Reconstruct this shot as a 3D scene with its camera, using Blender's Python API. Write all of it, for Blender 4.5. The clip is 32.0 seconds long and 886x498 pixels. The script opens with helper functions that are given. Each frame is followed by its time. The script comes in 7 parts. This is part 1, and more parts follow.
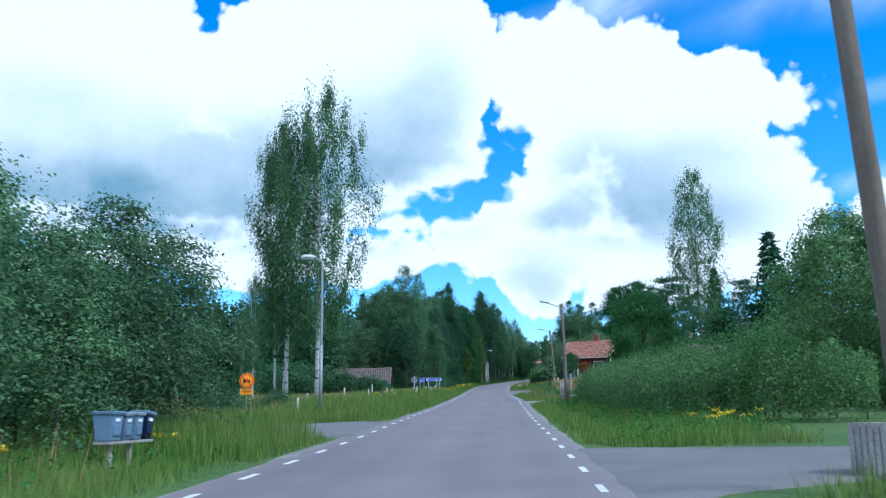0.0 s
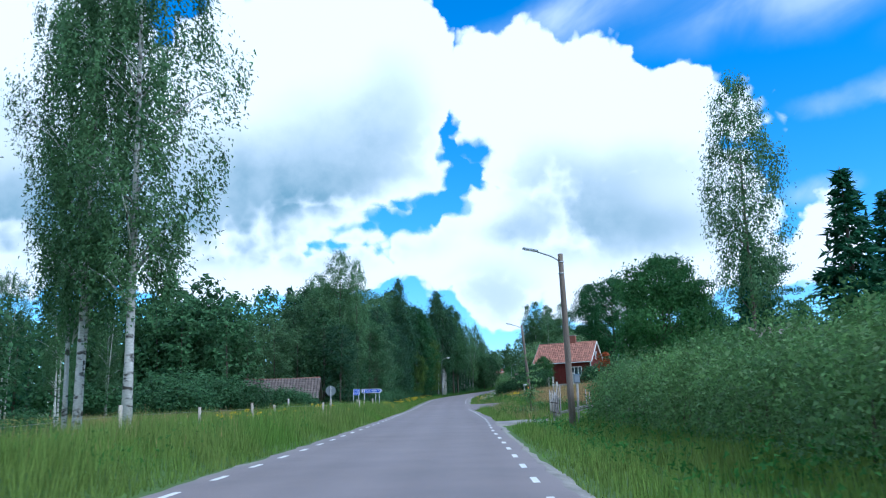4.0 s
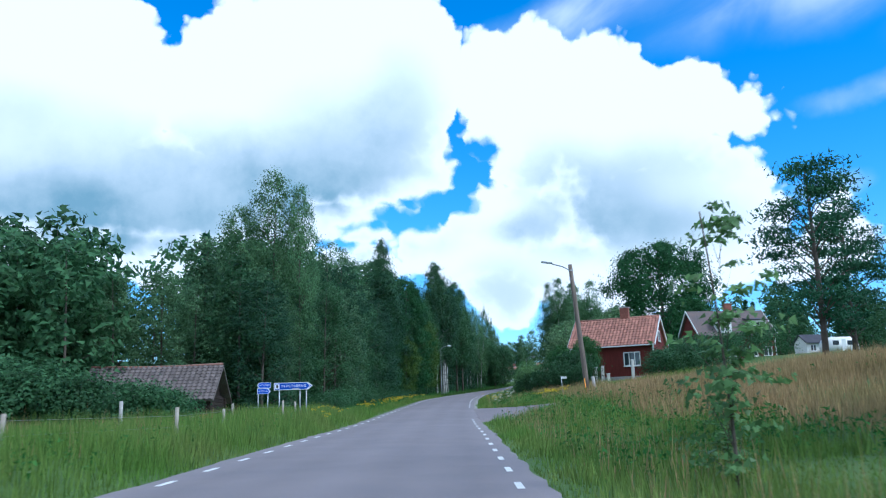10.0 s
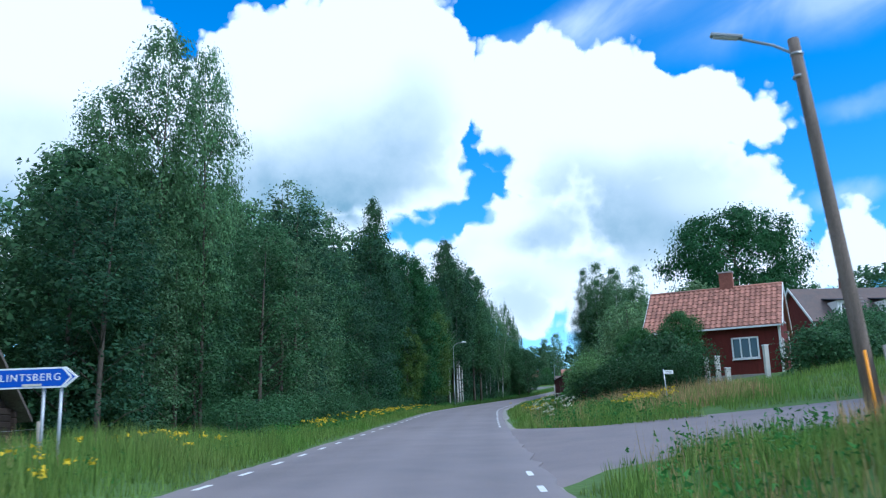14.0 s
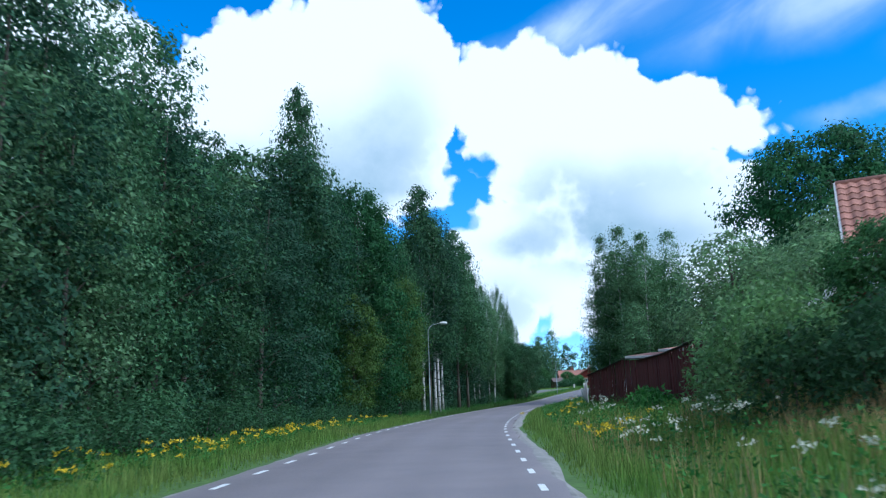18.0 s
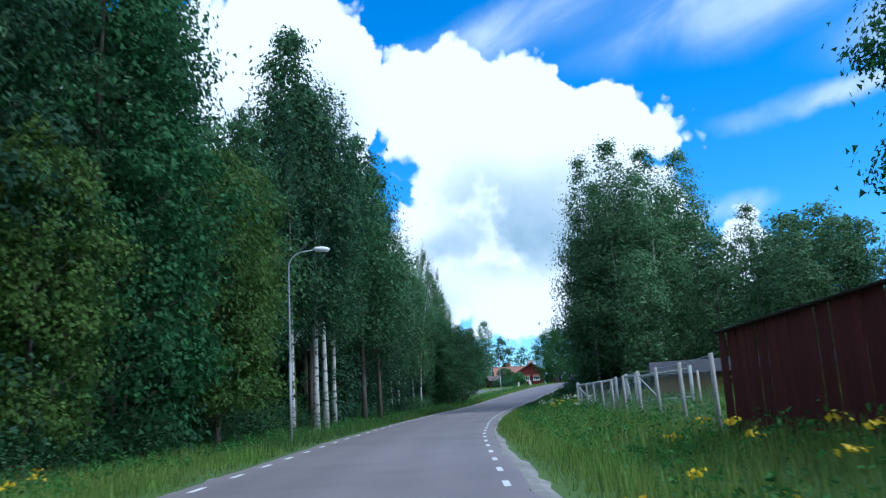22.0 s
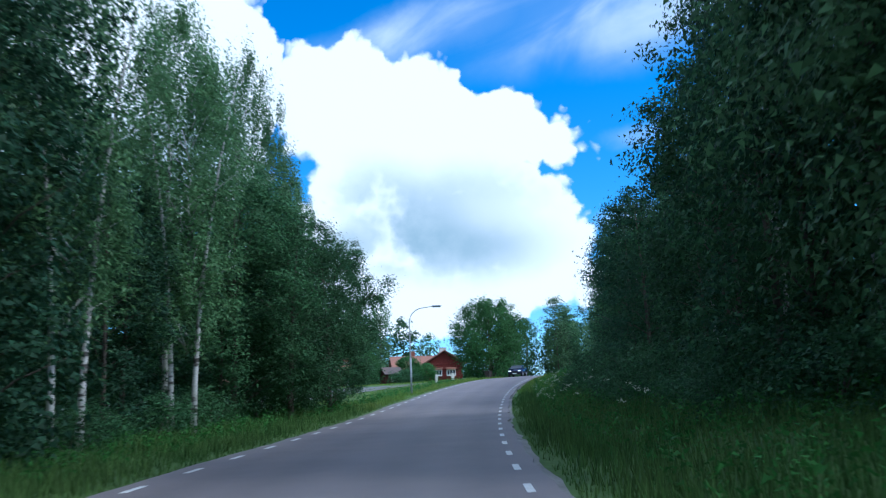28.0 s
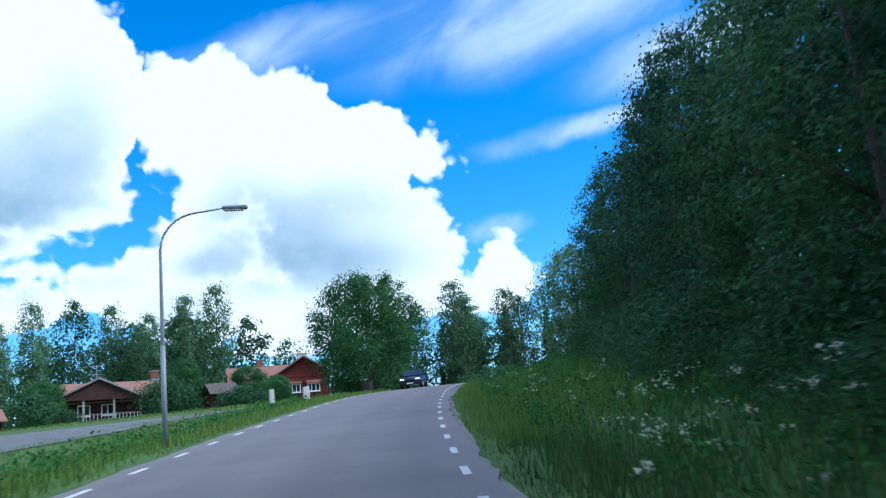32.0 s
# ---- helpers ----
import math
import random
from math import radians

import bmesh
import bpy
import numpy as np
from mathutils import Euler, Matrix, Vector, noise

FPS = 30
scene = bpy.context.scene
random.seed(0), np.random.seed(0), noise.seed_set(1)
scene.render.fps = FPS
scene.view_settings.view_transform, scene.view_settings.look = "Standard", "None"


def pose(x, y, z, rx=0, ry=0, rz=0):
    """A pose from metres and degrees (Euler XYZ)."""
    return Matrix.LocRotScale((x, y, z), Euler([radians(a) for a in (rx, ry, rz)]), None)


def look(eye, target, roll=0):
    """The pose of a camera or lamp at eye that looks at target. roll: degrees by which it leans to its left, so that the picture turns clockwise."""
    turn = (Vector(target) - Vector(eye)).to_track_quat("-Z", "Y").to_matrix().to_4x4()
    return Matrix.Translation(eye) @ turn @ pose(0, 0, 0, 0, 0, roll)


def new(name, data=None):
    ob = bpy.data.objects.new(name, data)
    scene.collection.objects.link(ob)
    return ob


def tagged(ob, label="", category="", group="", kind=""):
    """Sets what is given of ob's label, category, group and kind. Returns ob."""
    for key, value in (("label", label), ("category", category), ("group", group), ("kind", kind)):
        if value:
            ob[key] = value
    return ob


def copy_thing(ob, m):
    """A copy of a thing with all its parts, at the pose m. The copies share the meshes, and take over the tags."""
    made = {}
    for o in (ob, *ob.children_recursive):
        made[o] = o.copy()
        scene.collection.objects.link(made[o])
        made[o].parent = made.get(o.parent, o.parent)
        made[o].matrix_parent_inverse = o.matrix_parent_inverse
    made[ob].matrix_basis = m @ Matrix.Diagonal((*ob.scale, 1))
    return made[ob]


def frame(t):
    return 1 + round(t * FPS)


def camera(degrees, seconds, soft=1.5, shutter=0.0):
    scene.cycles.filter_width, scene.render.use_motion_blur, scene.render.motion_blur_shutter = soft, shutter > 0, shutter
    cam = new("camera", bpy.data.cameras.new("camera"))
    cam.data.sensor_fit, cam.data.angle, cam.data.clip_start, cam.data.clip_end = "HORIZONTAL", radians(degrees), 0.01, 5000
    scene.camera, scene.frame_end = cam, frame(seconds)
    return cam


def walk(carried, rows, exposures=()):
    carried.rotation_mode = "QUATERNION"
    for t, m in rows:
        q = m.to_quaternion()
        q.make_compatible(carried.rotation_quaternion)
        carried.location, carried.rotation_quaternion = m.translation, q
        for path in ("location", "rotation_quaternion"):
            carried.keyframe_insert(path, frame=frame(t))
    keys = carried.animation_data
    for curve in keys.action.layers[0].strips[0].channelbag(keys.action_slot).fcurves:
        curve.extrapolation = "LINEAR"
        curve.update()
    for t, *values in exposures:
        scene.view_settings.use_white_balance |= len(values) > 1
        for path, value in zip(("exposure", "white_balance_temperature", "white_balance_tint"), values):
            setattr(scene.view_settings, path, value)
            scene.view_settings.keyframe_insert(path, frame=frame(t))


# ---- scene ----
cam = camera(53.93, 32.0, soft=1.15, shutter=0.3)
# seconds, place, yaw, pitch, roll
PATH = [
    (0.0, 0.01, -0.00, 1.41, -0.00, 10.75, -0.63),
    (0.5, 0.25, 3.51, 1.50, -0.04, 10.81, -1.03),
    (1.0, 0.50, 7.05, 1.59, -0.26, 10.88, -1.20),
    (1.5, 0.77, 10.62, 1.68, -1.50, 11.14, -1.56),
    (2.0, 1.05, 14.18, 1.78, -1.89, 11.20, -0.75),
    (2.5, 1.30, 17.69, 1.88, -2.23, 11.23, -0.56),
    (3.0, 1.54, 21.12, 1.98, -2.37, 11.38, -1.04),
    (3.5, 1.77, 24.55, 2.09, -2.66, 11.48, -1.32),
    (4.0, 2.01, 28.01, 2.20, -2.76, 11.56, -1.60),
    (4.5, 2.26, 31.50, 2.31, -2.91, 11.55, -1.47),
    (5.0, 2.52, 35.01, 2.43, -3.07, 11.54, -1.34),
    (5.5, 2.80, 38.52, 2.56, -3.24, 11.46, -1.28),
    (6.0, 3.08, 42.03, 2.69, -3.23, 11.36, -0.30),
    (6.5, 3.37, 45.51, 2.82, -3.29, 11.44, -1.69),
    (7.0, 3.66, 49.02, 2.94, -3.38, 11.18, -2.71),
    (7.5, 3.96, 52.58, 3.05, -2.43, 11.09, -2.09),
    (8.0, 4.28, 56.18, 3.16, -2.39, 11.08, -1.94),
    (8.5, 4.59, 59.80, 3.27, -2.38, 11.12, -1.81),
    (9.0, 4.89, 63.47, 3.41, -2.35, 11.22, -1.82),
    (9.5, 5.16, 67.21, 3.55, -2.29, 11.31, -1.76),
    (10.0, 5.41, 70.99, 3.70, -2.21, 11.48, -1.63),
    (10.5, 5.64, 74.79, 3.84, -2.06, 11.55, -1.80),
    (11.0, 5.87, 78.70, 3.98, -1.73, 11.66, -2.11),
    (11.5, 6.08, 82.69, 4.10, -1.56, 11.79, -2.06),
    (12.0, 6.27, 86.73, 4.21, -1.51, 11.84, -2.14),
    (12.5, 6.45, 90.83, 4.32, -1.37, 11.95, -2.09),
    (13.0, 6.59, 94.99, 4.44, -1.33, 12.03, -2.36),
    (13.5, 6.71, 99.18, 4.57, -1.24, 12.13, -1.93),
    (14.0, 6.82, 103.41, 4.72, -1.22, 12.21, -1.80),
    (14.5, 6.95, 107.64, 4.87, -1.24, 12.14, -0.84),
    (15.0, 7.12, 111.94, 5.04, -1.55, 12.19, -1.07),
    (15.5, 7.31, 116.32, 5.21, -1.99, 12.29, -2.36),
    (16.0, 7.53, 120.81, 5.40, -1.64, 12.16, -1.83),
    (16.5, 7.77, 125.41, 5.61, -1.84, 12.21, -1.40),
    (17.0, 8.05, 130.11, 5.83, -2.03, 12.24, -0.97),
    (17.5, 8.36, 134.91, 6.06, -2.23, 12.58, -0.90),
    (18.0, 8.72, 139.79, 6.31, -2.27, 12.54, -2.07),
    (18.5, 9.12, 144.72, 6.55, -2.23, 12.54, -2.63),
    (19.0, 9.54, 149.69, 6.80, -2.55, 12.71, -3.57),
    (19.5, 9.91, 154.73, 7.04, -2.85, 12.80, -3.10),
    (20.0, 10.24, 159.81, 7.30, -3.30, 12.79, -2.65),
    (20.5, 10.58, 164.96, 7.56, -4.44, 12.70, -3.27),
    (21.0, 10.98, 170.16, 7.82, -5.60, 12.67, -3.35),
    (21.5, 11.45, 175.36, 8.09, -6.67, 12.61, -3.10),
    (22.0, 12.02, 180.55, 8.36, -7.54, 12.49, -3.15),
    (22.5, 12.67, 185.71, 8.60, -8.41, 12.48, -3.19),
    (23.0, 13.36, 190.90, 8.84, -9.48, 12.22, -3.31),
    (23.5, 14.09, 196.13, 9.08, -10.15, 12.11, -3.70),
    (24.0, 14.82, 201.36, 9.32, -10.82, 12.08, -3.84),
    (24.5, 15.55, 206.56, 9.56, -11.05, 12.02, -3.24),
    (25.0, 16.28, 211.75, 9.81, -11.21, 11.89, -2.59),
    (25.5, 17.05, 216.96, 10.07, -11.39, 11.79, -2.22),
    (26.0, 17.92, 222.07, 10.33, -11.16, 11.58, -2.10),
    (26.5, 18.88, 227.12, 10.60, -11.81, 11.61, -1.88),
    (27.0, 19.92, 232.15, 10.86, -12.40, 11.59, -1.67),
    (27.5, 21.05, 237.16, 11.11, -13.21, 12.14, -1.60),
    (28.0, 22.25, 242.19, 11.37, -14.52, 12.21, -2.49),
    (28.5, 23.52, 247.21, 11.65, -18.09, 12.17, -3.22),
    (29.0, 24.88, 252.24, 11.96, -18.59, 12.22, -3.00),
    (29.5, 26.32, 257.27, 12.27, -22.74, 11.83, -5.29),
    (30.0, 27.80, 262.30, 12.58, -21.51, 12.34, -2.81),
    (30.5, 29.32, 267.33, 12.89, -20.76, 12.10, -3.07),
    (31.0, 30.90, 272.34, 13.24, -21.56, 12.31, -4.61),
    (31.5, 32.52, 277.31, 13.62, -22.22, 12.52, -4.18),
    (32.0, 34.19, 282.27, 14.02, -23.17, 12.52, -5.69),
]
ROAD = [
    (-5.93, -59.74, -1.61), (-4.51, -39.79, -1.07), (-3.10, -19.84, -0.54), (-1.69, 0.11, 0.00),
    (-0.27, 20.06, 0.54), (1.00, 40.02, 1.20), (2.44, 59.97, 1.87), (3.67, 79.93, 2.60),
    (4.63, 99.91, 3.26), (5.61, 119.89, 3.95), (6.81, 139.85, 4.89), (8.28, 159.79, 5.88),
    (10.00, 179.72, 6.89), (12.63, 199.54, 7.82), (15.49, 219.34, 8.77), (19.44, 238.94, 9.77),
    (24.48, 258.29, 10.89), (30.32, 277.42, 12.17), (36.75, 296.36, 13.80), (44.06, 314.97, 15.59),
    (52.30, 333.19, 17.36), (61.59, 350.90, 18.75), (72.14, 367.88, 19.59), (84.16, 383.86, 20.13),
    (97.75, 398.52, 20.54), (112.80, 411.68, 20.88), (129.14, 423.19, 21.23), (146.60, 432.93, 21.58),
    (164.98, 440.80, 21.93),
]
walk(cam, [(t, pose(x, y, z, 0, 0, yaw) @ pose(0, 0, 0, 90 + pitch) @ pose(0, 0, 0, 0, 0, roll)) for t, x, y, z, yaw, pitch, roll in PATH],
     exposures=[(0.0, 0.0, 5150, 5), (20.0, 0.0, 5150, 5), (28.0, 0.0, 5150, 5), (32.0, 0.0, 5150, 5)])

# ---- sky, sun ----
SUN_AZIMUTH, SUN_HEIGHT = radians(122), radians(46)
# cumulus heaps: azimuth, height, half width, half height in degrees
WEST_HEAPS = [(-24.6, 21.2, 9.3, 7.2), (-7.2, 20.8, 9.8, 7.4), (-2.6, 23.0, 6.4, 6.6), (-5.4, 17.6, 8.7, 3.9), (-19.8, 15.2, 16.7, 3.9), (-34, 20, 9, 9), (-21, 10.0, 7, 1.0), (-12.2, 9.8, 5.0, 1.9), (-6.0, 9.8, 4.0, 1.6), (-6.5, 13.6, 6.0, 1.6),
              (-30, 9.2, 6, 1.3), (-2.9, 10.2, 2.2, 1.4), (-18.5, 11.7, 13.0, 1.5)]
EAST_HEAPS = [(6.5, 21.9, 3.5, 3.9), (8.8, 22.1, 3.2, 3.9), (13.4, 20.7, 3.2, 3.8), (10.3, 20.4, 6.7, 4.0), (17.7, 19.4, 4.6, 2.7), (20.9, 18.9, 3.7, 1.6), (14.9, 17.2, 6.1, 3.3), (16.4, 13.5, 7.0, 4.1), (20.1, 12.2, 3.8, 3.3), (8.7, 17.1, 2.6, 2.6), (5.3, 13.9, 1.8, 1.4),
              (7.5, 13.1, 4.5, 2.6), (1.2, 11.8, 2.3, 1.4), (4.0, 11.0, 4.5, 2.0), (9.6, 10.4, 6.7, 2.2), (6.4, 8.6, 2.6, 2.4), (18.6, 10.0, 6.3, 2.2), (27.0, 11.0, 2.0, 2.2), (25.4, 9.3, 2.6, 1.4), (13.0, 8.2, 5.0, 1.6)]
# openings of blue in them
HOLES = [(-17.0, 27.2, 1.5, 1.0), (-13.8, 28.8, 3.2, 1.1), (5.1, 17.9, 1.5, 0.8), (4.0, 16.0, 1.2, 1.1), (2.4, 14.6, 2.2, 0.9), (-0.2, 13.4, 2.3, 0.8), (-2.4, 13.0, 1.6, 0.4), (4.6, 27.2, 1.0, 1.4), (25.7, 19.0, 1.1, 1.2)]
# shaded hollows and undersides, with their depth
SHADES = [(-3.5, 17.2, 5.2, 3.6, 0.52), (-0.6, 20.8, 2.2, 2.6, 0.30), (-7.5, 15.4, 5.0, 2.8, 0.62), (-20, 13.6, 15.0, 2.8, 0.95), (-14, 17.0, 7.0, 2.0, 0.35), (-9, 12.9, 9.0, 1.9, 0.95), (12.0, 13.3, 3.6, 2.3, 0.55), (7.9, 12.7, 1.8, 1.0, 0.45),
          (15.0, 15.8, 6.4, 1.7, 0.30), (16.6, 12.2, 4.4, 1.8, 0.50), (10.0, 16.6, 2.6, 1.6, 0.22), (6.6, 8.4, 2.4, 2.0, 0.30), (-26, 18.6, 6.0, 1.8, 0.25), (-18.5, 11.9, 13.0, 1.2, 0.5)]
# thin high streaks: azimuth, height, half width, half height
VEILS = [(31.0, 27.6, 13.0, 3.6), (15.0, 28.4, 8.0, 1.6), (33.5, 19.0, 6.0, 0.8), (26.8, 14.2, 2.4, 0.7), (42.0, 22.0, 8.0, 2.0)]


def build_sky():
    world = bpy.data.worlds.new("sky")
    scene.world, world.use_nodes = world, True
    nodes, links = world.node_tree.nodes, world.node_tree.links
    nodes.clear()

    def node(kind, *sources, **settings):
        n = nodes.new(kind)
        for key, value in settings.items():
            if key == "operation":
                n.operation = value
        for i, source in enumerate(sources):
            if source is None:
                continue
            if isinstance(source, (int, float, tuple)):
                n.inputs[i].default_value = source
            else:
                links.new(source, n.inputs[i])
        return n

    def calc(operation, *sources):
        return node("ShaderNodeMath", *sources, operation=operation).outputs[0]

    def vec(operation, *sources):
        return node("ShaderNodeVectorMath", *sources, operation=operation)

    way = node("ShaderNodeTexCoord").outputs["Generated"]
    parts = node("ShaderNodeSeparateXYZ", way)
    azimuth = calc("MULTIPLY", calc("ARCTAN2", parts.outputs[0], parts.outputs[1]), 57.2958)
    height = calc("MULTIPLY", calc("ARCSINE", parts.outputs[2]), 57.2958)
    place = node("ShaderNodeCombineXYZ", azimuth, height).outputs[0]

    def fine(scale, detail, rough):
        n = nodes.new("ShaderNodeTexNoise")
        n.inputs["Scale"].default_value, n.inputs["Detail"].default_value, n.inputs["Roughness"].default_value = scale, detail, rough
        links.new(way, n.inputs["Vector"])
        return n

    billow = fine(9, 8, 0.58)
    puff = fine(36, 5, 0.6)
    shift = vec("MULTIPLY", vec("SUBTRACT", billow.outputs["Color"], (0.5, 0.5, 0.5)).outputs[0], (2.6, 2.0, 0)).outputs[0]
    shift2 = vec("MULTIPLY", vec("SUBTRACT", puff.outputs["Color"], (0.5, 0.5, 0.5)).outputs[0], (1.0, 0.8, 0)).outputs[0]
    bent = vec("ADD", vec("ADD", place, shift).outputs[0], shift2).outputs[0]

    half_bent = vec("ADD", vec("ADD", place, vec("MULTIPLY", shift, (0.4, 0.4, 0)).outputs[0]).outputs[0], shift2).outputs[0]

    def union(shapes, at, even=False):
        total = None
        for a, h, w, t in shapes:
            d = vec("LENGTH", vec("MULTIPLY", vec("SUBTRACT", at, (a, h, 0)).outputs[0], (1 / w, 1 / t, 0)).outputs[0]).outputs["Value"]
            inside = calc("MULTIPLY", calc("SUBTRACT", 1.0, d), 1.0 if even else min(w, t))
            total = inside if total is None else calc("MAXIMUM", total, inside)
        return total

    def step(value, low, high):
        n = nodes.new("ShaderNodeMapRange")
        n.interpolation_type = "SMOOTHSTEP"
        links.new(value, n.inputs["Value"])
        n.inputs["From Min"].default_value, n.inputs["From Max"].default_value = low, high
        return n.outputs["Result"]

    def lumps(scale):
        n = nodes.new("ShaderNodeTexVoronoi")
        n.voronoi_dimensions, n.feature = "2D", "SMOOTH_F1"
        n.inputs["Scale"].default_value, n.inputs["Smoothness"].default_value = scale, 0.25
        links.new(half_bent, n.inputs["Vector"])
        return calc("SUBTRACT", 0.60, n.outputs["Distance"])

    # rounded swellings along the rims
    swell = calc("ADD", calc("MULTIPLY", lumps(0.5), 1.2), calc("MULTIPLY", lumps(1.3), 0.55))
    heap = calc("ADD", calc("MAXIMUM", union(WEST_HEAPS, bent), union(EAST_HEAPS, bent)), swell)
    heap = calc("MINIMUM", heap, calc("SUBTRACT", calc("MULTIPLY", swell, 0.5), union(HOLES, half_bent)))
    # loose clouds in the rest of the sky
    stray = fine(2.6, 7, 0.55).outputs["Fac"]
    away = step(calc("ABSOLUTE", calc("SUBTRACT", azimuth, 4.0)), 44.0, 70.0)
    over = step(height, 33.0, 45.0)
    loose = calc("MULTIPLY", step(stray, 0.40, 0.54), calc("MAXIMUM", away, over))
    mask = calc("MAXIMUM", step(heap, -0.12, 0.38), loose)
    # thin high streaks
    streak = nodes.new("ShaderNodeTexNoise")
    tilted = node("ShaderNodeVectorRotate", place, None, (0, 0, 1.0), -0.42).outputs[0]
    links.new(vec("MULTIPLY", tilted, (0.08, 0.22, 0)).outputs[0], streak.inputs["Vector"])
    streak.inputs["Scale"].default_value, streak.inputs["Detail"].default_value, streak.inputs["Distortion"].default_value = 1.0, 5, 0.5
    rising = node("ShaderNodeCombineXYZ", azimuth, calc("SUBTRACT", height, calc("MULTIPLY", calc("SUBTRACT", azimuth, 31.0), 0.12))).outputs[0]
    veil = step(union(VEILS, vec("ADD", rising, vec("MULTIPLY", shift, (1.6, 1.2, 0)).outputs[0]).outputs[0], True), -0.5, 0.8)
    thin = calc("MULTIPLY", veil, calc("ADD", calc("MULTIPLY", step(streak.outputs["Fac"], 0.30, 0.72), 0.85), 0.16))
    # shading of the heaps
    soft = vec("ADD", place, vec("MULTIPLY", shift, (1.1, 1.1, 0)).outputs[0]).outputs[0]
    dim = None
    for a, h, w, t, depth in SHADES:
        d = vec("LENGTH", vec("MULTIPLY", vec("SUBTRACT", soft, (a, h, 0)).outputs[0], (0.78 / w, 0.78 / t, 0)).outputs[0]).outputs["Value"]
        one = calc("SUBTRACT", 1.0, calc("MULTIPLY", step(calc("SUBTRACT", 1.4, d), 0.0, 1.3), min(depth * 1.35, 0.95)))
        dim = one if dim is None else calc("MULTIPLY", dim, one)
    mottle = calc("ADD", calc("MULTIPLY", step(billow.outputs["Fac"], 0.30, 0.68), 0.40), 0.72)
    dim = calc("MINIMUM", calc("MULTIPLY", calc("SUBTRACT", 1.0, dim), mottle), 1.0)
    dim = calc("MULTIPLY", dim, step(heap, 0.2, 1.8))

    def mix(fac, a, b):
        n = nodes.new("ShaderNodeMix")
        n.data_type = "RGBA"
        links.new(fac, n.inputs[0])
        for value, socket in ((a, n.inputs[6]), (b, n.inputs[7])):
            if isinstance(value, tuple):
                socket.default_value = value
            else:
                links.new(value, socket)
        return n.outputs[2]

    air = nodes.new("ShaderNodeTexSky")
    air.sky_type, air.sun_disc, air.sun_elevation, air.sun_rotation = "NISHITA", False, SUN_HEIGHT, SUN_AZIMUTH
    air.air_density, air.dust_density, air.ozone_density = 1.0, 0.1, 4.0
    tone = nodes.new("ShaderNodeHueSaturation")
    tone.inputs["Saturation"].default_value, tone.inputs["Value"].default_value = SKY_SATURATION, SKY_VALUE
    links.new(air.outputs[0], tone.inputs["Color"])
    colour = mix(thin, tone.outputs[0], (8.5, 9.3, 10.2, 1))
    cloud = mix(dim, (11.2, 11.4, 11.8, 1), (2.5, 4.2, 5.2, 1))
    colour = mix(mask, colour, cloud)
    ground = step(height, -3.0, -0.5)
    colour = mix(ground, (1.0, 1.2, 1.0, 1), colour)
    back = node("ShaderNodeBackground", colour, 0.1)
    links.new(back.outputs[0], node("ShaderNodeOutputWorld").inputs[0])


SKY_SATURATION, SKY_VALUE = 1.36, 2.1
build_sky()
sun_lamp = bpy.data.lights.new("sun", "SUN")
sun_lamp.energy, sun_lamp.angle, sun_lamp.color = 2.8, radians(18), (1.0, 0.95, 0.88)
sun = new("sun", sun_lamp)
sun.matrix_world = look((0, 0, 100), (-math.sin(SUN_AZIMUTH) * 60, -math.cos(SUN_AZIMUTH) * 60, 100 - math.tan(SUN_HEIGHT) * 60))


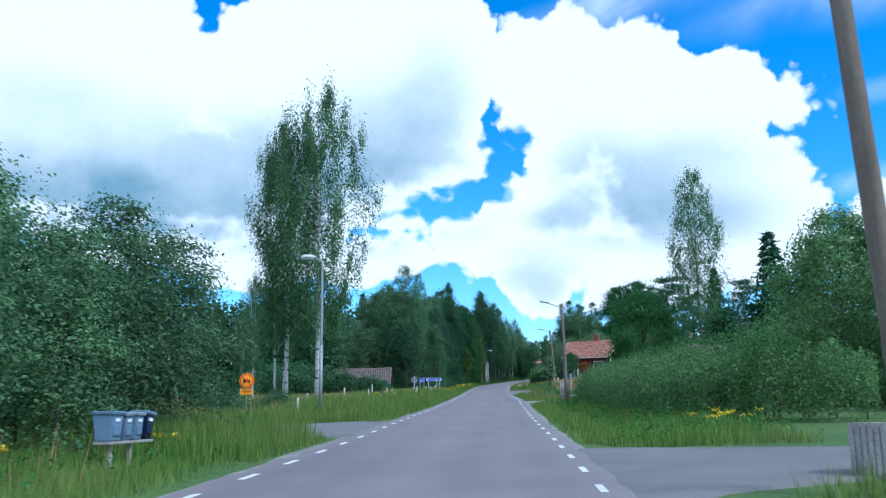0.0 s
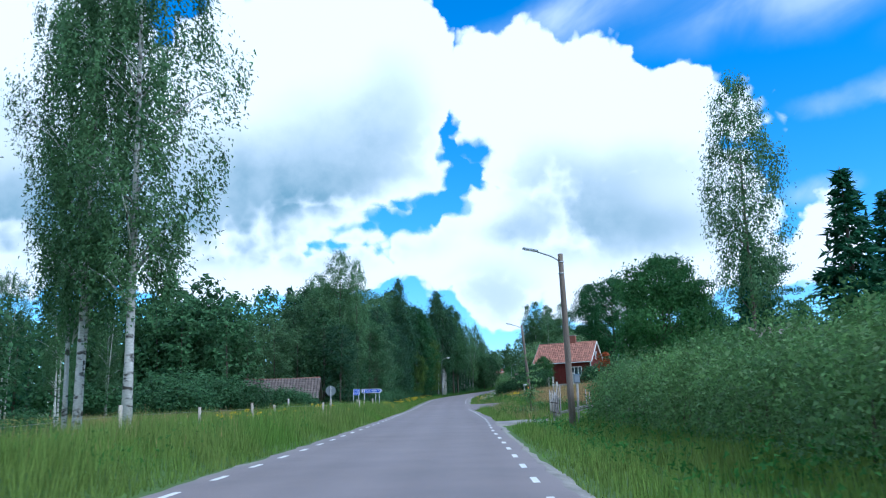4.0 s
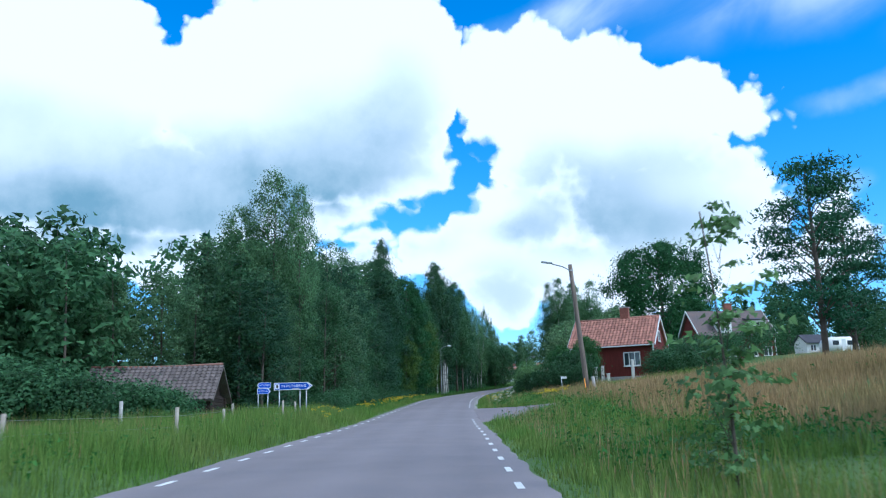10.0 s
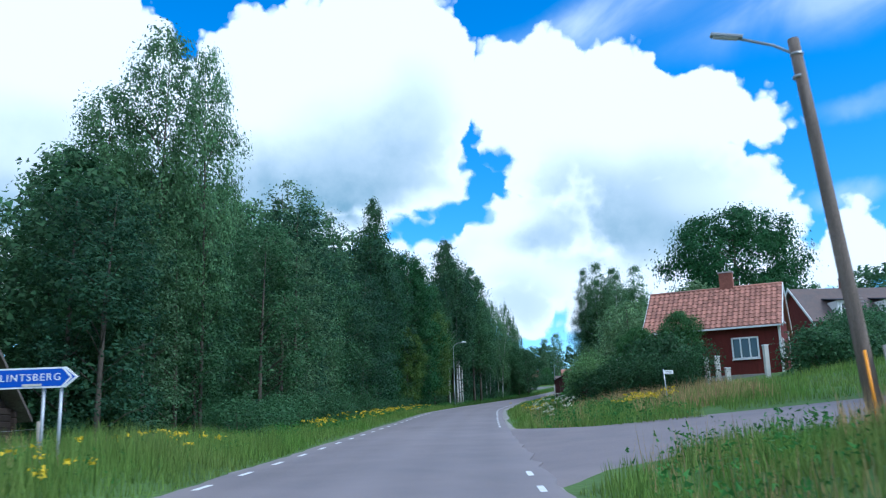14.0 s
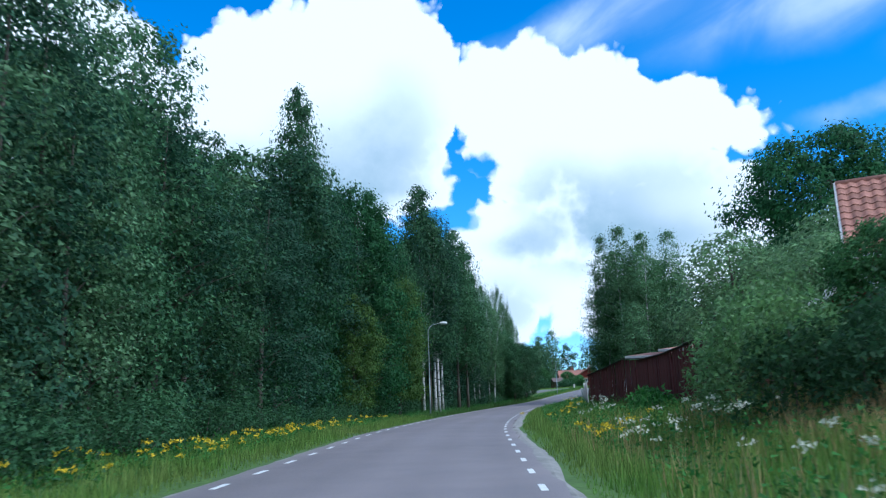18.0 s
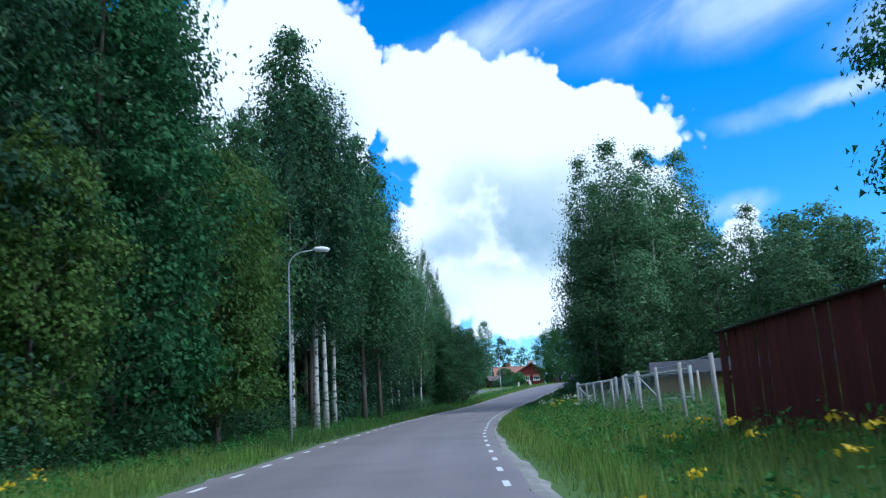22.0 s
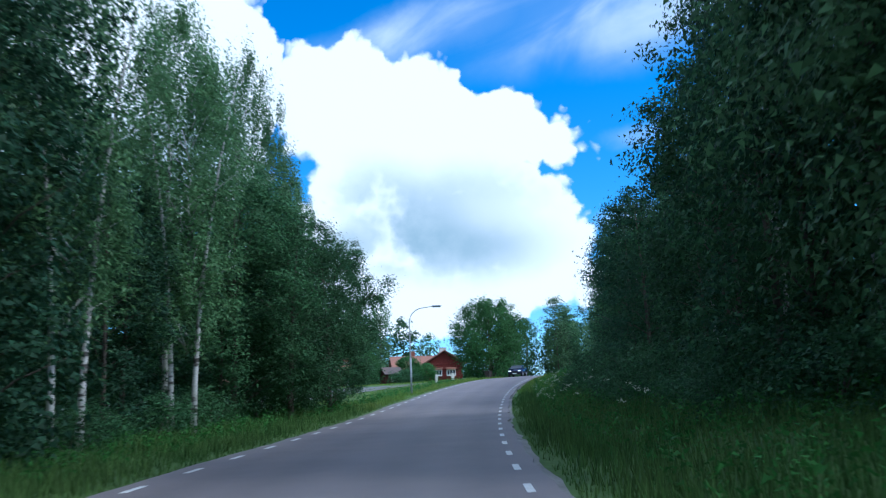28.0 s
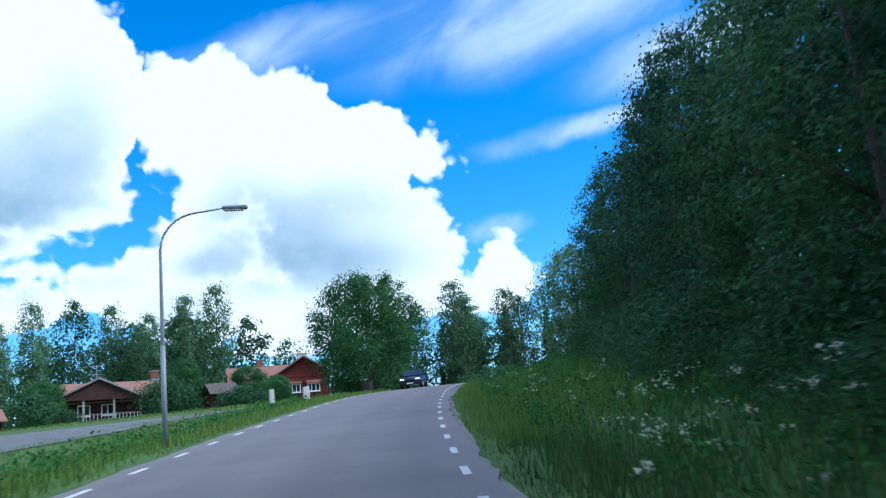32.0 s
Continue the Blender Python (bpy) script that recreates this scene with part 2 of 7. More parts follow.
# ---- materials ----
def material(name, base, rough=0.8, metal=0.0, vary=0.25, scale=3.0, fine=40.0, bump=0.15, other=None, per_object=0.0, per_island=0.0, leaf=0.0, stretch=(1, 1, 1), spec=0.3, cut=(0.3, 0.7)):
    """A surface with two scales of variation; other: the second colour of its blotches."""
    m = bpy.data.materials.new(name)
    m.use_nodes = True
    nodes, links = m.node_tree.nodes, m.node_tree.links
    nodes.clear()
    out = nodes.new("ShaderNodeOutputMaterial")
    skin = nodes.new("ShaderNodeBsdfPrincipled")
    skin.inputs["Roughness"].default_value, skin.inputs["Metallic"].default_value, skin.inputs["Specular IOR Level"].default_value = rough, metal, spec
    coord = nodes.new("ShaderNodeTexCoord")
    mapping = nodes.new("ShaderNodeMapping")
    mapping.inputs["Scale"].default_value = stretch
    links.new(coord.outputs["Object"], mapping.inputs["Vector"])

    def noise_at(size, detail):
        n = nodes.new("ShaderNodeTexNoise")
        n.inputs["Scale"].default_value, n.inputs["Detail"].default_value = size, detail
        links.new(mapping.outputs[0], n.inputs["Vector"])
        return n.outputs["Fac"]

    def ramp(source, low, high, span=(0.3, 0.7)):
        n = nodes.new("ShaderNodeMapRange")
        links.new(source, n.inputs["Value"])
        n.inputs["From Min"].default_value, n.inputs["From Max"].default_value = span
        n.inputs["To Min"].default_value, n.inputs["To Max"].default_value = low, high
        return n.outputs["Result"]

    broad, grain = noise_at(scale, 4), noise_at(fine, 3)
    blend = nodes.new("ShaderNodeMix")
    blend.data_type = "RGBA"
    links.new(ramp(broad, 0, 1, cut), blend.inputs[0])
    blend.inputs[6].default_value = (*base, 1)
    blend.inputs[7].default_value = (*(other or tuple(c * (1 - vary) for c in base)), 1)
    tone = nodes.new("ShaderNodeHueSaturation")
    links.new(blend.outputs[2], tone.inputs["Color"])
    value = ramp(grain, 1 - vary * 0.6, 1 + vary * 0.6)
    for amount, kind, socket in ((per_object, "ShaderNodeObjectInfo", "Random"), (per_island, "ShaderNodeNewGeometry", "Random Per Island")):
        if amount:
            info = nodes.new(kind)
            spread = nodes.new("ShaderNodeMapRange")
            links.new(info.outputs[socket], spread.inputs["Value"])
            spread.inputs["To Min"].default_value, spread.inputs["To Max"].default_value = 1 - amount, 1 + amount
            times = nodes.new("ShaderNodeMath")
            times.operation = "MULTIPLY"
            links.new(value, times.inputs[0])
            links.new(spread.outputs[0], times.inputs[1])
            value = times.outputs[0]
    links.new(value, tone.inputs["Value"])
    links.new(tone.outputs[0], skin.inputs["Base Color"])
    if bump:
        relief = nodes.new("ShaderNodeBump")
        relief.inputs["Strength"].default_value, relief.inputs["Distance"].default_value = bump, 0.02
        links.new(grain, relief.inputs["Height"])
        links.new(relief.outputs[0], skin.inputs["Normal"])
    result = skin.outputs[0]
    if leaf:
        glow = nodes.new("ShaderNodeBsdfTranslucent")
        links.new(tone.outputs[0], glow.inputs["Color"])
        both = nodes.new("ShaderNodeMixShader")
        both.inputs[0].default_value = leaf
        links.new(result, both.inputs[1])
        links.new(glow.outputs[0], both.inputs[2])
        result = both.outputs[0]
    links.new(result, out.inputs[0])
    return m


M = {
    "asphalt": material("worn asphalt", (0.212, 0.182, 0.182), 0.85, vary=0.12, scale=0.6, fine=60, bump=0.3, other=(0.178, 0.157, 0.162)),
    "side_asphalt": material("pale side road", (0.185, 0.182, 0.178), 0.9, vary=0.18, scale=0.8, fine=40, bump=0.3),
    "gravel": material("gravel", (0.30, 0.29, 0.27), 0.95, vary=0.35, scale=1.5, fine=25, bump=0.6),
    "yard_gravel": material("darker grey yard gravel", (0.20, 0.20, 0.195), 0.95, vary=0.35, scale=1.5, fine=25, bump=0.6),
    "line": material("road paint", (0.72, 0.72, 0.70), 0.6, vary=0.15, scale=4, fine=50, bump=0.1),
    "earth": material("meadow soil and short grass", (0.085, 0.150, 0.035), 0.95, vary=0.4, scale=0.35, fine=6, bump=0.5, other=(0.065, 0.120, 0.030)),
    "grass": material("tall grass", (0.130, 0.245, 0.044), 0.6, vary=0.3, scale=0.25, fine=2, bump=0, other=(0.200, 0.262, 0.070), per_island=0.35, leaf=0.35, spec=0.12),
    # tall grass again, darker: the trees' shade is put into its colour
    "shade_grass": material("woodside grass with shade in its colour", (0.070, 0.150, 0.040), 0.65, vary=0.35, scale=0.25, fine=2, bump=0, other=(0.105, 0.170, 0.050), per_island=0.4, leaf=0.3, spec=0.1),
    "hay": material("ripe meadow grass", (0.44, 0.29, 0.15), 0.7, vary=0.3, scale=0.3, fine=2, bump=0, other=(0.34, 0.27, 0.12), per_island=0.35, leaf=0.3, spec=0.12),
    "herb": material("weeds", (0.075, 0.224, 0.050), 0.6, vary=0.35, scale=0.5, fine=3, bump=0, per_island=0.35, leaf=0.3, spec=0.12),
    "yellow": material("yellow blossom", (0.75, 0.55, 0.02), 0.6, vary=0.15, bump=0, leaf=0.2),
    "white_flower": material("cream blossom", (0.70, 0.70, 0.55), 0.7, vary=0.15, bump=0, leaf=0.2),
    "birch_leaf": material("birch leaves", (0.119, 0.222, 0.096), 0.55, vary=0.3, scale=0.4, fine=2, bump=0, other=(0.084, 0.174, 0.074), per_object=0.22, per_island=0.4, leaf=0.4, spec=0.14),
    "oak_leaf": material("dark maple leaves", (0.044, 0.136, 0.043), 0.62, vary=0.3, scale=0.4, fine=2, bump=0, other=(0.033, 0.101, 0.040), per_object=0.1, per_island=0.4, leaf=0.4, spec=0.14),
    "maple_leaf": material("maple leaves", (0.084, 0.212, 0.066), 0.62, vary=0.3, scale=0.4, fine=2, bump=0, per_object=0.2, per_island=0.35, leaf=0.4, spec=0.14),
    "bright_leaf": material("fresh leaves", (0.110, 0.225, 0.070), 0.62, vary=0.3, scale=0.4, fine=2, bump=0, per_object=0.15, per_island=0.35, leaf=0.4, spec=0.14),
    "alder_leaf": material("alder and willow leaves", (0.068, 0.152, 0.066), 0.58, vary=0.3, scale=0.3, fine=2, bump=0, other=(0.046, 0.112, 0.044), per_object=0.25, per_island=0.4, leaf=0.4, spec=0.14),
    "aspen_leaf": material("grey green aspen leaves", (0.123, 0.224, 0.102), 0.55, vary=0.3, scale=0.3, fine=2, bump=0, other=(0.081, 0.165, 0.074), per_object=0.25, per_island=0.5, leaf=0.4, spec=0.2),
    "needle": material("spruce needles", (0.032, 0.117, 0.057), 0.6, vary=0.3, scale=0.5, fine=3, bump=0, per_object=0.25, per_island=0.3, leaf=0.15, spec=0.12),
    "pine_needle": material("pine needles", (0.041, 0.126, 0.061), 0.6, vary=0.3, scale=0.5, fine=3, bump=0, per_object=0.2, per_island=0.3, leaf=0.15, spec=0.12),
    "bark": material("grey bark", (0.13, 0.11, 0.09), 0.9, vary=0.4, scale=2, fine=14, bump=0.5),
    "birch_bark": material("white birch bark", (0.50, 0.495, 0.48), 0.75, vary=0.3, scale=2.0, fine=9, bump=0.3, other=(0.07, 0.065, 0.06), stretch=(1, 1, 2.4), cut=(0.53, 0.63)),
    "pole_wood": material("weathered pole wood", (0.225, 0.185, 0.155), 0.9, vary=0.45, scale=1.2, fine=22, bump=0.4, stretch=(6, 6, 0.5)),
    "grey_wood": material("grey weathered wood", (0.40, 0.38, 0.36), 0.9, vary=0.35, scale=2, fine=20, bump=0.4, per_object=0.25),
    "post_wood": material("pale fence post wood", (0.42, 0.38, 0.32), 0.9, vary=0.25, scale=2, fine=20, bump=0.3, per_object=0.2),
    "barn_wood": material("dark barn boards", (0.040, 0.029, 0.024), 0.9, vary=0.4, scale=2, fine=20, bump=0.4, per_object=0.3, stretch=(4, 4, 0.6)),
    "red_paint": material("falu red paint", (0.145, 0.026, 0.020), 0.85, vary=0.25, scale=1.5, fine=18, bump=0.3, per_object=0.12, stretch=(4, 4, 0.6)),
    "red_dark": material("old dark red boards", (0.092, 0.021, 0.020), 0.85, vary=0.3, scale=1.2, fine=18, bump=0.3, per_object=0.18, stretch=(4, 4, 0.6)),
    "white_paint": material("white paint", (0.78, 0.78, 0.76), 0.55, vary=0.08, scale=3, fine=25, bump=0.05),
    "tile": material("orange clay roof tiles", (0.34, 0.148, 0.102), 0.8, vary=0.4, scale=0.6, fine=12, bump=0.3, other=(0.235, 0.135, 0.108), per_object=0.25),
    "old_tile": material("old brown tiles with lichen", (0.115, 0.088, 0.080), 0.9, vary=0.45, scale=1.5, fine=14, bump=0.4, other=(0.15, 0.138, 0.130), per_object=0.22),
    "grey_tile": material("grey brown roof tiles", (0.115, 0.100, 0.098), 0.85, vary=0.3, scale=1.2, fine=14, bump=0.3, other=(0.15, 0.110, 0.100)),
    "brick": material("chimney brick", (0.30, 0.12, 0.085), 0.9, vary=0.3, scale=3, fine=20, bump=0.3),
    "plaster": material("pale plaster", (0.62, 0.60, 0.56), 0.9, vary=0.12, scale=2, fine=20),
    "concrete": material("concrete", (0.36, 0.35, 0.33), 0.9, vary=0.2, scale=2, fine=25),
    "steel": material("galvanised steel", (0.42, 0.44, 0.46), 0.45, 0.7, vary=0.12, scale=3, fine=20, bump=0.05),
    "lamp_grey": material("grey painted lamp steel", (0.30, 0.33, 0.35), 0.5, 0.2, vary=0.1, scale=3, fine=20, bump=0.05),
    "lamp_white": material("pale lamp cover", (0.70, 0.72, 0.72), 0.35, vary=0.06, scale=4, fine=20, bump=0.0),
    "sign_blue": material("blue sign enamel", (0.010, 0.085, 0.55), 0.35, vary=0.06, scale=3, fine=20, bump=0),
    "sign_white": material("white sign film", (0.85, 0.86, 0.88), 0.35, vary=0.04, scale=3, fine=20, bump=0),
    "sign_orange": material("red orange sign film", (0.78, 0.10, 0.012), 0.4, vary=0.05, scale=3, fine=20, bump=0),
    "sign_yellow": material("amber sign film", (0.95, 0.36, 0.015), 0.4, vary=0.05, scale=3, fine=20, bump=0),
    "sign_grey": material("grey back of a sign", (0.20, 0.23, 0.26), 0.45, 0.4, vary=0.1, scale=3, fine=20, bump=0),
    "black": material("black print", (0.012, 0.012, 0.013), 0.6, vary=0.1, bump=0),
    "mailbox": material("blue grey plastic", (0.145, 0.225, 0.32), 0.5, vary=0.12, scale=3, fine=20, bump=0.05, per_object=0.2),
    "mailbox_lid": material("pale grey plastic lid", (0.22, 0.26, 0.31), 0.45, vary=0.1, scale=3, fine=20, bump=0.05),
    "car_paint": material("dark blue car paint", (0.012, 0.022, 0.070), 0.22, 0.3, vary=0.05, scale=2, fine=20, bump=0, spec=0.6),
    "rubber": material("tyre rubber", (0.02, 0.02, 0.02), 0.85, vary=0.1, bump=0.1),
    "bin": material("brown plastic bin", (0.045, 0.032, 0.028), 0.6, vary=0.15, scale=3, fine=20, bump=0.05),
    "orange_board": material("orange painted board", (0.62, 0.19, 0.05), 0.7, vary=0.15, scale=2, fine=20, bump=0.1),
    "wire": material("galvanised wire", (0.38, 0.40, 0.42), 0.5, 0.6, vary=0.1, bump=0),
    "ochre": material("ochre painted boards", (0.23, 0.16, 0.055), 0.85, vary=0.2, scale=1.5, fine=18, bump=0.2),
    "slate": material("dark felt roof", (0.07, 0.07, 0.085), 0.9, vary=0.25, scale=1.5, fine=18, bump=0.3),
    "berry": material("rusty red seed heads", (0.34, 0.085, 0.03), 0.7, vary=0.3, scale=3, fine=12, bump=0, per_island=0.3, leaf=0.2, spec=0.1),
    "brown_boards": material("dark brown boards", (0.060, 0.028, 0.024), 0.85, vary=0.3, scale=1.5, fine=18, bump=0.3, per_object=0.15, stretch=(4, 4, 0.6)),
    "gate_paint": material("flaking pale grey paint", (0.56, 0.58, 0.58), 0.75, vary=0.25, scale=3, fine=22, bump=0.15, per_object=0.12),
}
M["edge_leaf"] = material("yellowing maple leaves", (0.105, 0.178, 0.036), 0.6, vary=0.3, scale=0.5, fine=2, bump=0, other=(0.062, 0.130, 0.036), per_object=0.12, per_island=0.4, leaf=0.45, spec=0.14)
M["willow_leaf"] = material("pale willow leaves", (0.185, 0.305, 0.135), 0.5, vary=0.3, scale=0.5, fine=2, bump=0, other=(0.125, 0.225, 0.095), per_object=0.1, per_island=0.4, leaf=0.45, spec=0.2)
# darkened leaf colour that carries the shade of the wood's edge
M["shaded_leaf"] = material("wood leaves with shade in their colour", (0.040, 0.098, 0.050), 0.6, vary=0.3, scale=0.4, fine=2, bump=0, other=(0.028, 0.074, 0.040), per_object=0.2, per_island=0.4, leaf=0.35, spec=0.14)
M["hedge_leaf"] = material("pale hedge leaves", (0.150, 0.275, 0.088), 0.5, vary=0.3, scale=0.5, fine=2, bump=0, other=(0.105, 0.205, 0.075), per_island=0.4, leaf=0.4)


def worn_tracks(mat):
    """Darker polished wheel tracks and a dusty edge, by the place across the road."""
    nodes, links = mat.node_tree.nodes, mat.node_tree.links
    skin = next(n for n in nodes if n.type == "BSDF_PRINCIPLED")
    source = skin.inputs["Base Color"].links[0].from_socket
    across = nodes.new("ShaderNodeAttribute")
    across.attribute_name = "across"
    curve = nodes.new("ShaderNodeValToRGB")
    place = nodes.new("ShaderNodeMapRange")
    links.new(across.outputs["Fac"], place.inputs["Value"])
    place.inputs["From Min"].default_value, place.inputs["From Max"].default_value = -3.7, 3.7
    links.new(place.outputs[0], curve.inputs[0])
    stops = ((0.0, 1.12), (0.10, 1.02), (0.17, 0.91), (0.28, 1.0), (0.36, 0.93), (0.5, 1.06), (0.62, 0.92), (0.72, 1.0), (0.83, 0.90), (0.92, 1.03), (1.0, 1.12))
    ramp = curve.color_ramp
    while len(ramp.elements) < len(stops):
        ramp.elements.new(0.5)
    for element, (at, value) in zip(ramp.elements, stops):
        element.position, element.color = at, (value * 0.8, value * 0.8, value * 0.8, 1)
    streak = nodes.new("ShaderNodeTexNoise")
    streak.inputs["Scale"].default_value, streak.inputs["Detail"].default_value = 0.12, 5
    coord = nodes.new("ShaderNodeTexCoord")
    links.new(coord.outputs["Object"], streak.inputs["Vector"])
    patch = nodes.new("ShaderNodeMapRange")
    links.new(streak.outputs["Fac"], patch.inputs["Value"])
    patch.inputs["From Min"].default_value, patch.inputs["From Max"].default_value = 0.3, 0.7
    patch.inputs["To Min"].default_value, patch.inputs["To Max"].default_value = 1.14, 1.36
    times = nodes.new("ShaderNodeVectorMath")
    times.operation = "MULTIPLY"
    links.new(source, times.inputs[0])
    links.new(curve.outputs[0], times.inputs[1])
    again = nodes.new("ShaderNodeVectorMath")
    again.operation = "MULTIPLY"
    links.new(times.outputs[0], again.inputs[0])
    links.new(patch.outputs[0], again.inputs[1])
    links.new(again.outputs[0], skin.inputs["Base Color"])


M["road_asphalt"] = material("worn road asphalt", (0.212, 0.182, 0.182), 0.7, vary=0.12, scale=0.6, fine=60, bump=0.3, other=(0.178, 0.157, 0.162), spec=0.4)
worn_tracks(M["road_asphalt"])
glass = bpy.data.materials.new("window glass")
glass.use_nodes = True
pane_skin = glass.node_tree.nodes["Principled BSDF"]
pane_skin.inputs["Base Color"].default_value, pane_skin.inputs["Roughness"].default_value, pane_skin.inputs["Specular IOR Level"].default_value = (0.03, 0.04, 0.05, 1), 0.04, 0.8
M["glass"] = glass
lit = bpy.data.materials.new("headlight glow")
lit.use_nodes = True
lit_skin = lit.node_tree.nodes["Principled BSDF"]
lit_skin.inputs["Emission Color"].default_value, lit_skin.inputs["Emission Strength"].default_value = (1, 0.97, 0.9, 1), 1.2
M["headlight"] = lit

# ---- the road's centre line (stations run from -60 m, a node every 20 m) and the lie of the land ----
# where side roads and drives leave it: station, side, half width
MOUTHS = [(17.0, 1, 5.5), (33.2, -1, 4.6), (73.3, 1, 2.4), (131.0, 1, 11.0)]


def _road_line():
    pts = np.array(ROAD)
    ext = np.vstack([2 * pts[0] - pts[1], pts, 2 * pts[-1] - pts[-2]])
    out = []
    for i in range(1, len(ext) - 2):
        p0, p1, p2, p3 = ext[i - 1:i + 3]
        for u in np.arange(0, 1, 0.1):
            out.append(0.5 * (2 * p1 + (p2 - p0) * u + (2 * p0 - 5 * p1 + 4 * p2 - p3) * u * u + (3 * p1 - p0 - 3 * p2 + p3) * u ** 3))
    out.append(pts[-1])
    line = np.array(out)
    run = np.concatenate([[0], np.cumsum(np.hypot(*np.diff(line[:, :2], axis=0).T))]) - 60.0
    return line, run


LINE, RUN = _road_line()
TANGENT = np.gradient(LINE[:, :2], axis=0)
TANGENT /= np.hypot(*TANGENT.T)[:, None]


def spot(s, lat):
    """x, y of the place s metres along the road and lat metres right of its centre, and the road's heading in degrees."""
    x, y = np.interp(s, RUN, LINE[:, 0]), np.interp(s, RUN, LINE[:, 1])
    tx, ty = np.interp(s, RUN, TANGENT[:, 0]), np.interp(s, RUN, TANGENT[:, 1])
    k = np.hypot(tx, ty)
    return x + lat * ty / k, y - lat * tx / k, np.degrees(np.arctan2(-tx, ty))


def station(x, y):
    """Station and lateral place of points x, y."""
    x, y = np.atleast_1d(x).astype(float), np.atleast_1d(y).astype(float)
    s, lat = np.empty(len(x)), np.empty(len(x))
    for a in range(0, len(x), 20000):
        px, py = x[a:a + 20000, None], y[a:a + 20000, None]
        k = ((px - LINE[None, :, 0]) ** 2 + (py - LINE[None, :, 1]) ** 2).argmin(1)
        dx, dy = px[:, 0] - LINE[k, 0], py[:, 0] - LINE[k, 1]
        s[a:a + 20000] = RUN[k] + dx * TANGENT[k, 0] + dy * TANGENT[k, 1]
        lat[a:a + 20000] = dx * TANGENT[k, 1] - dy * TANGENT[k, 0]
    return s, lat


def road_middle(s):
    """How far right of the centre line the carriageway's middle lies, and half the width between its edge lines."""
    return np.interp(s, [28, 65, 81, 104, 156, 197, 226, 257, 279, 291], [0.12, -0.13, 0.02, 0.0, 0.03, -0.14, 0.14, -0.12, 0.0, 0.12]), np.interp(s, [28, 65, 104, 156, 197, 226, 257, 291], [2.90, 2.98, 3.18, 2.84, 2.90, 2.98, 3.10, 2.98])


def road_z(s):
    return np.interp(s, RUN, LINE[:, 2])


def land(s, lat):
    """Height of the ground beside the road."""
    right = np.interp(s, [0, 60, 80, 95, 112, 121, 128, 138, 148, 190, 205, 230, 255, 275, 300, 340, 370], [0.02, 0.03, 0.05, 0.092, 0.118, 0.115, 0.08, 0.08, 0.14, 0.13, 0.10, 0.10, 0.12, 0.17, 0.20, 0.14, 0.05])
    left = np.interp(s, [0, 130, 180, 262, 280, 340], [0.0, 0.0, -0.02, -0.02, 0.0, 0.0])
    ditch = 0.28 * np.exp(-((np.abs(lat) - 5.4) / 1.0) ** 2) * np.where(lat > 0, 1.0, 0.5)
    for at, side, half in MOUTHS:
        ditch = ditch * np.where(lat * side > 0, np.clip((np.abs(s - at) - half) / 1.5, 0, 1), 1)
    z = np.where(lat > 0, right * np.clip(lat - 5.5, 0, np.interp(s, [105, 125, 152, 172], [32, 17, 17, 32])), left * np.clip(-lat - 5.5, 0, 40))
    z = z + 0.55 * np.where(lat > 0, np.exp(-((s - 110) / 9.0) ** 4) * np.clip((lat - 5.5) / 3.0, 0, 1), 0)
    z = z + np.where(lat < 0, 0.42 * np.interp(s, [38, 44, 124, 132], [0, 1, 1, 0]) * np.clip((-lat - 4.2) / 1.2, 0, 1) * np.clip((10.5 + lat) / 2.5, 0, 1), 0)
    bed = 0.10 * np.clip((4.3 - np.abs(lat)) / 0.5, 0, 1)
    return road_z(s) + z - ditch - bed


def land_at(x, y):
    s, lat = station(x, y)
    z = land(s, lat)
    return z if len(z) > 1 else float(z[0])


# ---- building helpers ----
def mesh_object(name, verts, faces, mat, parent=None, label="", smooth=False):
    me = bpy.data.meshes.new(name)
    me.from_pydata([tuple(v) for v in verts], [], [tuple(q) for q in faces])
    me.materials.append(mat)
    if smooth:
        me.polygons.foreach_set("use_smooth", [True] * len(me.polygons))
    me.update()
    ob = new(name, me)
    if parent:
        ob.parent = parent
    if label:
        tagged(ob, label)
    return ob


def quads_object(name, verts, mat, parent=None, per=4):
    """One mesh of loose faces, per corners each, from an array of corners."""
    verts = np.asarray(verts, np.float32).reshape(-1, 3)
    count = len(verts) // per
    me = bpy.data.meshes.new(name)
    me.vertices.add(len(verts))
    me.vertices.foreach_set("co", verts.ravel())
    me.loops.add(len(verts))
    me.loops.foreach_set("vertex_index", np.arange(len(verts), dtype=np.int32))
    me.polygons.add(count)
    me.polygons.foreach_set("loop_start", np.arange(0, len(verts), per, dtype=np.int32))
    me.polygons.foreach_set("loop_total", np.full(count, per, np.int32))
    me.materials.append(mat)
    me.update(calc_edges=True)
    ob = new(name, me)
    if parent:
        ob.parent = parent
    return ob


def part(name, bm, mat, parent=None, label="", smooth=False):
    """Link a bmesh as one mesh object under a thing or a part."""
    me = bpy.data.meshes.new(name)
    bm.to_mesh(me)
    bm.free()
    me.materials.append(mat)
    if smooth:
        me.polygons.foreach_set("use_smooth", [True] * len(me.polygons))
    ob = new(name, me)
    if parent:
        ob.parent = parent
    if label:
        tagged(ob, label)
    return ob


def thing(name, x, y, z, turn, label, category, group="", kind=""):
    ob = new(name)
    ob.matrix_basis = pose(x, y, z, 0, 0, turn)
    return tagged(ob, label, category, group, kind)


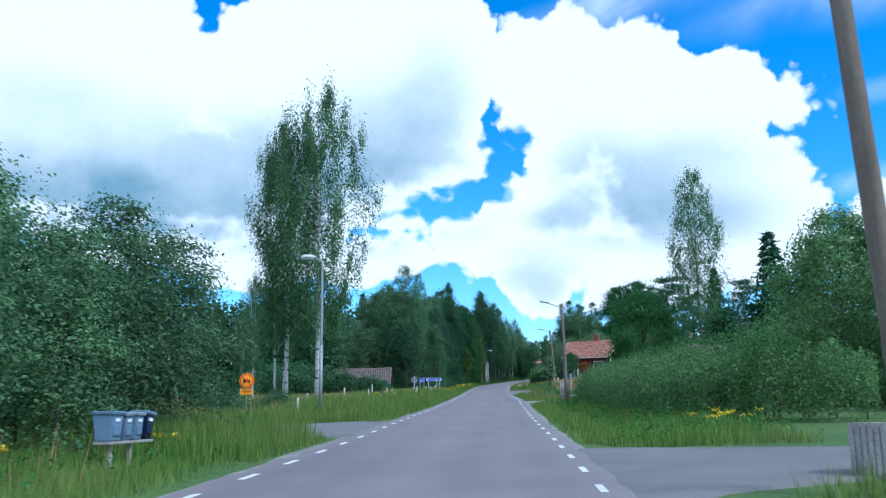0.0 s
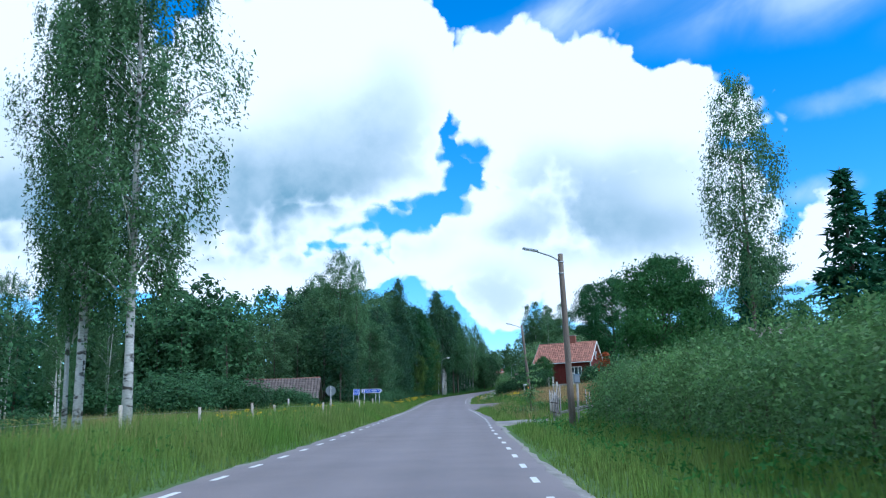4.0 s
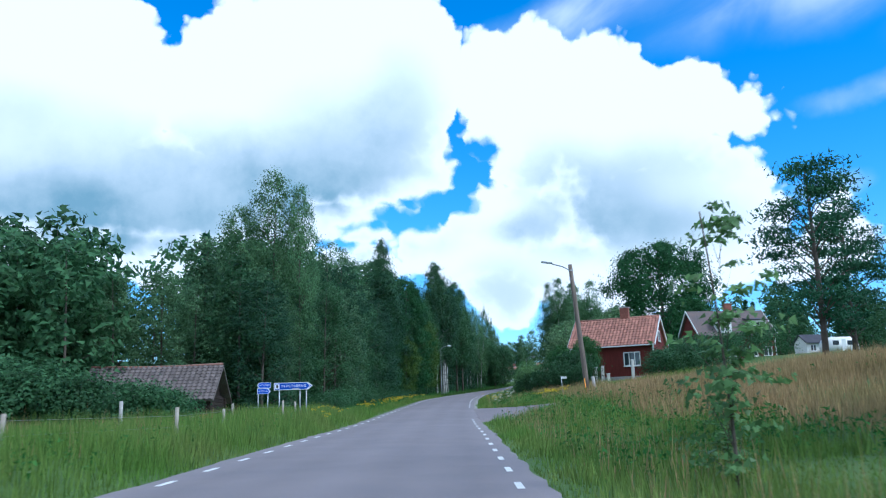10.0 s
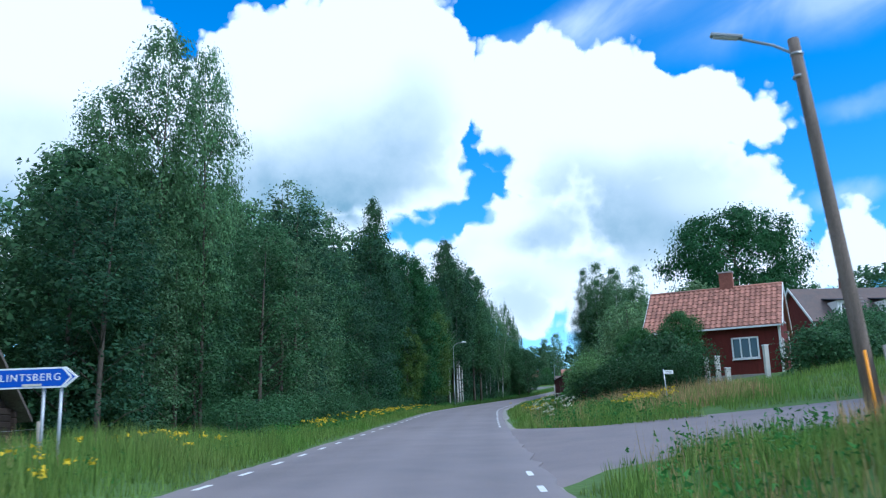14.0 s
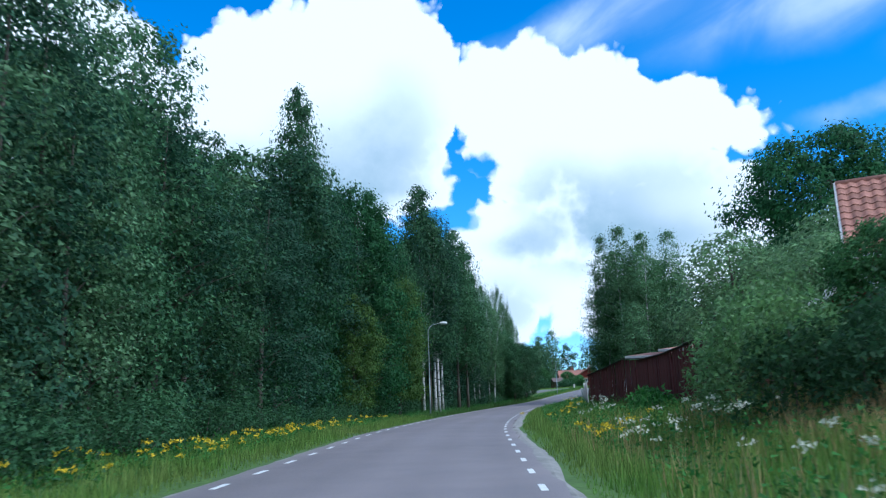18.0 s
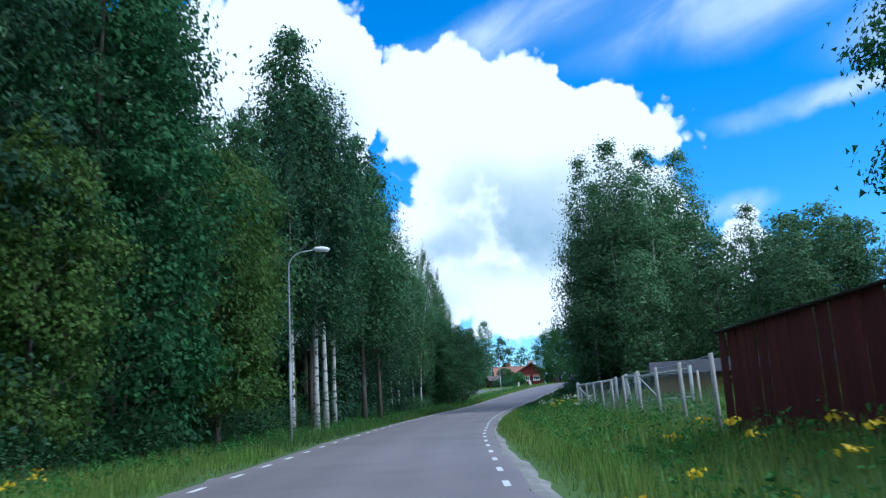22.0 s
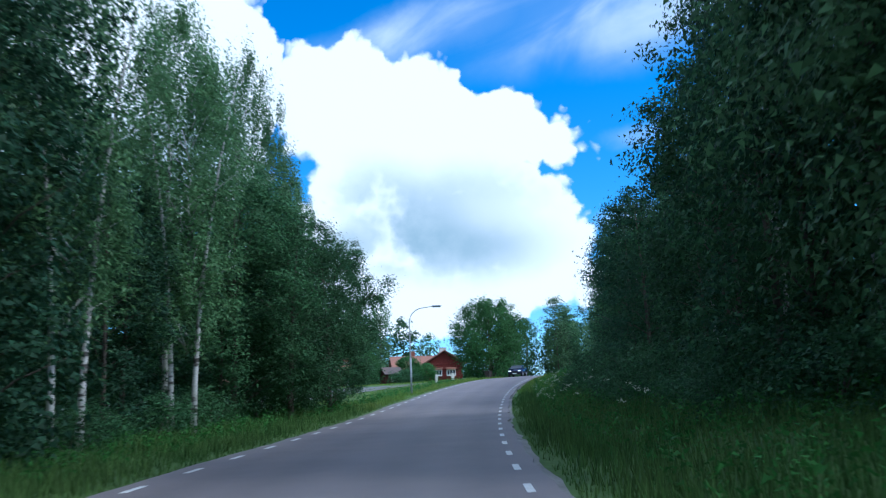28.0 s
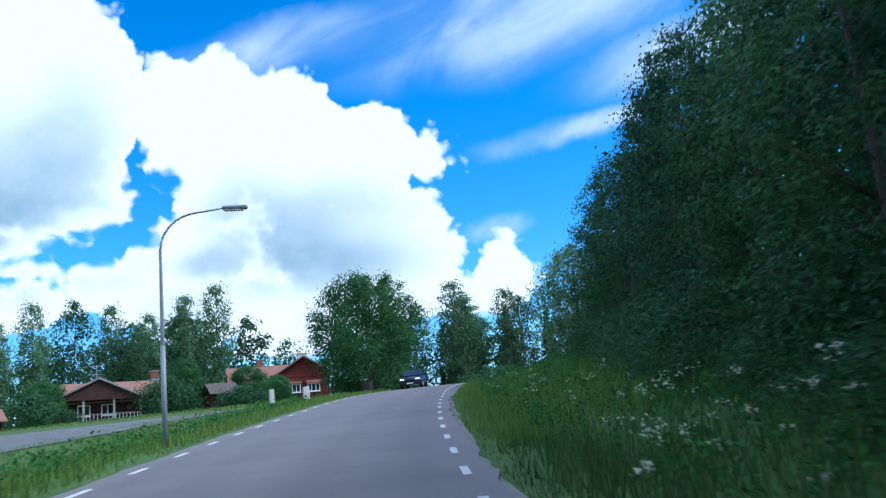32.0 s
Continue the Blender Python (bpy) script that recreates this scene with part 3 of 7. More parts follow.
def add_box(bm, x0, y0, z0, x1, y1, z1, m=None, bevel=0.0):
    made = bmesh.ops.create_cube(bm, size=1)["verts"]
    t = Matrix.Translation(((x0 + x1) / 2, (y0 + y1) / 2, (z0 + z1) / 2)) @ Matrix.Diagonal((abs(x1 - x0), abs(y1 - y0), abs(z1 - z0), 1))
    bmesh.ops.transform(bm, matrix=(m @ t) if m else t, verts=made)
    if bevel:
        edges = list({e for v in made for e in v.link_edges})
        bmesh.ops.bevel(bm, geom=edges, offset=bevel, segments=2, affect="EDGES", profile=0.5)
    return made


def box(name, x0, y0, z0, x1, y1, z1, mat, parent=None, label="", bevel=0.01, m=None):
    bm = bmesh.new()
    add_box(bm, x0, y0, z0, x1, y1, z1, m, bevel)
    return part(name, bm, mat, parent, label)


def tube_rings(points, radii, sides=8):
    """Vertices and faces of a round bar along points."""
    points = [Vector(p) for p in points]
    verts, faces = [], []
    for i, p in enumerate(points):
        way = (points[min(i + 1, len(points) - 1)] - points[max(i - 1, 0)]).normalized()
        side = way.cross(Vector((0.31, 0.95, 0.02)) if abs(way.y) < 0.9 else Vector((1, 0, 0.05))).normalized()
        up = way.cross(side)
        for k in range(sides):
            a = 2 * math.pi * k / sides
            verts.append(p + (side * math.cos(a) + up * math.sin(a)) * radii[i])
    for i in range(len(points) - 1):
        for k in range(sides):
            a, b = i * sides + k, i * sides + (k + 1) % sides
            faces.append((a, a + sides, b + sides, b))
    faces.append(tuple(range(sides)))
    faces.append(tuple(reversed(range(len(verts) - sides, len(verts)))))
    return verts, faces


def tube(name, points, radii, mat, parent=None, label="", sides=8):
    if isinstance(radii, (int, float)):
        radii = [radii] * len(points)
    verts, faces = tube_rings(points, radii, sides)
    return mesh_object(name, verts, faces, mat, parent, label, smooth=True)


# ---- trees ----
rng = np.random.default_rng(7)


def leaf_quads(centres, size, droop=0.0, outward=None, slim=0.55, gen=rng, facing=None):
    """Small pointed leaves (or sprays) as four-cornered blades."""
    n = len(centres)
    along = gen.normal(size=(n, 3))
    if outward is not None:
        along += outward * 0.8
    if facing is not None:
        facing = facing / (np.linalg.norm(facing, axis=1)[:, None] + 1e-9)
        along -= facing * (along * facing).sum(1)[:, None] * 0.8
    along[:, 2] -= droop
    along /= np.linalg.norm(along, axis=1)[:, None] + 1e-9
    turn = gen.normal(size=(n, 3))
    side = np.cross(turn if facing is None else facing + turn * 0.45, along)
    side /= np.linalg.norm(side, axis=1)[:, None] + 1e-9
    length = size * gen.uniform(0.6, 1.3, (n, 1))
    width = length * slim * gen.uniform(0.7, 1.2, (n, 1))
    return np.stack([centres + side * width * 0.55, centres + along * length, centres - side * width * 0.55], 1)


def crown_points(height, base, profile, clumps, per, spread, gen, droop=0.0, hollow=0.35, lobes=5, hang=0.0):
    """Leaf places in clumps inside a crown whose radius follows profile(u), u from 0 at its foot to 1 at its tip."""
    u = gen.uniform(0, 1, clumps * 3) ** 0.9
    r = profile(u)
    keep = gen.uniform(0, r.max(), len(u)) < r + 0.15 * r.max()
    u, r = u[keep][:clumps], r[keep][:clumps]
    n = len(u)
    a = gen.uniform(0, 2 * np.pi, n)
    phase = gen.uniform(0, 6.28, 3)
    wob = 1 + 0.14 * np.sin(a * 2 + phase[0] + u * 5) + 0.16 * np.sin(a * lobes + phase[1] + u * 11) + 0.12 * np.sin(u * 23 + phase[2])
    if lobes > 6:
        wob = 1 + 0.07 * np.sin(a * lobes + phase[1] + u * 4) + 0.05 * np.sin(a * 3 + phase[0])
    q = hollow + (1 - hollow) * np.sqrt(gen.uniform(0, 1, n))
    rad = r * wob * q
    c = np.stack([np.cos(a) * rad, np.sin(a) * rad, base + u * (height - base)], 1)
    c[:, 2] -= droop * rad
    out = np.stack([np.cos(a), np.sin(a), np.full(n, 0.15)], 1)
    size = spread * gen.uniform(0.6, 1.4, (n, 1, 1)) * (0.45 + 0.55 * (r / r.max()))[:, None, None]
    pts = c[:, None, :] + gen.normal(size=(n, per, 3)) * size * np.array([1 - 0.5 * hang, 1 - 0.5 * hang, 0.75 + 0.9 * hang])
    return c, pts.reshape(-1, 3), np.repeat(out, per, 0)


def limbs(height, base, tips, gen, radius, count):
    """Verts and faces of some limbs from the stem out to clump places."""
    verts, faces = [], []
    if len(tips) == 0:
        return verts, faces
    for k in gen.choice(len(tips), min(count, len(tips)), replace=False):
        tip = tips[k]
        z0 = max(base * 0.6, tip[2] - 0.55 * np.hypot(tip[0], tip[1]) - 0.5)
        z0 = min(z0, height * 0.93)
        p0 = np.array([0, 0, z0])
        mid = p0 * 0.45 + tip * 0.55 + np.array([0, 0, 0.12 * np.hypot(tip[0], tip[1])])
        r = radius * 0.32 * (1 - z0 / height * 0.7)
        v, f = tube_rings([p0, mid, tip], [r, r * 0.6, r * 0.15], 4)
        faces += [tuple(i + len(verts) for i in q) for q in f]
        verts += v
    return verts, faces


def tree(name, label, height, base, profile, leaf_mat, bark_mat, clumps=220, per=55, spread=0.5, leaf=0.16, droop=0.3, slim=0.55, radius=0.16, seed=1,
         lean=0.25, hollow=0.35, twig=40, sag=0.0, stems=1, group="", lobes=5, hang=0.0):
    """A tree at the origin: trunk with limbs, and a crown of many small leaves."""
    gen = np.random.default_rng(seed)
    root = thing(name, 0, 0, 0, 0, label, "tree", group)
    tips, pts, out = crown_points(height, base, profile, clumps, per, spread, gen, sag, hollow, lobes, hang)
    verts, faces = [], []
    for k in range(stems):
        a = gen.uniform(0, 6.28)
        off = 0.0 if stems == 1 else 0.35 + 0.3 * k
        bend = lean if stems == 1 else lean + 0.5
        points, radii = [], []
        for i in range(8):
            q = i / 7
            points.append((math.cos(a) * (off + bend * q * q * 2), math.sin(a) * (off + bend * q * q * 2) * 0.8, q * height * 0.96 - 0.25 * (i == 0)))
            radii.append(max(radius * (1.25 if i == 0 else 1) * (1 - q) ** 0.8, 0.012) / (1 if stems == 1 else 1.3))
        v, f = tube_rings(points, radii, 8)
        faces += [tuple(i + len(verts) for i in q) for q in f]
        verts += v
    v, f = limbs(height, base, tips, gen, radius, twig)
    faces += [tuple(i + len(verts) for i in q) for q in f]
    verts += v
    mesh_object("trunk", verts, faces, bark_mat, root, smooth=True)
    facing = (pts - np.repeat(tips, per, 0)) / spread * 0.7 + out * 0.5 + np.array([0, 0, 0.45])
    quads_object("crown", leaf_quads(pts, leaf, droop, out, slim, gen, facing), leaf_mat, root, per=3)
    return root


def dome(power=0.5, low=0.35, wide=1.0, peak=0.35):
    """Crown outline: low at the foot, widest at peak, rounded to the tip."""
    def shape(u):
        up = np.clip((u - peak) / (1 - peak), 0, 1)
        return wide * np.where(u < peak, low + (1 - low) * (u / peak) ** 0.7, np.sqrt(np.clip(1 - up ** (2 * power + 1), 0, 1)))
    return shape


def spruce(label, height, wide, seed, mat, group="", base=0.6, sprays=26, bark="bark"):
    """A conifer: whorls of drooping boughs, each set with needle sprays."""
    gen = np.random.default_rng(seed)
    root = thing("spruce_tree", 0, 0, 0, 0, label, "tree", group)
    v, f = tube_rings([(0, 0, -0.2), (0, 0, height * 0.5), (0.05, 0, height)], [height * 0.014, height * 0.008, 0.01], 7)
    mesh_object("trunk", v, f, M[bark], root, smooth=True)
    cs, outs = [], []
    z = base
    while z < height * 0.985:
        u = (z - base) / (height - base)
        r = wide * (1 - u) ** 0.9 + 0.08
        for k in range(int(5 + 4 * (1 - u))):
            a = gen.uniform(0, 6.28)
            reach = r * gen.uniform(0.65, 1.12)
            q = gen.uniform(0.08, 1, max(5, int(sprays * reach / wide))) ** 0.75
            w = 0.16 * reach * (1 - 0.4 * q) + 0.05
            lat = gen.normal(size=len(q)) * w
            x, y = np.cos(a) * reach * q - np.sin(a) * lat, np.sin(a) * reach * q + np.cos(a) * lat
            zz = z - reach * 0.32 * q + 0.14 * reach * q * q - np.abs(lat) * 0.25 + gen.normal(size=len(q)) * 0.05
            cs.append(np.stack([x, y, zz], 1))
            outs.append(np.tile([math.cos(a), math.sin(a), -0.25], (len(q), 1)))
        z += gen.uniform(0.28, 0.5) * (0.6 + 0.4 * (1 - u))
    c, o = np.concatenate(cs), np.concatenate(outs)
    quads_object("crown", leaf_quads(c, 0.5, 0.35, o * 1.6, 0.45, gen), mat, root, per=3)
    return root


def pine(label, height, seed, group=""):
    """A pine with a bare red-brown stem and flat tufted tiers."""
    gen = np.random.default_rng(seed)
    root = thing("pine_tree", 0, 0, 0, 0, label, "tree", group)
    verts, faces = tube_rings([(0, 0, -0.2), (0.15, 0.1, height * 0.5), (0.3, 0, height * 0.97)], [height * 0.016, height * 0.011, 0.03], 8)
    tips = []
    for k in range(44):
        u = 0.3 + 0.68 * ((k % 11) + gen.uniform(-0.2, 0.2)) / 10.5
        a, r = gen.uniform(0, 6.28), (1 - (u - 0.62) ** 2 * 4.0) * height * 0.2 * gen.uniform(0.45, 1.1)
        tips.append((math.cos(a) * max(r, 0.4), math.sin(a) * max(r, 0.4), u * height + 0.1 * r))
    tips = np.array(tips)
    v, f = limbs(height, height * 0.3, tips, gen, height * 0.02, 46)
    faces += [tuple(i + len(verts) for i in q) for q in f]
    verts += v
    mesh_object("trunk", verts, faces, M["bark"], root, smooth=True)
    pts = tips[:, None, :] + gen.normal(size=(len(tips), 210, 3)) * np.array([1.0, 1.0, 0.27]) * height * 0.046
    pts = pts.reshape(-1, 3)
    quads_object("crown", leaf_quads(pts, 0.32, -0.25, None, 0.4, gen), M["pine_needle"], root, per=3)
    return root


def bush(label, wide, high, seed, mat, clumps=40, per=60, leaf=0.15, category="bush", name="bush", group=""):
    gen = np.random.default_rng(seed)
    root = thing(name, 0, 0, 0, 0, label, category, group)
    tips, pts, out = crown_points(high, 0.1, dome(0.6, 0.75, wide, 0.3), clumps, per, 0.16 * (wide + high) / 2 + 0.12, gen, 0, 0.2)
    verts, faces = [], []
    for k in range(7):
        tip = tips[gen.integers(len(tips))]
        v, f = tube_rings([(0, 0, -0.15), tuple(tip * 0.5), tuple(tip)], [0.035, 0.022, 0.006], 4)
        faces += [tuple(i + len(verts) for i in q) for q in f]
        verts += v
    mesh_object("stem", verts, faces, M["bark"], root)
    facing = (pts - np.repeat(tips, per, 0)) * 2.0 + out * 0.5 + np.array([0, 0, 0.45])
    quads_object("foliage", leaf_quads(pts, leaf, 0.0, out, 0.7, gen, facing), mat, root, per=3)
    return root


# ---- ground and road ----
def sheet(stations, lats, height):
    """A sheet over stations and lateral places; height(s, lat) gives z."""
    ss, ll = np.meshgrid(stations, lats, indexing="ij")
    x, y, _ = spot(ss.ravel(), ll.ravel())
    z = height(ss.ravel(), ll.ravel())
    n = len(lats)
    faces = [(i * n + j, i * n + j + 1, (i + 1) * n + j + 1, (i + 1) * n + j) for i in range(len(stations) - 1) for j in range(n - 1)]
    return np.stack([x, y, z], 1), faces


far = [-1, 170, 120, 90, 65, 45, 34, 26, 20, 16]
near_lats = list(np.arange(-13, 13.1, 0.65))
verts, faces = sheet(np.arange(-60, 500.1, 3.0), [-v for v in far[1:]] + near_lats + list(reversed(far[1:])), land)
verts = [tuple(v) for v in verts]
k = len(verts)
verts += [(-3500, -3500, -75), (3500, -3500, -75), (3500, 3500, 60), (-3500, 3500, 60)]
faces.append((k, k + 1, k + 2, k + 3))
ground = mesh_object("ground", verts, faces, M["earth"])
tagged(ground, "uneven green roadside meadow ground rising gently with the road", "ground", kind="structure")


def camber(s, lat):
    return road_z(s) + 0.02 - 0.012 * np.abs(lat)


edge_gen = np.random.default_rng(3)
stations = np.arange(-60, 470.1, 1.0)
ragged = edge_gen.normal(size=(2, len(stations))) * 0.05
lats = np.array([-3.36, -2.9, -1.5, 0, 1.5, 2.9, 3.32])
ss, ll = np.meshgrid(stations, lats, indexing="ij")
middle, half_road = road_middle(stations)
ll = ll * (half_road / 2.95)[:, None] + middle[:, None]
ll[:, 0] += ragged[0]
ll[:, -1] += ragged[1]
x, y, _ = spot(ss.ravel(), ll.ravel())
z = camber(ss.ravel(), ll.ravel())
# the edges turn down into the verge
rows = np.stack([x, y, z], 1).reshape(len(stations), len(lats), 3)
skirt = rows[:, [0, -1]].copy()
skirt[..., 2] -= 0.22
rows = np.concatenate([skirt[:, :1], rows, skirt[:, 1:]], 1)
n = rows.shape[1]
faces = [(i * n + j, i * n + j + 1, (i + 1) * n + j + 1, (i + 1) * n + j) for i in range(len(stations) - 1) for j in range(n - 1)]
road = mesh_object("road", rows.reshape(-1, 3), faces, M["road_asphalt"], smooth=False)
wide = np.concatenate([ll[:, :1], ll, ll[:, -1:]], 1)
road.data.attributes.new("across", "FLOAT", "POINT").data.foreach_set("value", wide.ravel().astype(np.float32))
tagged(road, "worn reddish grey asphalt country road with dashed white edge lines", "road", kind="structure")


# dusty gravel shoulders with a ragged outer edge
for side, inner, outer in ((-1, 3.1, 3.8), (1, 3.1, 3.62)):
    reach = outer + np.maximum(side * middle, 0) + 0.16 * np.sin(stations * 0.37 + side) * np.sin(stations * 0.11) + edge_gen.normal(size=len(stations)) * 0.06
    grid_s = np.repeat(stations, 3)
    grid_l = side * np.stack([np.full(len(stations), inner), (inner + reach) / 2, reach], 1).ravel()
    x, y, _ = spot(grid_s, grid_l)
    z = np.maximum(land(grid_s, grid_l), camber(grid_s, grid_l) - 0.02 - 0.06 * (np.abs(grid_l) - inner)) + np.tile([-0.012, 0.0, -0.05], len(stations))
    strip = [(i * 3 + j, i * 3 + j + 1, (i + 1) * 3 + j + 1, (i + 1) * 3 + j) for i in range(len(stations) - 1) for j in range(2)]
    tagged(mesh_object("gravel_shoulder", np.stack([x, y, z], 1), strip, M["gravel"]), "narrow dusty gravel shoulder between asphalt and grass", "shoulder", kind="structure")


def ribbon(name, left, right, mat, label, category, lift=0.06, steps=14):
    """A drive between two edge lines given as stations and lateral places."""
    def along(points, u):
        p = np.array(points, float)
        d = np.concatenate([[0], np.cumsum(np.hypot(*np.diff(p, axis=0).T))])
        return np.stack([np.interp(u * d[-1], d, p[:, 0]), np.interp(u * d[-1], d, p[:, 1])], 1)
    u = np.linspace(0, 1, steps * 2 + 1)
    a, b = along(left, u), along(right, u)
    across = np.array([0, 0.02, 0.15, 0.32, 0.5, 0.68, 0.85, 0.98, 1.0])
    grid = a[:, None, :] * (1 - across)[None, :, None] + b[:, None, :] * across[None, :, None]
    s, lat = grid[..., 0].ravel(), grid[..., 1].ravel()
    x, y, _ = spot(s, lat)
    level = np.where(np.abs(lat) < 4.6, np.maximum(land(s, lat), road_z(s) - 0.015 * np.abs(lat)), land(s, lat) + 0.02)
    level = level - 0.06 * np.clip((3.4 - np.abs(lat)) / 0.3, 0, 1)
    # the edges turn down into the grass
    level = level - np.tile(np.where(np.isin(np.arange(9), (0, 8)), 0.16, 0.0), len(u))
    faces = [(i * 9 + j, i * 9 + j + 1, (i + 1) * 9 + j + 1, (i + 1) * 9 + j) for i in range(len(u) - 1) for j in range(8)]
    ob = mesh_object(name, np.stack([x, y, level + lift - 0.03], 1), faces, mat, smooth=True)
    return tagged(ob, label, category, kind="structure")


ribbon("driveway", [(22.5, 2.95), (21.0, 5.0), (19.6, 9.0), (18.6, 16), (17, 30)], [(10.5, 2.95), (12.5, 5.0), (14.0, 8.0), (13.6, 16), (12, 30)], M["side_asphalt"], "pale grey gravelly driveway leaving the road between grass verges", "driveway")
ribbon("side_road", [(27.6, -2.95), (28.6, -4.6), (28.2, -12), (24, -30)], [(41.0, -2.95), (37.2, -4.8), (34.8, -7.0), (33.0, -14), (29, -30)], M["side_asphalt"], "pale worn side road joining between tall grass", "road")
ribbon("driveway", [(70.4, 2.95), (71.5, 4.8), (71.8, 8.0), (71.5, 14), (71, 24)], [(76.6, 2.95), (75.2, 4.6), (74.6, 7.5), (74.2, 14), (74, 24)], M["gravel"], "grey gravel driveway leading to a wooden field gate", "driveway")
ribbon("side_road", [(117.5, 2.95), (121.5, 4.8), (124.5, 8.0), (126.5, 14), (127, 40), (126, 70)], [(145.5, 2.95), (141.2, 4.3), (139.0, 6.5), (137.6, 14), (136, 40), (134, 70)], M["asphalt"], "grey asphalt side road branching off with a wide flared mouth", "road")
ribbon("gravel_yard", [(309, -11.2), (306, -14), (300, -24), (294, -40)], [(352, -6.5), (336, -8.2), (330, -22), (322, -40)], M["yard_gravel"], "grey gravel yard in front of a red cottage", "yard", lift=0.04)
# ---- houses and other buildings ----
def on_land(x, y):
    return land_at(x, y)


def pantile_mesh(name, width, length, mat):
    """One curved roof tile, lying along +y up the slope."""
    pts = [(-0.5, 0.0), (-0.3, 0.045), (-0.1, 0.055), (0.1, 0.02), (0.3, -0.01), (0.5, 0.0)]
    verts = [(u * width, 0, h + 0.035) for u, h in pts] + [(u * width, length * 1.06, h) for u, h in pts] + [(u * width, 0, h) for u, h in pts]
    n = len(pts)
    faces = [(i, i + 1, n + i + 1, n + i) for i in range(n - 1)] + [(2 * n + i, 2 * n + i + 1, i + 1, i) for i in range(n - 1)]
    me = bpy.data.meshes.new(name)
    me.from_pydata(verts, [], faces)
    me.materials.append(mat)
    return me


def tiled_slope(parent, length, run, rise, z0, y0, direction, mat, cols, rows):
    """Lay tiles over one roof slope: from eave at y0 up to the ridge; direction 1 climbs towards +y."""
    slope = math.hypot(run, rise)
    tilt = math.degrees(math.atan2(rise, run))
    w, l = length / cols, slope / rows
    me = pantile_mesh("tile", w, l, mat)
    base = pose(0, y0, z0, 0, 0, 0 if direction > 0 else 180) @ pose(0, 0, 0, tilt)
    for r in range(rows):
        for c in range(cols):
            ob = new("tile", me)
            ob.parent = parent
            x = -length / 2 + (c + 0.5) * w
            ob.matrix_basis = base @ pose(x, r * l, 0.03 + random.uniform(-0.006, 0.006), random.uniform(-0.8, 0.8), 0, random.uniform(-0.7, 0.7))


def prism(name, length, y0, y1, z0, zr, thick, mat, parent, label=""):
    """A gabled roof slab pair (solid) from eaves at y0, y1 and height z0 up to the ridge zr."""
    ym = (y0 + y1) / 2
    bm = bmesh.new()
    for ya, yb in ((y0, ym), (y1, ym)):
        normal = Vector((0, -(zr - z0) * (1 if yb > ya else -1), abs(yb - ya))).normalized()
        ring = []
        for x in (-length / 2, length / 2):
            for y, z in ((ya, z0), (yb, zr)):
                ring.append(bm.verts.new((x, y, z)))
                ring.append(bm.verts.new(Vector((x, y, z)) - normal * thick))
        a, a2, b, b2, c, c2, d, d2 = ring
        for f in ((a, b, d, c), (a2, c2, d2, b2), (a, a2, b2, b), (c, d, d2, c2), (a, c, c2, a2), (b, b2, d2, d)):
            bm.faces.new(f)
    bmesh.ops.recalc_face_normals(bm, faces=bm.faces)
    return part(name, bm, mat, parent, label)


def gable_walls(length, y0, y1, base, eave, ridge, mat, parent, name="wall", label=""):
    """House body with gable ends, as one shell."""
    ym = (y0 + y1) / 2
    x0, x1 = -length / 2, length / 2
    v = [(x0, y0, base), (x1, y0, base), (x1, y1, base), (x0, y1, base), (x0, y0, eave), (x1, y0, eave), (x1, y1, eave), (x0, y1, eave), (x0, ym, ridge), (x1, ym, ridge)]
    f = [(0, 1, 5, 4), (2, 3, 7, 6), (1, 2, 6, 9, 5), (3, 0, 4, 8, 7), (3, 2, 1, 0), (4, 5, 9, 8), (6, 7, 8, 9)]
    return mesh_object(name, v, f, mat, parent, label)


def window(parent, x, y, z, w, h, face, mullions=1, frame_mat="white_paint", bars=0):
    """A framed window on a wall; face is the turn of the wall (0: towards -y)."""
    m = pose(x, y, z, 0, 0, face)
    bm = bmesh.new()
    t = 0.11
    for a in ((-w / 2, -t / 2, -h / 2, w / 2, 0.03, -h / 2 + t), (-w / 2, -t / 2, h / 2 - t, w / 2, 0.03, h / 2), (-w / 2, -t / 2, -h / 2, -w / 2 + t, 0.03, h / 2), (w / 2 - t, -t / 2, -h / 2, w / 2, 0.03, h / 2)):
        add_box(bm, *a, m=m)
    frame_part = part("window", bm, M[frame_mat], parent, "white painted window frame")
    for k in range(mullions):
        xm = -w / 2 + w * (k + 1) / (mullions + 1)
        bm = bmesh.new()
        add_box(bm, xm - 0.05, -t / 2 + 0.01, -h / 2 + t, xm + 0.05, 0.03, h / 2 - t, m=m)
        part("mullion", bm, M[frame_mat], frame_part)
    for k in range(bars):
        zm = -h / 2 + h * (k + 1) / (bars + 1)
        bm = bmesh.new()
        add_box(bm, -w / 2 + t, -t / 2 + 0.02, zm - 0.025, w / 2 - t, 0.03, zm + 0.025, m=m)
        part("glazing_bar", bm, M[frame_mat], frame_part)
    bm = bmesh.new()
    add_box(bm, -w / 2 + t, -0.02, -h / 2 + t, w / 2 - t, 0.0, h / 2 - t, m=m)
    part("pane", bm, M["glass"], frame_part)
    bm = bmesh.new()
    add_box(bm, -w / 2 - 0.05, -t - 0.04, -h / 2 - 0.06, w / 2 + 0.05, 0.03, -h / 2 - 0.003, m=m)
    part("sill", bm, M[frame_mat], frame_part)
    return frame_part


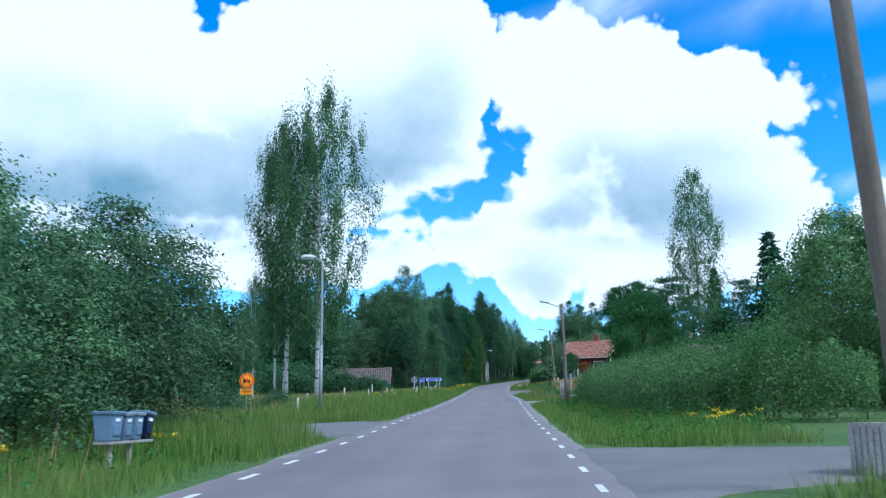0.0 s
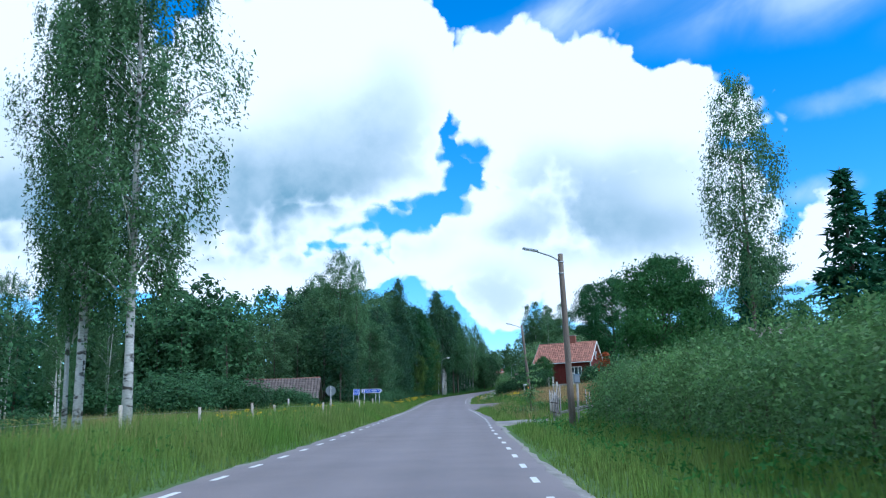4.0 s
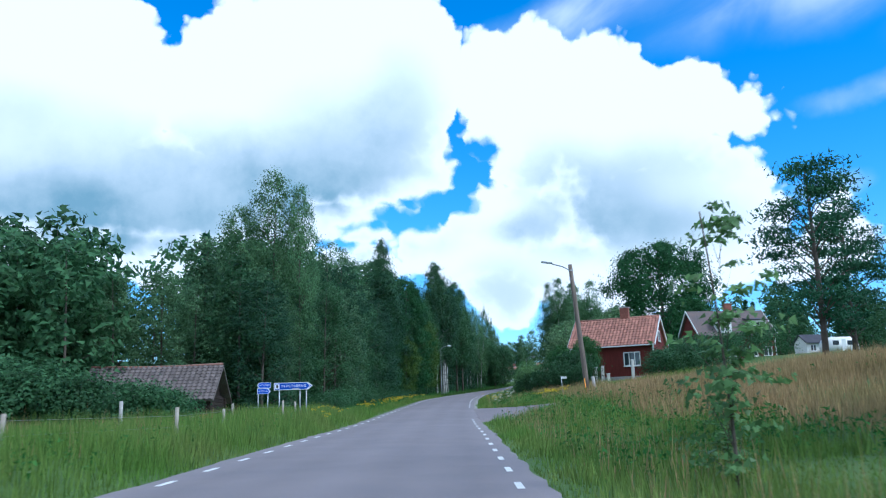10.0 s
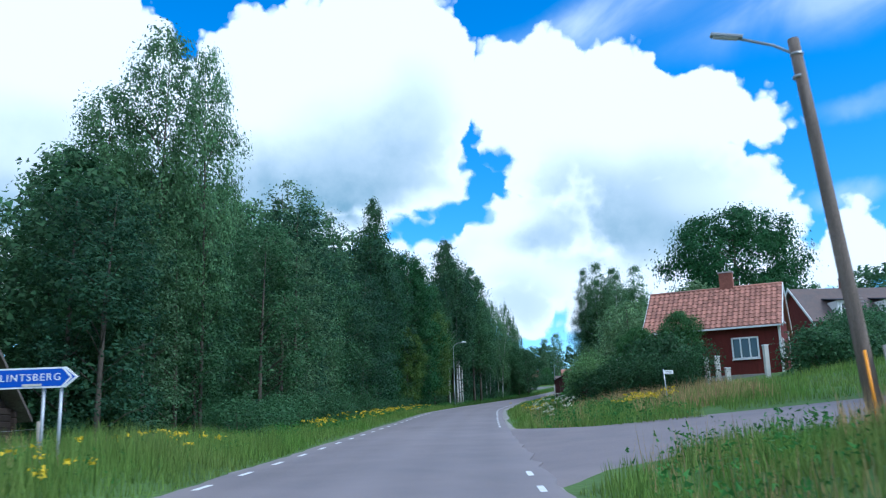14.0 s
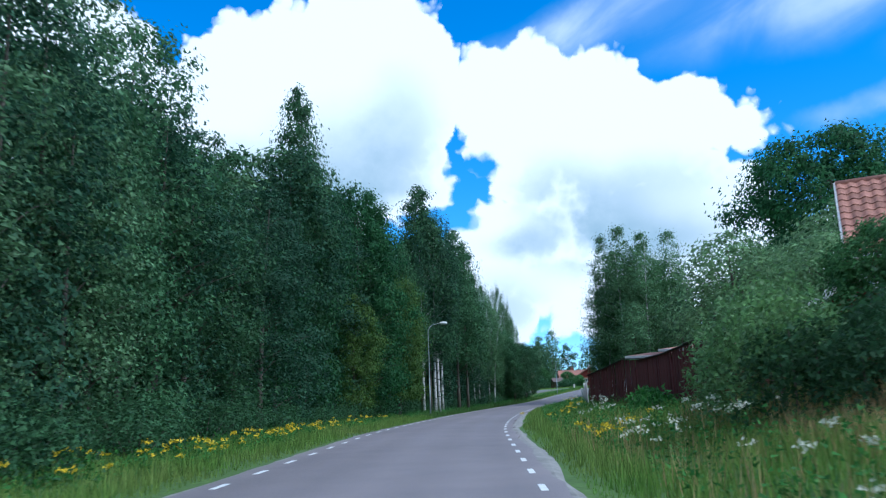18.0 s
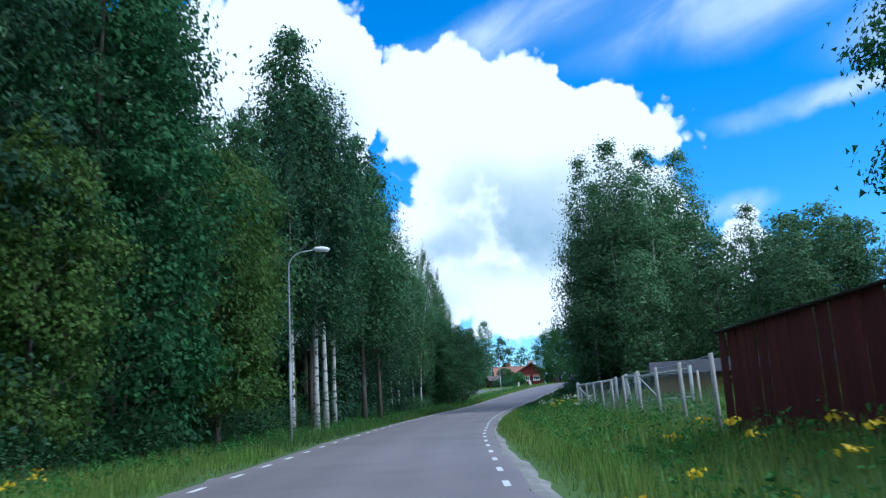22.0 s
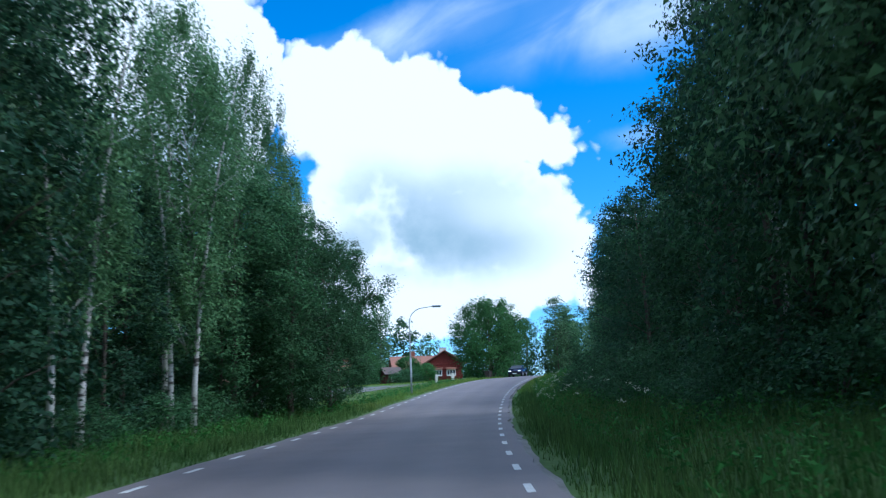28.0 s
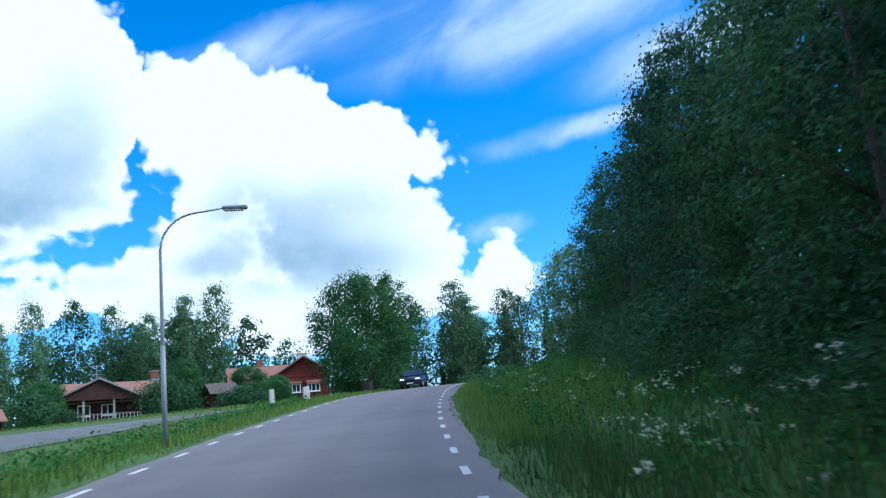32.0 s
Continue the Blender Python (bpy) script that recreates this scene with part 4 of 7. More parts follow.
def bargeboards(parent, length, y0, y1, eave, ridge, mat, wide=0.2, ends=(-1, 1)):
    ym = (y0 + y1) / 2
    for e in ends:
        for ya in (y0, y1):
            bm = bmesh.new()
            x = e * (length / 2 + 0.03)
            d = Vector((0, ym - ya, ridge - eave))
            ang = math.atan2(d.z, d.y)
            m = Matrix.Translation((x, ya, eave)) @ Matrix.Rotation(ang, 4, "X")
            add_box(bm, -0.03, 0, -wide, 0.03, d.length, 0.02, m=m)
            part("bargeboard", bm, M[mat], parent, "white painted bargeboard")


def chimney(parent, x, y, z0, z1, w, d, mat="brick", cap="concrete"):
    bm = bmesh.new()
    add_box(bm, x - w / 2, y - d / 2, z0, x + w / 2, y + d / 2, z1, bevel=0.01)
    c = part("chimney", bm, M[mat], parent, "brick chimney")
    bm = bmesh.new()
    add_box(bm, x - w / 2 - 0.07, y - d / 2 - 0.07, z1, x + w / 2 + 0.07, y + d / 2 + 0.07, z1 + 0.1, bevel=0.01)
    part("cap", bm, M[cap], c)
    bm = bmesh.new()
    add_box(bm, x - w / 2 - 0.05, y - d / 2 - 0.05, z0, x + w / 2 + 0.05, y + d / 2 + 0.05, z0 + 0.35)
    part("flashing", bm, M["steel"], c)


def corner_boards(parent, length, y0, y1, base, eave, mat="white_paint", wide=0.16):
    for x in (-length / 2, length / 2):
        for y in (y0, y1):
            box("corner_board", x - wide / 2, y - wide / 2, base, x + wide / 2, y + wide / 2, eave - 0.05, M[mat], parent, "white corner board")


# red cottage with an orange tiled roof, beyond the side road
hx, hy = 28.3, 167.2
hz = on_land(26.5, 161.8)
cottage = thing("red_cottage", hx, hy, hz, -27, "dark red wooden cottage with orange tile roof and brick chimney", "house")
L, Y0, Y1 = 9.0, -3.4, 3.4
gable_walls(L, Y0, Y1, 0.0, 4.05, 6.75, M["red_paint"], cottage, label="dark red board wall")
box("plinth", -L / 2 + 0.05, Y0 - 0.04, -0.7, L / 2 - 0.05, Y1 + 0.04, 0.55, M["concrete"], cottage, "grey stone plinth")
roof = prism("roof", L + 0.5, Y0 - 0.45, Y1 + 0.45, 3.78, 7.06, 0.14, M["tile"], cottage, "orange clay tile roof")
tiled_slope(roof, L + 0.5, (Y1 - Y0) / 2 + 0.45, 3.28, 3.79, Y0 - 0.45, 1, M["tile"], 26, 11)
tube("ridge", [(-L / 2 - 0.25, 0, 7.12), (L / 2 + 0.25, 0, 7.12)], 0.11, M["tile"], roof)
bargeboards(cottage, L + 0.5, Y0 - 0.45, Y1 + 0.45, 3.78, 7.06, "white_paint")
chimney(cottage, 0.9, 0.2, 6.6, 8.25, 0.95, 0.65)
for wx in (2.2, -2.6):
    window(cottage, wx, Y0 - 0.01, 2.35, 1.8, 1.5, 0, 2)
window(cottage, L / 2 + 0.01, 0, 4.9, 1.1, 1.2, 90, 1)
window(cottage, L / 2 + 0.01, -1.6, 2.35, 1.1, 1.3, 90, 1)
corner_boards(cottage, L, Y0, Y1, 0.5, 4.0)
bm = bmesh.new()
add_box(bm, -L / 2 - 0.2, Y0 - 0.56, 3.66, L / 2 + 0.2, Y0 - 0.44, 3.78, bevel=0.02)
part("gutter", bm, M["white_paint"], cottage, "white gutter board")
# lean-to at its end
annex = thing("annex", 22.4, 166.0, on_land(22.4, 166.0), 72, "small red annex with a white edged gable roof beside the cottage", "house")
gable_walls(3.0, -1.5, 1.5, -0.3, 2.3, 3.2, M["red_paint"], annex)
prism("roof", 3.4, -1.8, 1.8, 2.2, 3.35, 0.1, M["tile"], annex)
bargeboards(annex, 3.4, -1.8, 1.8, 2.2, 3.35, "white_paint", 0.2)

# second red house, farther up the slope
h2x, h2y = 48.6, 189.5
h2z = on_land(47, 187) - 1.2
house2 = thing("red_house", h2x, h2y, h2z, 3, "long red wooden house with tiled roof and two white dormers", "house")
L = 10.2
gable_walls(L, -3.8, 3.8, -0.5, 4.6, 7.9, M["red_paint"], house2, label="red board wall")
prism("roof", L + 0.6, -4.2, 4.2, 4.35, 8.15, 0.16, M["grey_tile"], house2, "grey brown tiled roof")
bargeboards(house2, L + 0.6, -4.2, 4.2, 4.35, 8.15, "white_paint")
corner_boards(house2, L, -3.8, 3.8, -0.3, 4.5)
chimney(house2, 0.6, 0.1, 7.6, 9.1, 1.0, 0.7)
for dx in (-1.7, 3.1):
    part("dormer", (lambda b: (add_box(b, dx - 0.95, -3.9, 4.7, dx + 0.95, -1.2, 6.35), b)[1])(bmesh.new()), M["white_paint"], house2, "white dormer")
    bm = bmesh.new()
    m = Matrix.Translation((dx, -4.15, 6.35)) @ Matrix.Rotation(radians(9), 4, "X")
    add_box(bm, -1.2, 0, 0, 1.2, 3.2, 0.12, m=m)
    part("dormer_roof", bm, M["slate"], house2)
    window(house2, dx, -3.92, 5.55, 1.35, 1.2, 0, 1, bars=1)
for wx in (-3.8, -1.0, 2.0, 4.0):
    window(house2, wx, -3.81, 2.2, 1.2, 1.3, 0, 1)
box("ladder", 0.95, -4.0, 4.45, 1.3, -3.9, 4.6, M["red_paint"], house2, "roof ladder foot")
for k in range(9):
    box("ladder_rung", 0.75, -4.1 + k * 0.4, 4.6 + k * 0.37, 1.25, -4.05 + k * 0.4, 4.66 + k * 0.37, M["grey_wood"], house2, bevel=0)

# small white hut by the field
hut = thing("white_hut", 57.5, 183.0, on_land(57.5, 183) - 0.45, 8, "small white painted hut with a dark felt roof", "hut")
gable_walls(3.4, -1.4, 1.4, -0.2, 1.9, 2.8, M["white_paint"], hut)
prism("roof", 3.9, -1.8, 1.8, 1.78, 3.0, 0.1, M["slate"], hut)
window(hut, -0.8, -1.41, 1.15, 0.9, 0.9, 0, 1)
box("door", 0.5, -1.44, -0.1, 1.3, -1.4, 1.75, M["lamp_grey"], hut)

# caravan at the meadow's far edge
van = thing("caravan", 58.8, 178.5, on_land(58.8, 178.5) - 0.4, 12, "white rounded caravan parked beyond the hay meadow", "caravan")
bm = bmesh.new()
ring = [(-2.1, 0.45), (-2.25, 0.9), (-2.1, 1.7), (-1.6, 2.25), (1.5, 2.3), (2.0, 1.9), (2.25, 1.1), (2.1, 0.45)]
near_side, far_side = [bm.verts.new((x, -1.0, z)) for x, z in ring], [bm.verts.new((x, 1.0, z)) for x, z in ring]
bm.faces.new(near_side)
bm.faces.new(far_side[::-1])
for i in range(len(ring)):
    j = (i + 1) % len(ring)
    bm.faces.new((near_side[j], near_side[i], far_side[i], far_side[j]))
bmesh.ops.recalc_face_normals(bm, faces=bm.faces)
bmesh.ops.bevel(bm, geom=list(bm.edges), offset=0.1, segments=3, affect="EDGES")
part("body", bm, M["white_paint"], van, "white caravan shell", smooth=True)
for wx in (-1.2, 0.9):
    box("window", wx - 0.45, -1.02, 1.25, wx + 0.45, -0.99, 1.8, M["glass"], van, "dark caravan window", bevel=0.01)
box("door", -0.35, -1.02, 0.5, 0.25, -0.995, 2.0, M["lamp_white"], van)
for wy in (-0.9, 0.9):
    tube("wheel", [(0.1, wy - 0.09, 0.3), (0.1, wy + 0.09, 0.3)], 0.3, M["rubber"], van, sides=18)
tube("drawbar", [(-2.2, 0, 0.45), (-3.2, 0, 0.42)], 0.04, M["steel"], van)

# low garden house behind the hedge
gh = thing("garden_house", 23.4, 74.6, on_land(23.4, 74.6), 12, "low garden house with an old brown tiled roof behind the hedge", "house")
gable_walls(5.4, -2.0, 2.0, -0.3, 2.3, 3.7, M["red_dark"], gh)
prism("roof", 6.0, -2.4, 2.4, 2.15, 3.9, 0.12, M["old_tile"], gh, "old brown tiled roof")
window(gh, -1.2, -2.01, 1.3, 1.0, 0.9, 0, 1)

# old barn on the other side
bx, by = -12.6, 133.6
barn = thing("old_barn", bx, by, on_land(-10, 131) - 0.42, 0, "old dark timber barn with a sagging lichen covered tile roof", "barn")
L, Y0, Y1 = 8.4, -2.5, 2.5
for k in range(10):
    for ya in (Y0, Y1 - 0.2):
        box("log", -L / 2 - 0.15, ya, -0.2 + k * 0.235, L / 2 + 0.15, ya + 0.2, 0.025 + k * 0.235, M["barn_wood"], barn, bevel=0.03)
    for xa in (-L / 2, L / 2 - 0.2):
        box("log", xa, Y0 - 0.12, -0.1 + k * 0.235, xa + 0.2, Y1 + 0.12, 0.125 + k * 0.235, M["barn_wood"], barn, bevel=0.03)
gable_walls(L - 0.3, Y0 + 0.15, Y1 - 0.15, 2.0, 2.15, 4.1, M["barn_wood"], barn, "gable", "grey board gable")
roof = prism("roof", L + 0.9, Y0 - 0.6, Y1 + 0.6, 1.85, 4.35, 0.12, M["old_tile"], barn, "old tiled roof with lichen")
tiled_slope(roof, L + 0.9, (Y1 - Y0) / 2 + 0.6, 2.5, 1.86, Y0 - 0.6, 1, M["old_tile"], 26, 11)
tube("ridge", [(-L / 2 - 0.4, 0, 4.42), (-1.5, 0, 4.33), (1.5, 0, 4.34), (L / 2 + 0.4, 0, 4.44)], 0.1, M["tile"], roof)
box("door", -1.0, Y0 - 0.05, -0.1, 0.6, Y0 - 0.003, 1.75, M["barn_wood"], barn)
board = thing("orange_board", -5.8, 121.7, on_land(-5.8, 121.7) - 0.3, 4, "weathered orange painted board leaning by the barn", "board")
box("panel", -0.9, -0.03, 0.35, 0.9, 0.03, 1.0, M["orange_board"], board)
for dx in (-0.7, 0.7):
    box("leg", dx - 0.04, 0.03, -0.2, dx + 0.04, 0.1, 1.05, M["grey_wood"], board)

# long board wall with a low roof behind it
wall_pts = [(19.2, 169.0), (20.2, 187.4), (20.65, 199.3)]
red_wall = thing("board_wall", 19.2, 169.0, 0, 0, "long dark red plank wall with a worn dark capping board", "wall")
wp = [np.array(p) for p in wall_pts]
for a, b in zip(wp[:-1], wp[1:]):
    d = np.linalg.norm(b - a)
    count = int(d / 0.24)
    for k in range(count):
        q = a + (b - a) * (k + 0.5) / count
        z0 = on_land(*q) - 0.3
        top = np.interp(q[1], [169, 175.8, 180.5, 184, 187.3, 192.5, 199.3], [9.62, 9.72, 9.83, 10.07, 10.37, 10.36, 10.44])
        bm = bmesh.new()
        add_box(bm, -0.115, -0.014 + 0.018 * (k % 2), 0, 0.115, 0.014 + 0.018 * (k % 2), top - z0)
        ob = part("plank", bm, M["red_dark"], red_wall)
        ob.matrix_basis = pose(q[0] - 19.2, q[1] - 169.0, z0, random.uniform(-0.6, 0.6), 0, math.degrees(math.atan2(*(b - a)[::-1])))
    for k in range(int(d / 4)):
        q0, q1 = a + (b - a) * k / int(d / 4), a + (b - a) * (k + 1) / int(d / 4)
        t0, t1 = [np.interp(q[1], [169, 175.8, 180.5, 184, 187.3, 192.5, 199.3], [9.62, 9.72, 9.83, 10.07, 10.37, 10.36, 10.44]) for q in (q0, q1)]
        bm = bmesh.new()
        along = Vector((q1[0] - q0[0], q1[1] - q0[1], t1 - t0 + random.uniform(-0.05, 0.05)))
        m = Matrix.Translation((q0[0] - 19.2, q0[1] - 169.0, t0 + random.uniform(-0.02, 0.04))) @ along.to_track_quat("X", "Z").to_matrix().to_4x4()
        add_box(bm, 0, -0.12, 0.0, along.length, 0.12, 0.045, m=m, bevel=0.008)
        part("capping_board", bm, M["barn_wood"], red_wall, "dark weathered capping board")
for (ax, ay), (cx, cy), zz in (((22.5, 183.5), (22.5, 189.8), 10.60), ((22.5, 174.6), (22.5, 182.9), 10.18)):
    shed = thing("shed", (ax + cx) / 2, (ay + cy) / 2, on_land((ax + cx) / 2, (ay + cy) / 2), math.degrees(math.atan2(cy - ay, cx - ax)), "low red shed with an orange tiled roof behind the plank wall", "shed")
    ln = math.hypot(cx - ax, cy - ay)
    h = zz - on_land((ax + cx) / 2, (ay + cy) / 2)
    gable_walls(ln - 0.4, -1.3, 1.3, -0.3, h - 0.5, h - 0.4, M["red_dark"], shed)
    slope = Matrix.Translation((0, 0, h)) @ Matrix.Rotation(math.radians(-5.2), 4, "Y")
    prism("roof", ln, -1.5, 1.5, -0.07, 0.10, 0.08, M["tile"], shed).matrix_basis = slope
    box("fascia", -ln / 2, 1.48, -0.2, ln / 2, 1.53, -0.07, M["white_paint"], shed, "white fascia board").matrix_basis = slope
# ochre outbuilding with a dark roof behind the wire fence
shed = thing("ochre_outbuilding", 38.4, 231.3, 9.95, -20, "long low ochre outbuilding with a dark felt roof", "outbuilding")
gable_walls(13.4, -2.5, 2.5, -1.2, 1.7, 2.5, M["ochre"], shed)
prism("roof", 14.2, -3.0, 3.0, 1.62, 2.6, 0.12, M["slate"], shed, "dark felt roof")
window(shed, -2.0, -2.51, 0.95, 1.3, 0.7, 0, 1)
window(shed, 2.4, -2.51, 0.95, 1.3, 0.7, 0, 1)

# cottage with a porch at the far yard
c1 = thing("porch_cottage", 37.2, 379.4, on_land(36, 375), 8, "red brown cottage with an orange tiled roof and a columned porch", "house")
gable_walls(4.4, -3.8, 3.8, -0.3, 2.35, 4.2, M["brown_boards"], c1, "gable_block")
bm = bmesh.new()
hw, gz, ez = 4.6, 4.35, 2.2
for sx in (-1, 1):
    d = Vector((sx * hw, 0, ez - gz))
    m = Matrix.Translation((-2.2, -5.4, gz)) @ Matrix.Rotation(-math.atan2(gz - ez, hw) * -sx if sx < 0 else math.atan2(gz - ez, hw), 4, "Y")
    add_box(bm, 0 if sx > 0 else -d.length, 0, -0.06, d.length if sx > 0 else 0, 7.5, 0.06, m=m)
part("porch_roof", bm, M["tile"], c1, "orange tiled porch roof")
bm = bmesh.new()
v = [bm.verts.new(p) for p in ((-6.4, -5.2, 2.25), (2.0, -5.2, 2.25), (-2.2, -5.2, 4.2), (-6.4, -5.0, 2.25), (2.0, -5.0, 2.25), (-2.2, -5.0, 4.2))]
for q in ((0, 1, 2), (5, 4, 3), (0, 3, 4, 1), (1, 4, 5, 2), (2, 5, 3, 0)):
    bm.faces.new([v[i] for i in q])
part("porch_gable", bm, M["brown_boards"], c1)
for sx in (-1, 1):
    d = Vector((sx * 4.7, 0, ez - gz))
    bm = bmesh.new()
    m = Matrix.Translation((-2.2, -5.46, gz + 0.08)) @ Matrix.Rotation(math.atan2(gz - ez, hw) * sx, 4, "Y")
    add_box(bm, 0 if sx > 0 else -d.length, -0.05, -0.2, d.length if sx > 0 else 0, 0.04, 0.0, m=m)
    part("bargeboard", bm, M["grey_wood"], c1, "pale grey bargeboard")
for k, px in enumerate((-6.1, -3.6, -0.8, 1.7)):
    box("porch_post", px - 0.09, -5.1, -0.3, px + 0.09, -4.92, 2.3, M["post_wood"], c1)
box("porch_floor", -6.3, -5.2, -0.5, 1.9, -3.8, 0.02, M["grey_wood"], c1)
for k in range(24):
    box("baluster", -6.1 + k * 0.34, -5.06, 0.05, -6.06 + k * 0.34, -5.02, 0.85, M["white_paint"], c1, bevel=0)
box("porch_rail", -6.2, -5.08, 0.83, 1.8, -5.0, 0.9, M["grey_wood"], c1)
gable_walls(9.5, -3.6, 3.6, -0.3, 2.4, 4.2, M["brown_boards"], c1, "wall")
prism("roof", 10.5, -4.1, 4.1, 2.15, 4.4, 0.14, M["tile"], c1, "orange tiled roof")
chimney(c1, 4.2, 0.1, 4.2, 5.3, 0.8, 0.6)
for wx in (-3.4, -1.2):
    window(c1, wx, -3.82, 1.35, 1.2, 1.1, 0, 1)
window(c1, 3.4, -3.62, 1.3, 1.2, 1.1, 0, 1)
aerial = thing("tv_aerial", 35.6, 377.6, on_land(36, 375) + 3.9, 0, "rooftop television aerial on a thin mast", "aerial")
tube("mast", [(0, 0, -0.9), (0, 0, 2.1)], 0.03, M["steel"], aerial)
for zz, w in ((2.0, 1.3), (1.2, 0.8)):
    tube("boom", [(-w, 0, zz), (w * 0.6, 0, zz)], 0.025, M["steel"], aerial)
    for k in range(7):
        tube("rod", [(-w + k * w * 0.26, -0.3, zz), (-w + k * w * 0.26, 0.3, zz)], 0.012, M["steel"], aerial, sides=5)

# two storey red house with a gabled wing
rh = thing("red_farmhouse", 55.6, 391.0, on_land(57, 388) - 0.2, -6, "red log house with orange tiled roofs and a projecting gable wing", "house")
gable_walls(9.0, -3.6, 3.6, -0.5, 3.7, 5.6, M["red_dark"], rh, "wall")
prism("roof", 10.2, -4.3, 4.3, 3.35, 5.85, 0.15, M["tile"], rh, "orange tiled roof")
bm = bmesh.new()
v = [bm.verts.new(p) for p in ((0.6, -5.6, -0.5), (6.6, -5.6, -0.5), (6.6, -5.6, 4.1), (3.6, -5.6, 5.9), (0.6, -5.6, 4.1), (0.6, 2.0, -0.5), (6.6, 2.0, -0.5), (6.6, 2.0, 4.1), (3.6, 2.0, 5.9), (0.6, 2.0, 4.1))]
for q in ((0, 1, 2, 3, 4), (9, 8, 7, 6, 5), (0, 4, 9, 5), (1, 6, 7, 2), (0, 5, 6, 1)):
    bm.faces.new([v[i] for i in q])
part("wing", bm, M["red_paint"], rh, "brighter red log gable wing")
bm = bmesh.new()
for sx in (-1, 1):
    run, rise = 3.8, 2.28
    m = Matrix.Translation((3.6, -6.3, 6.2)) @ Matrix.Rotation(math.atan2(rise, run) * sx, 4, "Y")
    ln = math.hypot(run, rise)
    add_box(bm, 0 if sx > 0 else -ln, 0, -0.14, ln if sx > 0 else 0, 9.0, 0.0, m=m)
part("wing_roof", bm, M["tile"], rh, "orange tiled wing roof")
for k in range(12):
    box("log", 0.55, -5.68, -0.4 + k * 0.37, 6.65, -5.6, -0.4 + k * 0.37 + 0.3, M["red_paint"], rh, bevel=0.03)
for wx, wz in ((2.4, 2.4), (4.7, 2.4)):
    window(rh, wx, -5.7, wz, 1.5, 1.0, 0, 2)
    box("awning", wx - 0.85, -6.0, wz + 0.5, wx + 0.85, -5.7, wz + 0.85, M["tile"], rh, "red awning")
for wx in (-3.4, -1.4):
    window(rh, wx, -3.62, 2.5, 1.5, 1.0, 0, 1)
chimney(rh, -1.0, 0.2, 5.4, 6.6, 0.7, 0.6)
chimney(rh, 4.6, 2.5, 5.0, 7.3, 1.2, 0.8, "plaster")
box("balcony", -4.3, -4.9, 1.2, 0.5, -3.6, 1.3, M["barn_wood"], rh)
for k in range(8):
    box("balcony_post", -4.25 + k * 0.66, -4.9, 1.3, -4.19 + k * 0.66, -4.84, 2.1, M["barn_wood"], rh, bevel=0)
box("balcony_rail", -4.3, -4.92, 2.08, 0.5, -4.82, 2.16, M["barn_wood"], rh)
low = thing("garden_shed", 47.2, 373.6, on_land(47.2, 373.6), 10, "small dark garden shed with a tiled roof among bushes", "shed")
gable_walls(2.6, -1.3, 1.3, -0.2, 1.9, 2.7, M["red_dark"], low)
prism("roof", 3.2, -1.8, 1.8, 1.7, 2.9, 0.1, M["grey_tile"], low)
window(low, 0, -1.31, 1.1, 0.8, 0.8, 0, 1)
outhouse = thing("low_outhouse", 25.5, 352.0, on_land(25.5, 352), 15, "low outhouse with an orange roof half hidden by shrubs", "outhouse")
gable_walls(6.5, -1.6, 1.6, -0.3, 0.9, 1.5, M["red_dark"], outhouse)
prism("roof", 7.0, -2.1, 2.1, 0.75, 1.75, 0.1, M["tile"], outhouse)

# ---- roadside furniture ----
def words(text, size, mat, parent, m, name="lettering", spacing=1.0):
    """Raised lettering as a mesh, its left end and middle height at the pose m, facing -y."""
    curve = bpy.data.curves.new("words", "FONT")
    curve.body, curve.size, curve.extrude, curve.align_y, curve.space_character = text, size, 0.004, "CENTER", spacing
    carrier = bpy.data.objects.new("words", curve)
    scene.collection.objects.link(carrier)
    bpy.context.view_layer.update()
    me = bpy.data.meshes.new_from_object(carrier.evaluated_get(bpy.context.evaluated_depsgraph_get()))
    bpy.data.objects.remove(carrier)
    me.materials.clear()
    me.materials.append(mat)
    ob = new(name, me)
    ob.parent = parent
    ob.matrix_basis = m @ pose(0, 0, 0, 90)
    return ob


def disc(name, r, depth, mat, parent, m, sides=32, label=""):
    bm = bmesh.new()
    bmesh.ops.create_cone(bm, cap_ends=True, segments=sides, radius1=r, radius2=r, depth=depth, matrix=m @ pose(0, 0, 0, 90))
    return part(name, bm, mat, parent, label)


# row of post boxes
rack = thing("mailbox_stand", -6.55, 17.9, on_land(-6.55, 17.9), 85, "grey timber stand carrying a row of post boxes", "stand")
for dx in (-0.35, 0.5):
    box("post", dx - 0.04, -0.04, -0.3, dx + 0.04, 0.04, 0.55, M["post_wood"], rack)
box("rail", -0.75, -0.16, 0.52, 1.3, 0.16, 0.58, M["grey_wood"], rack)


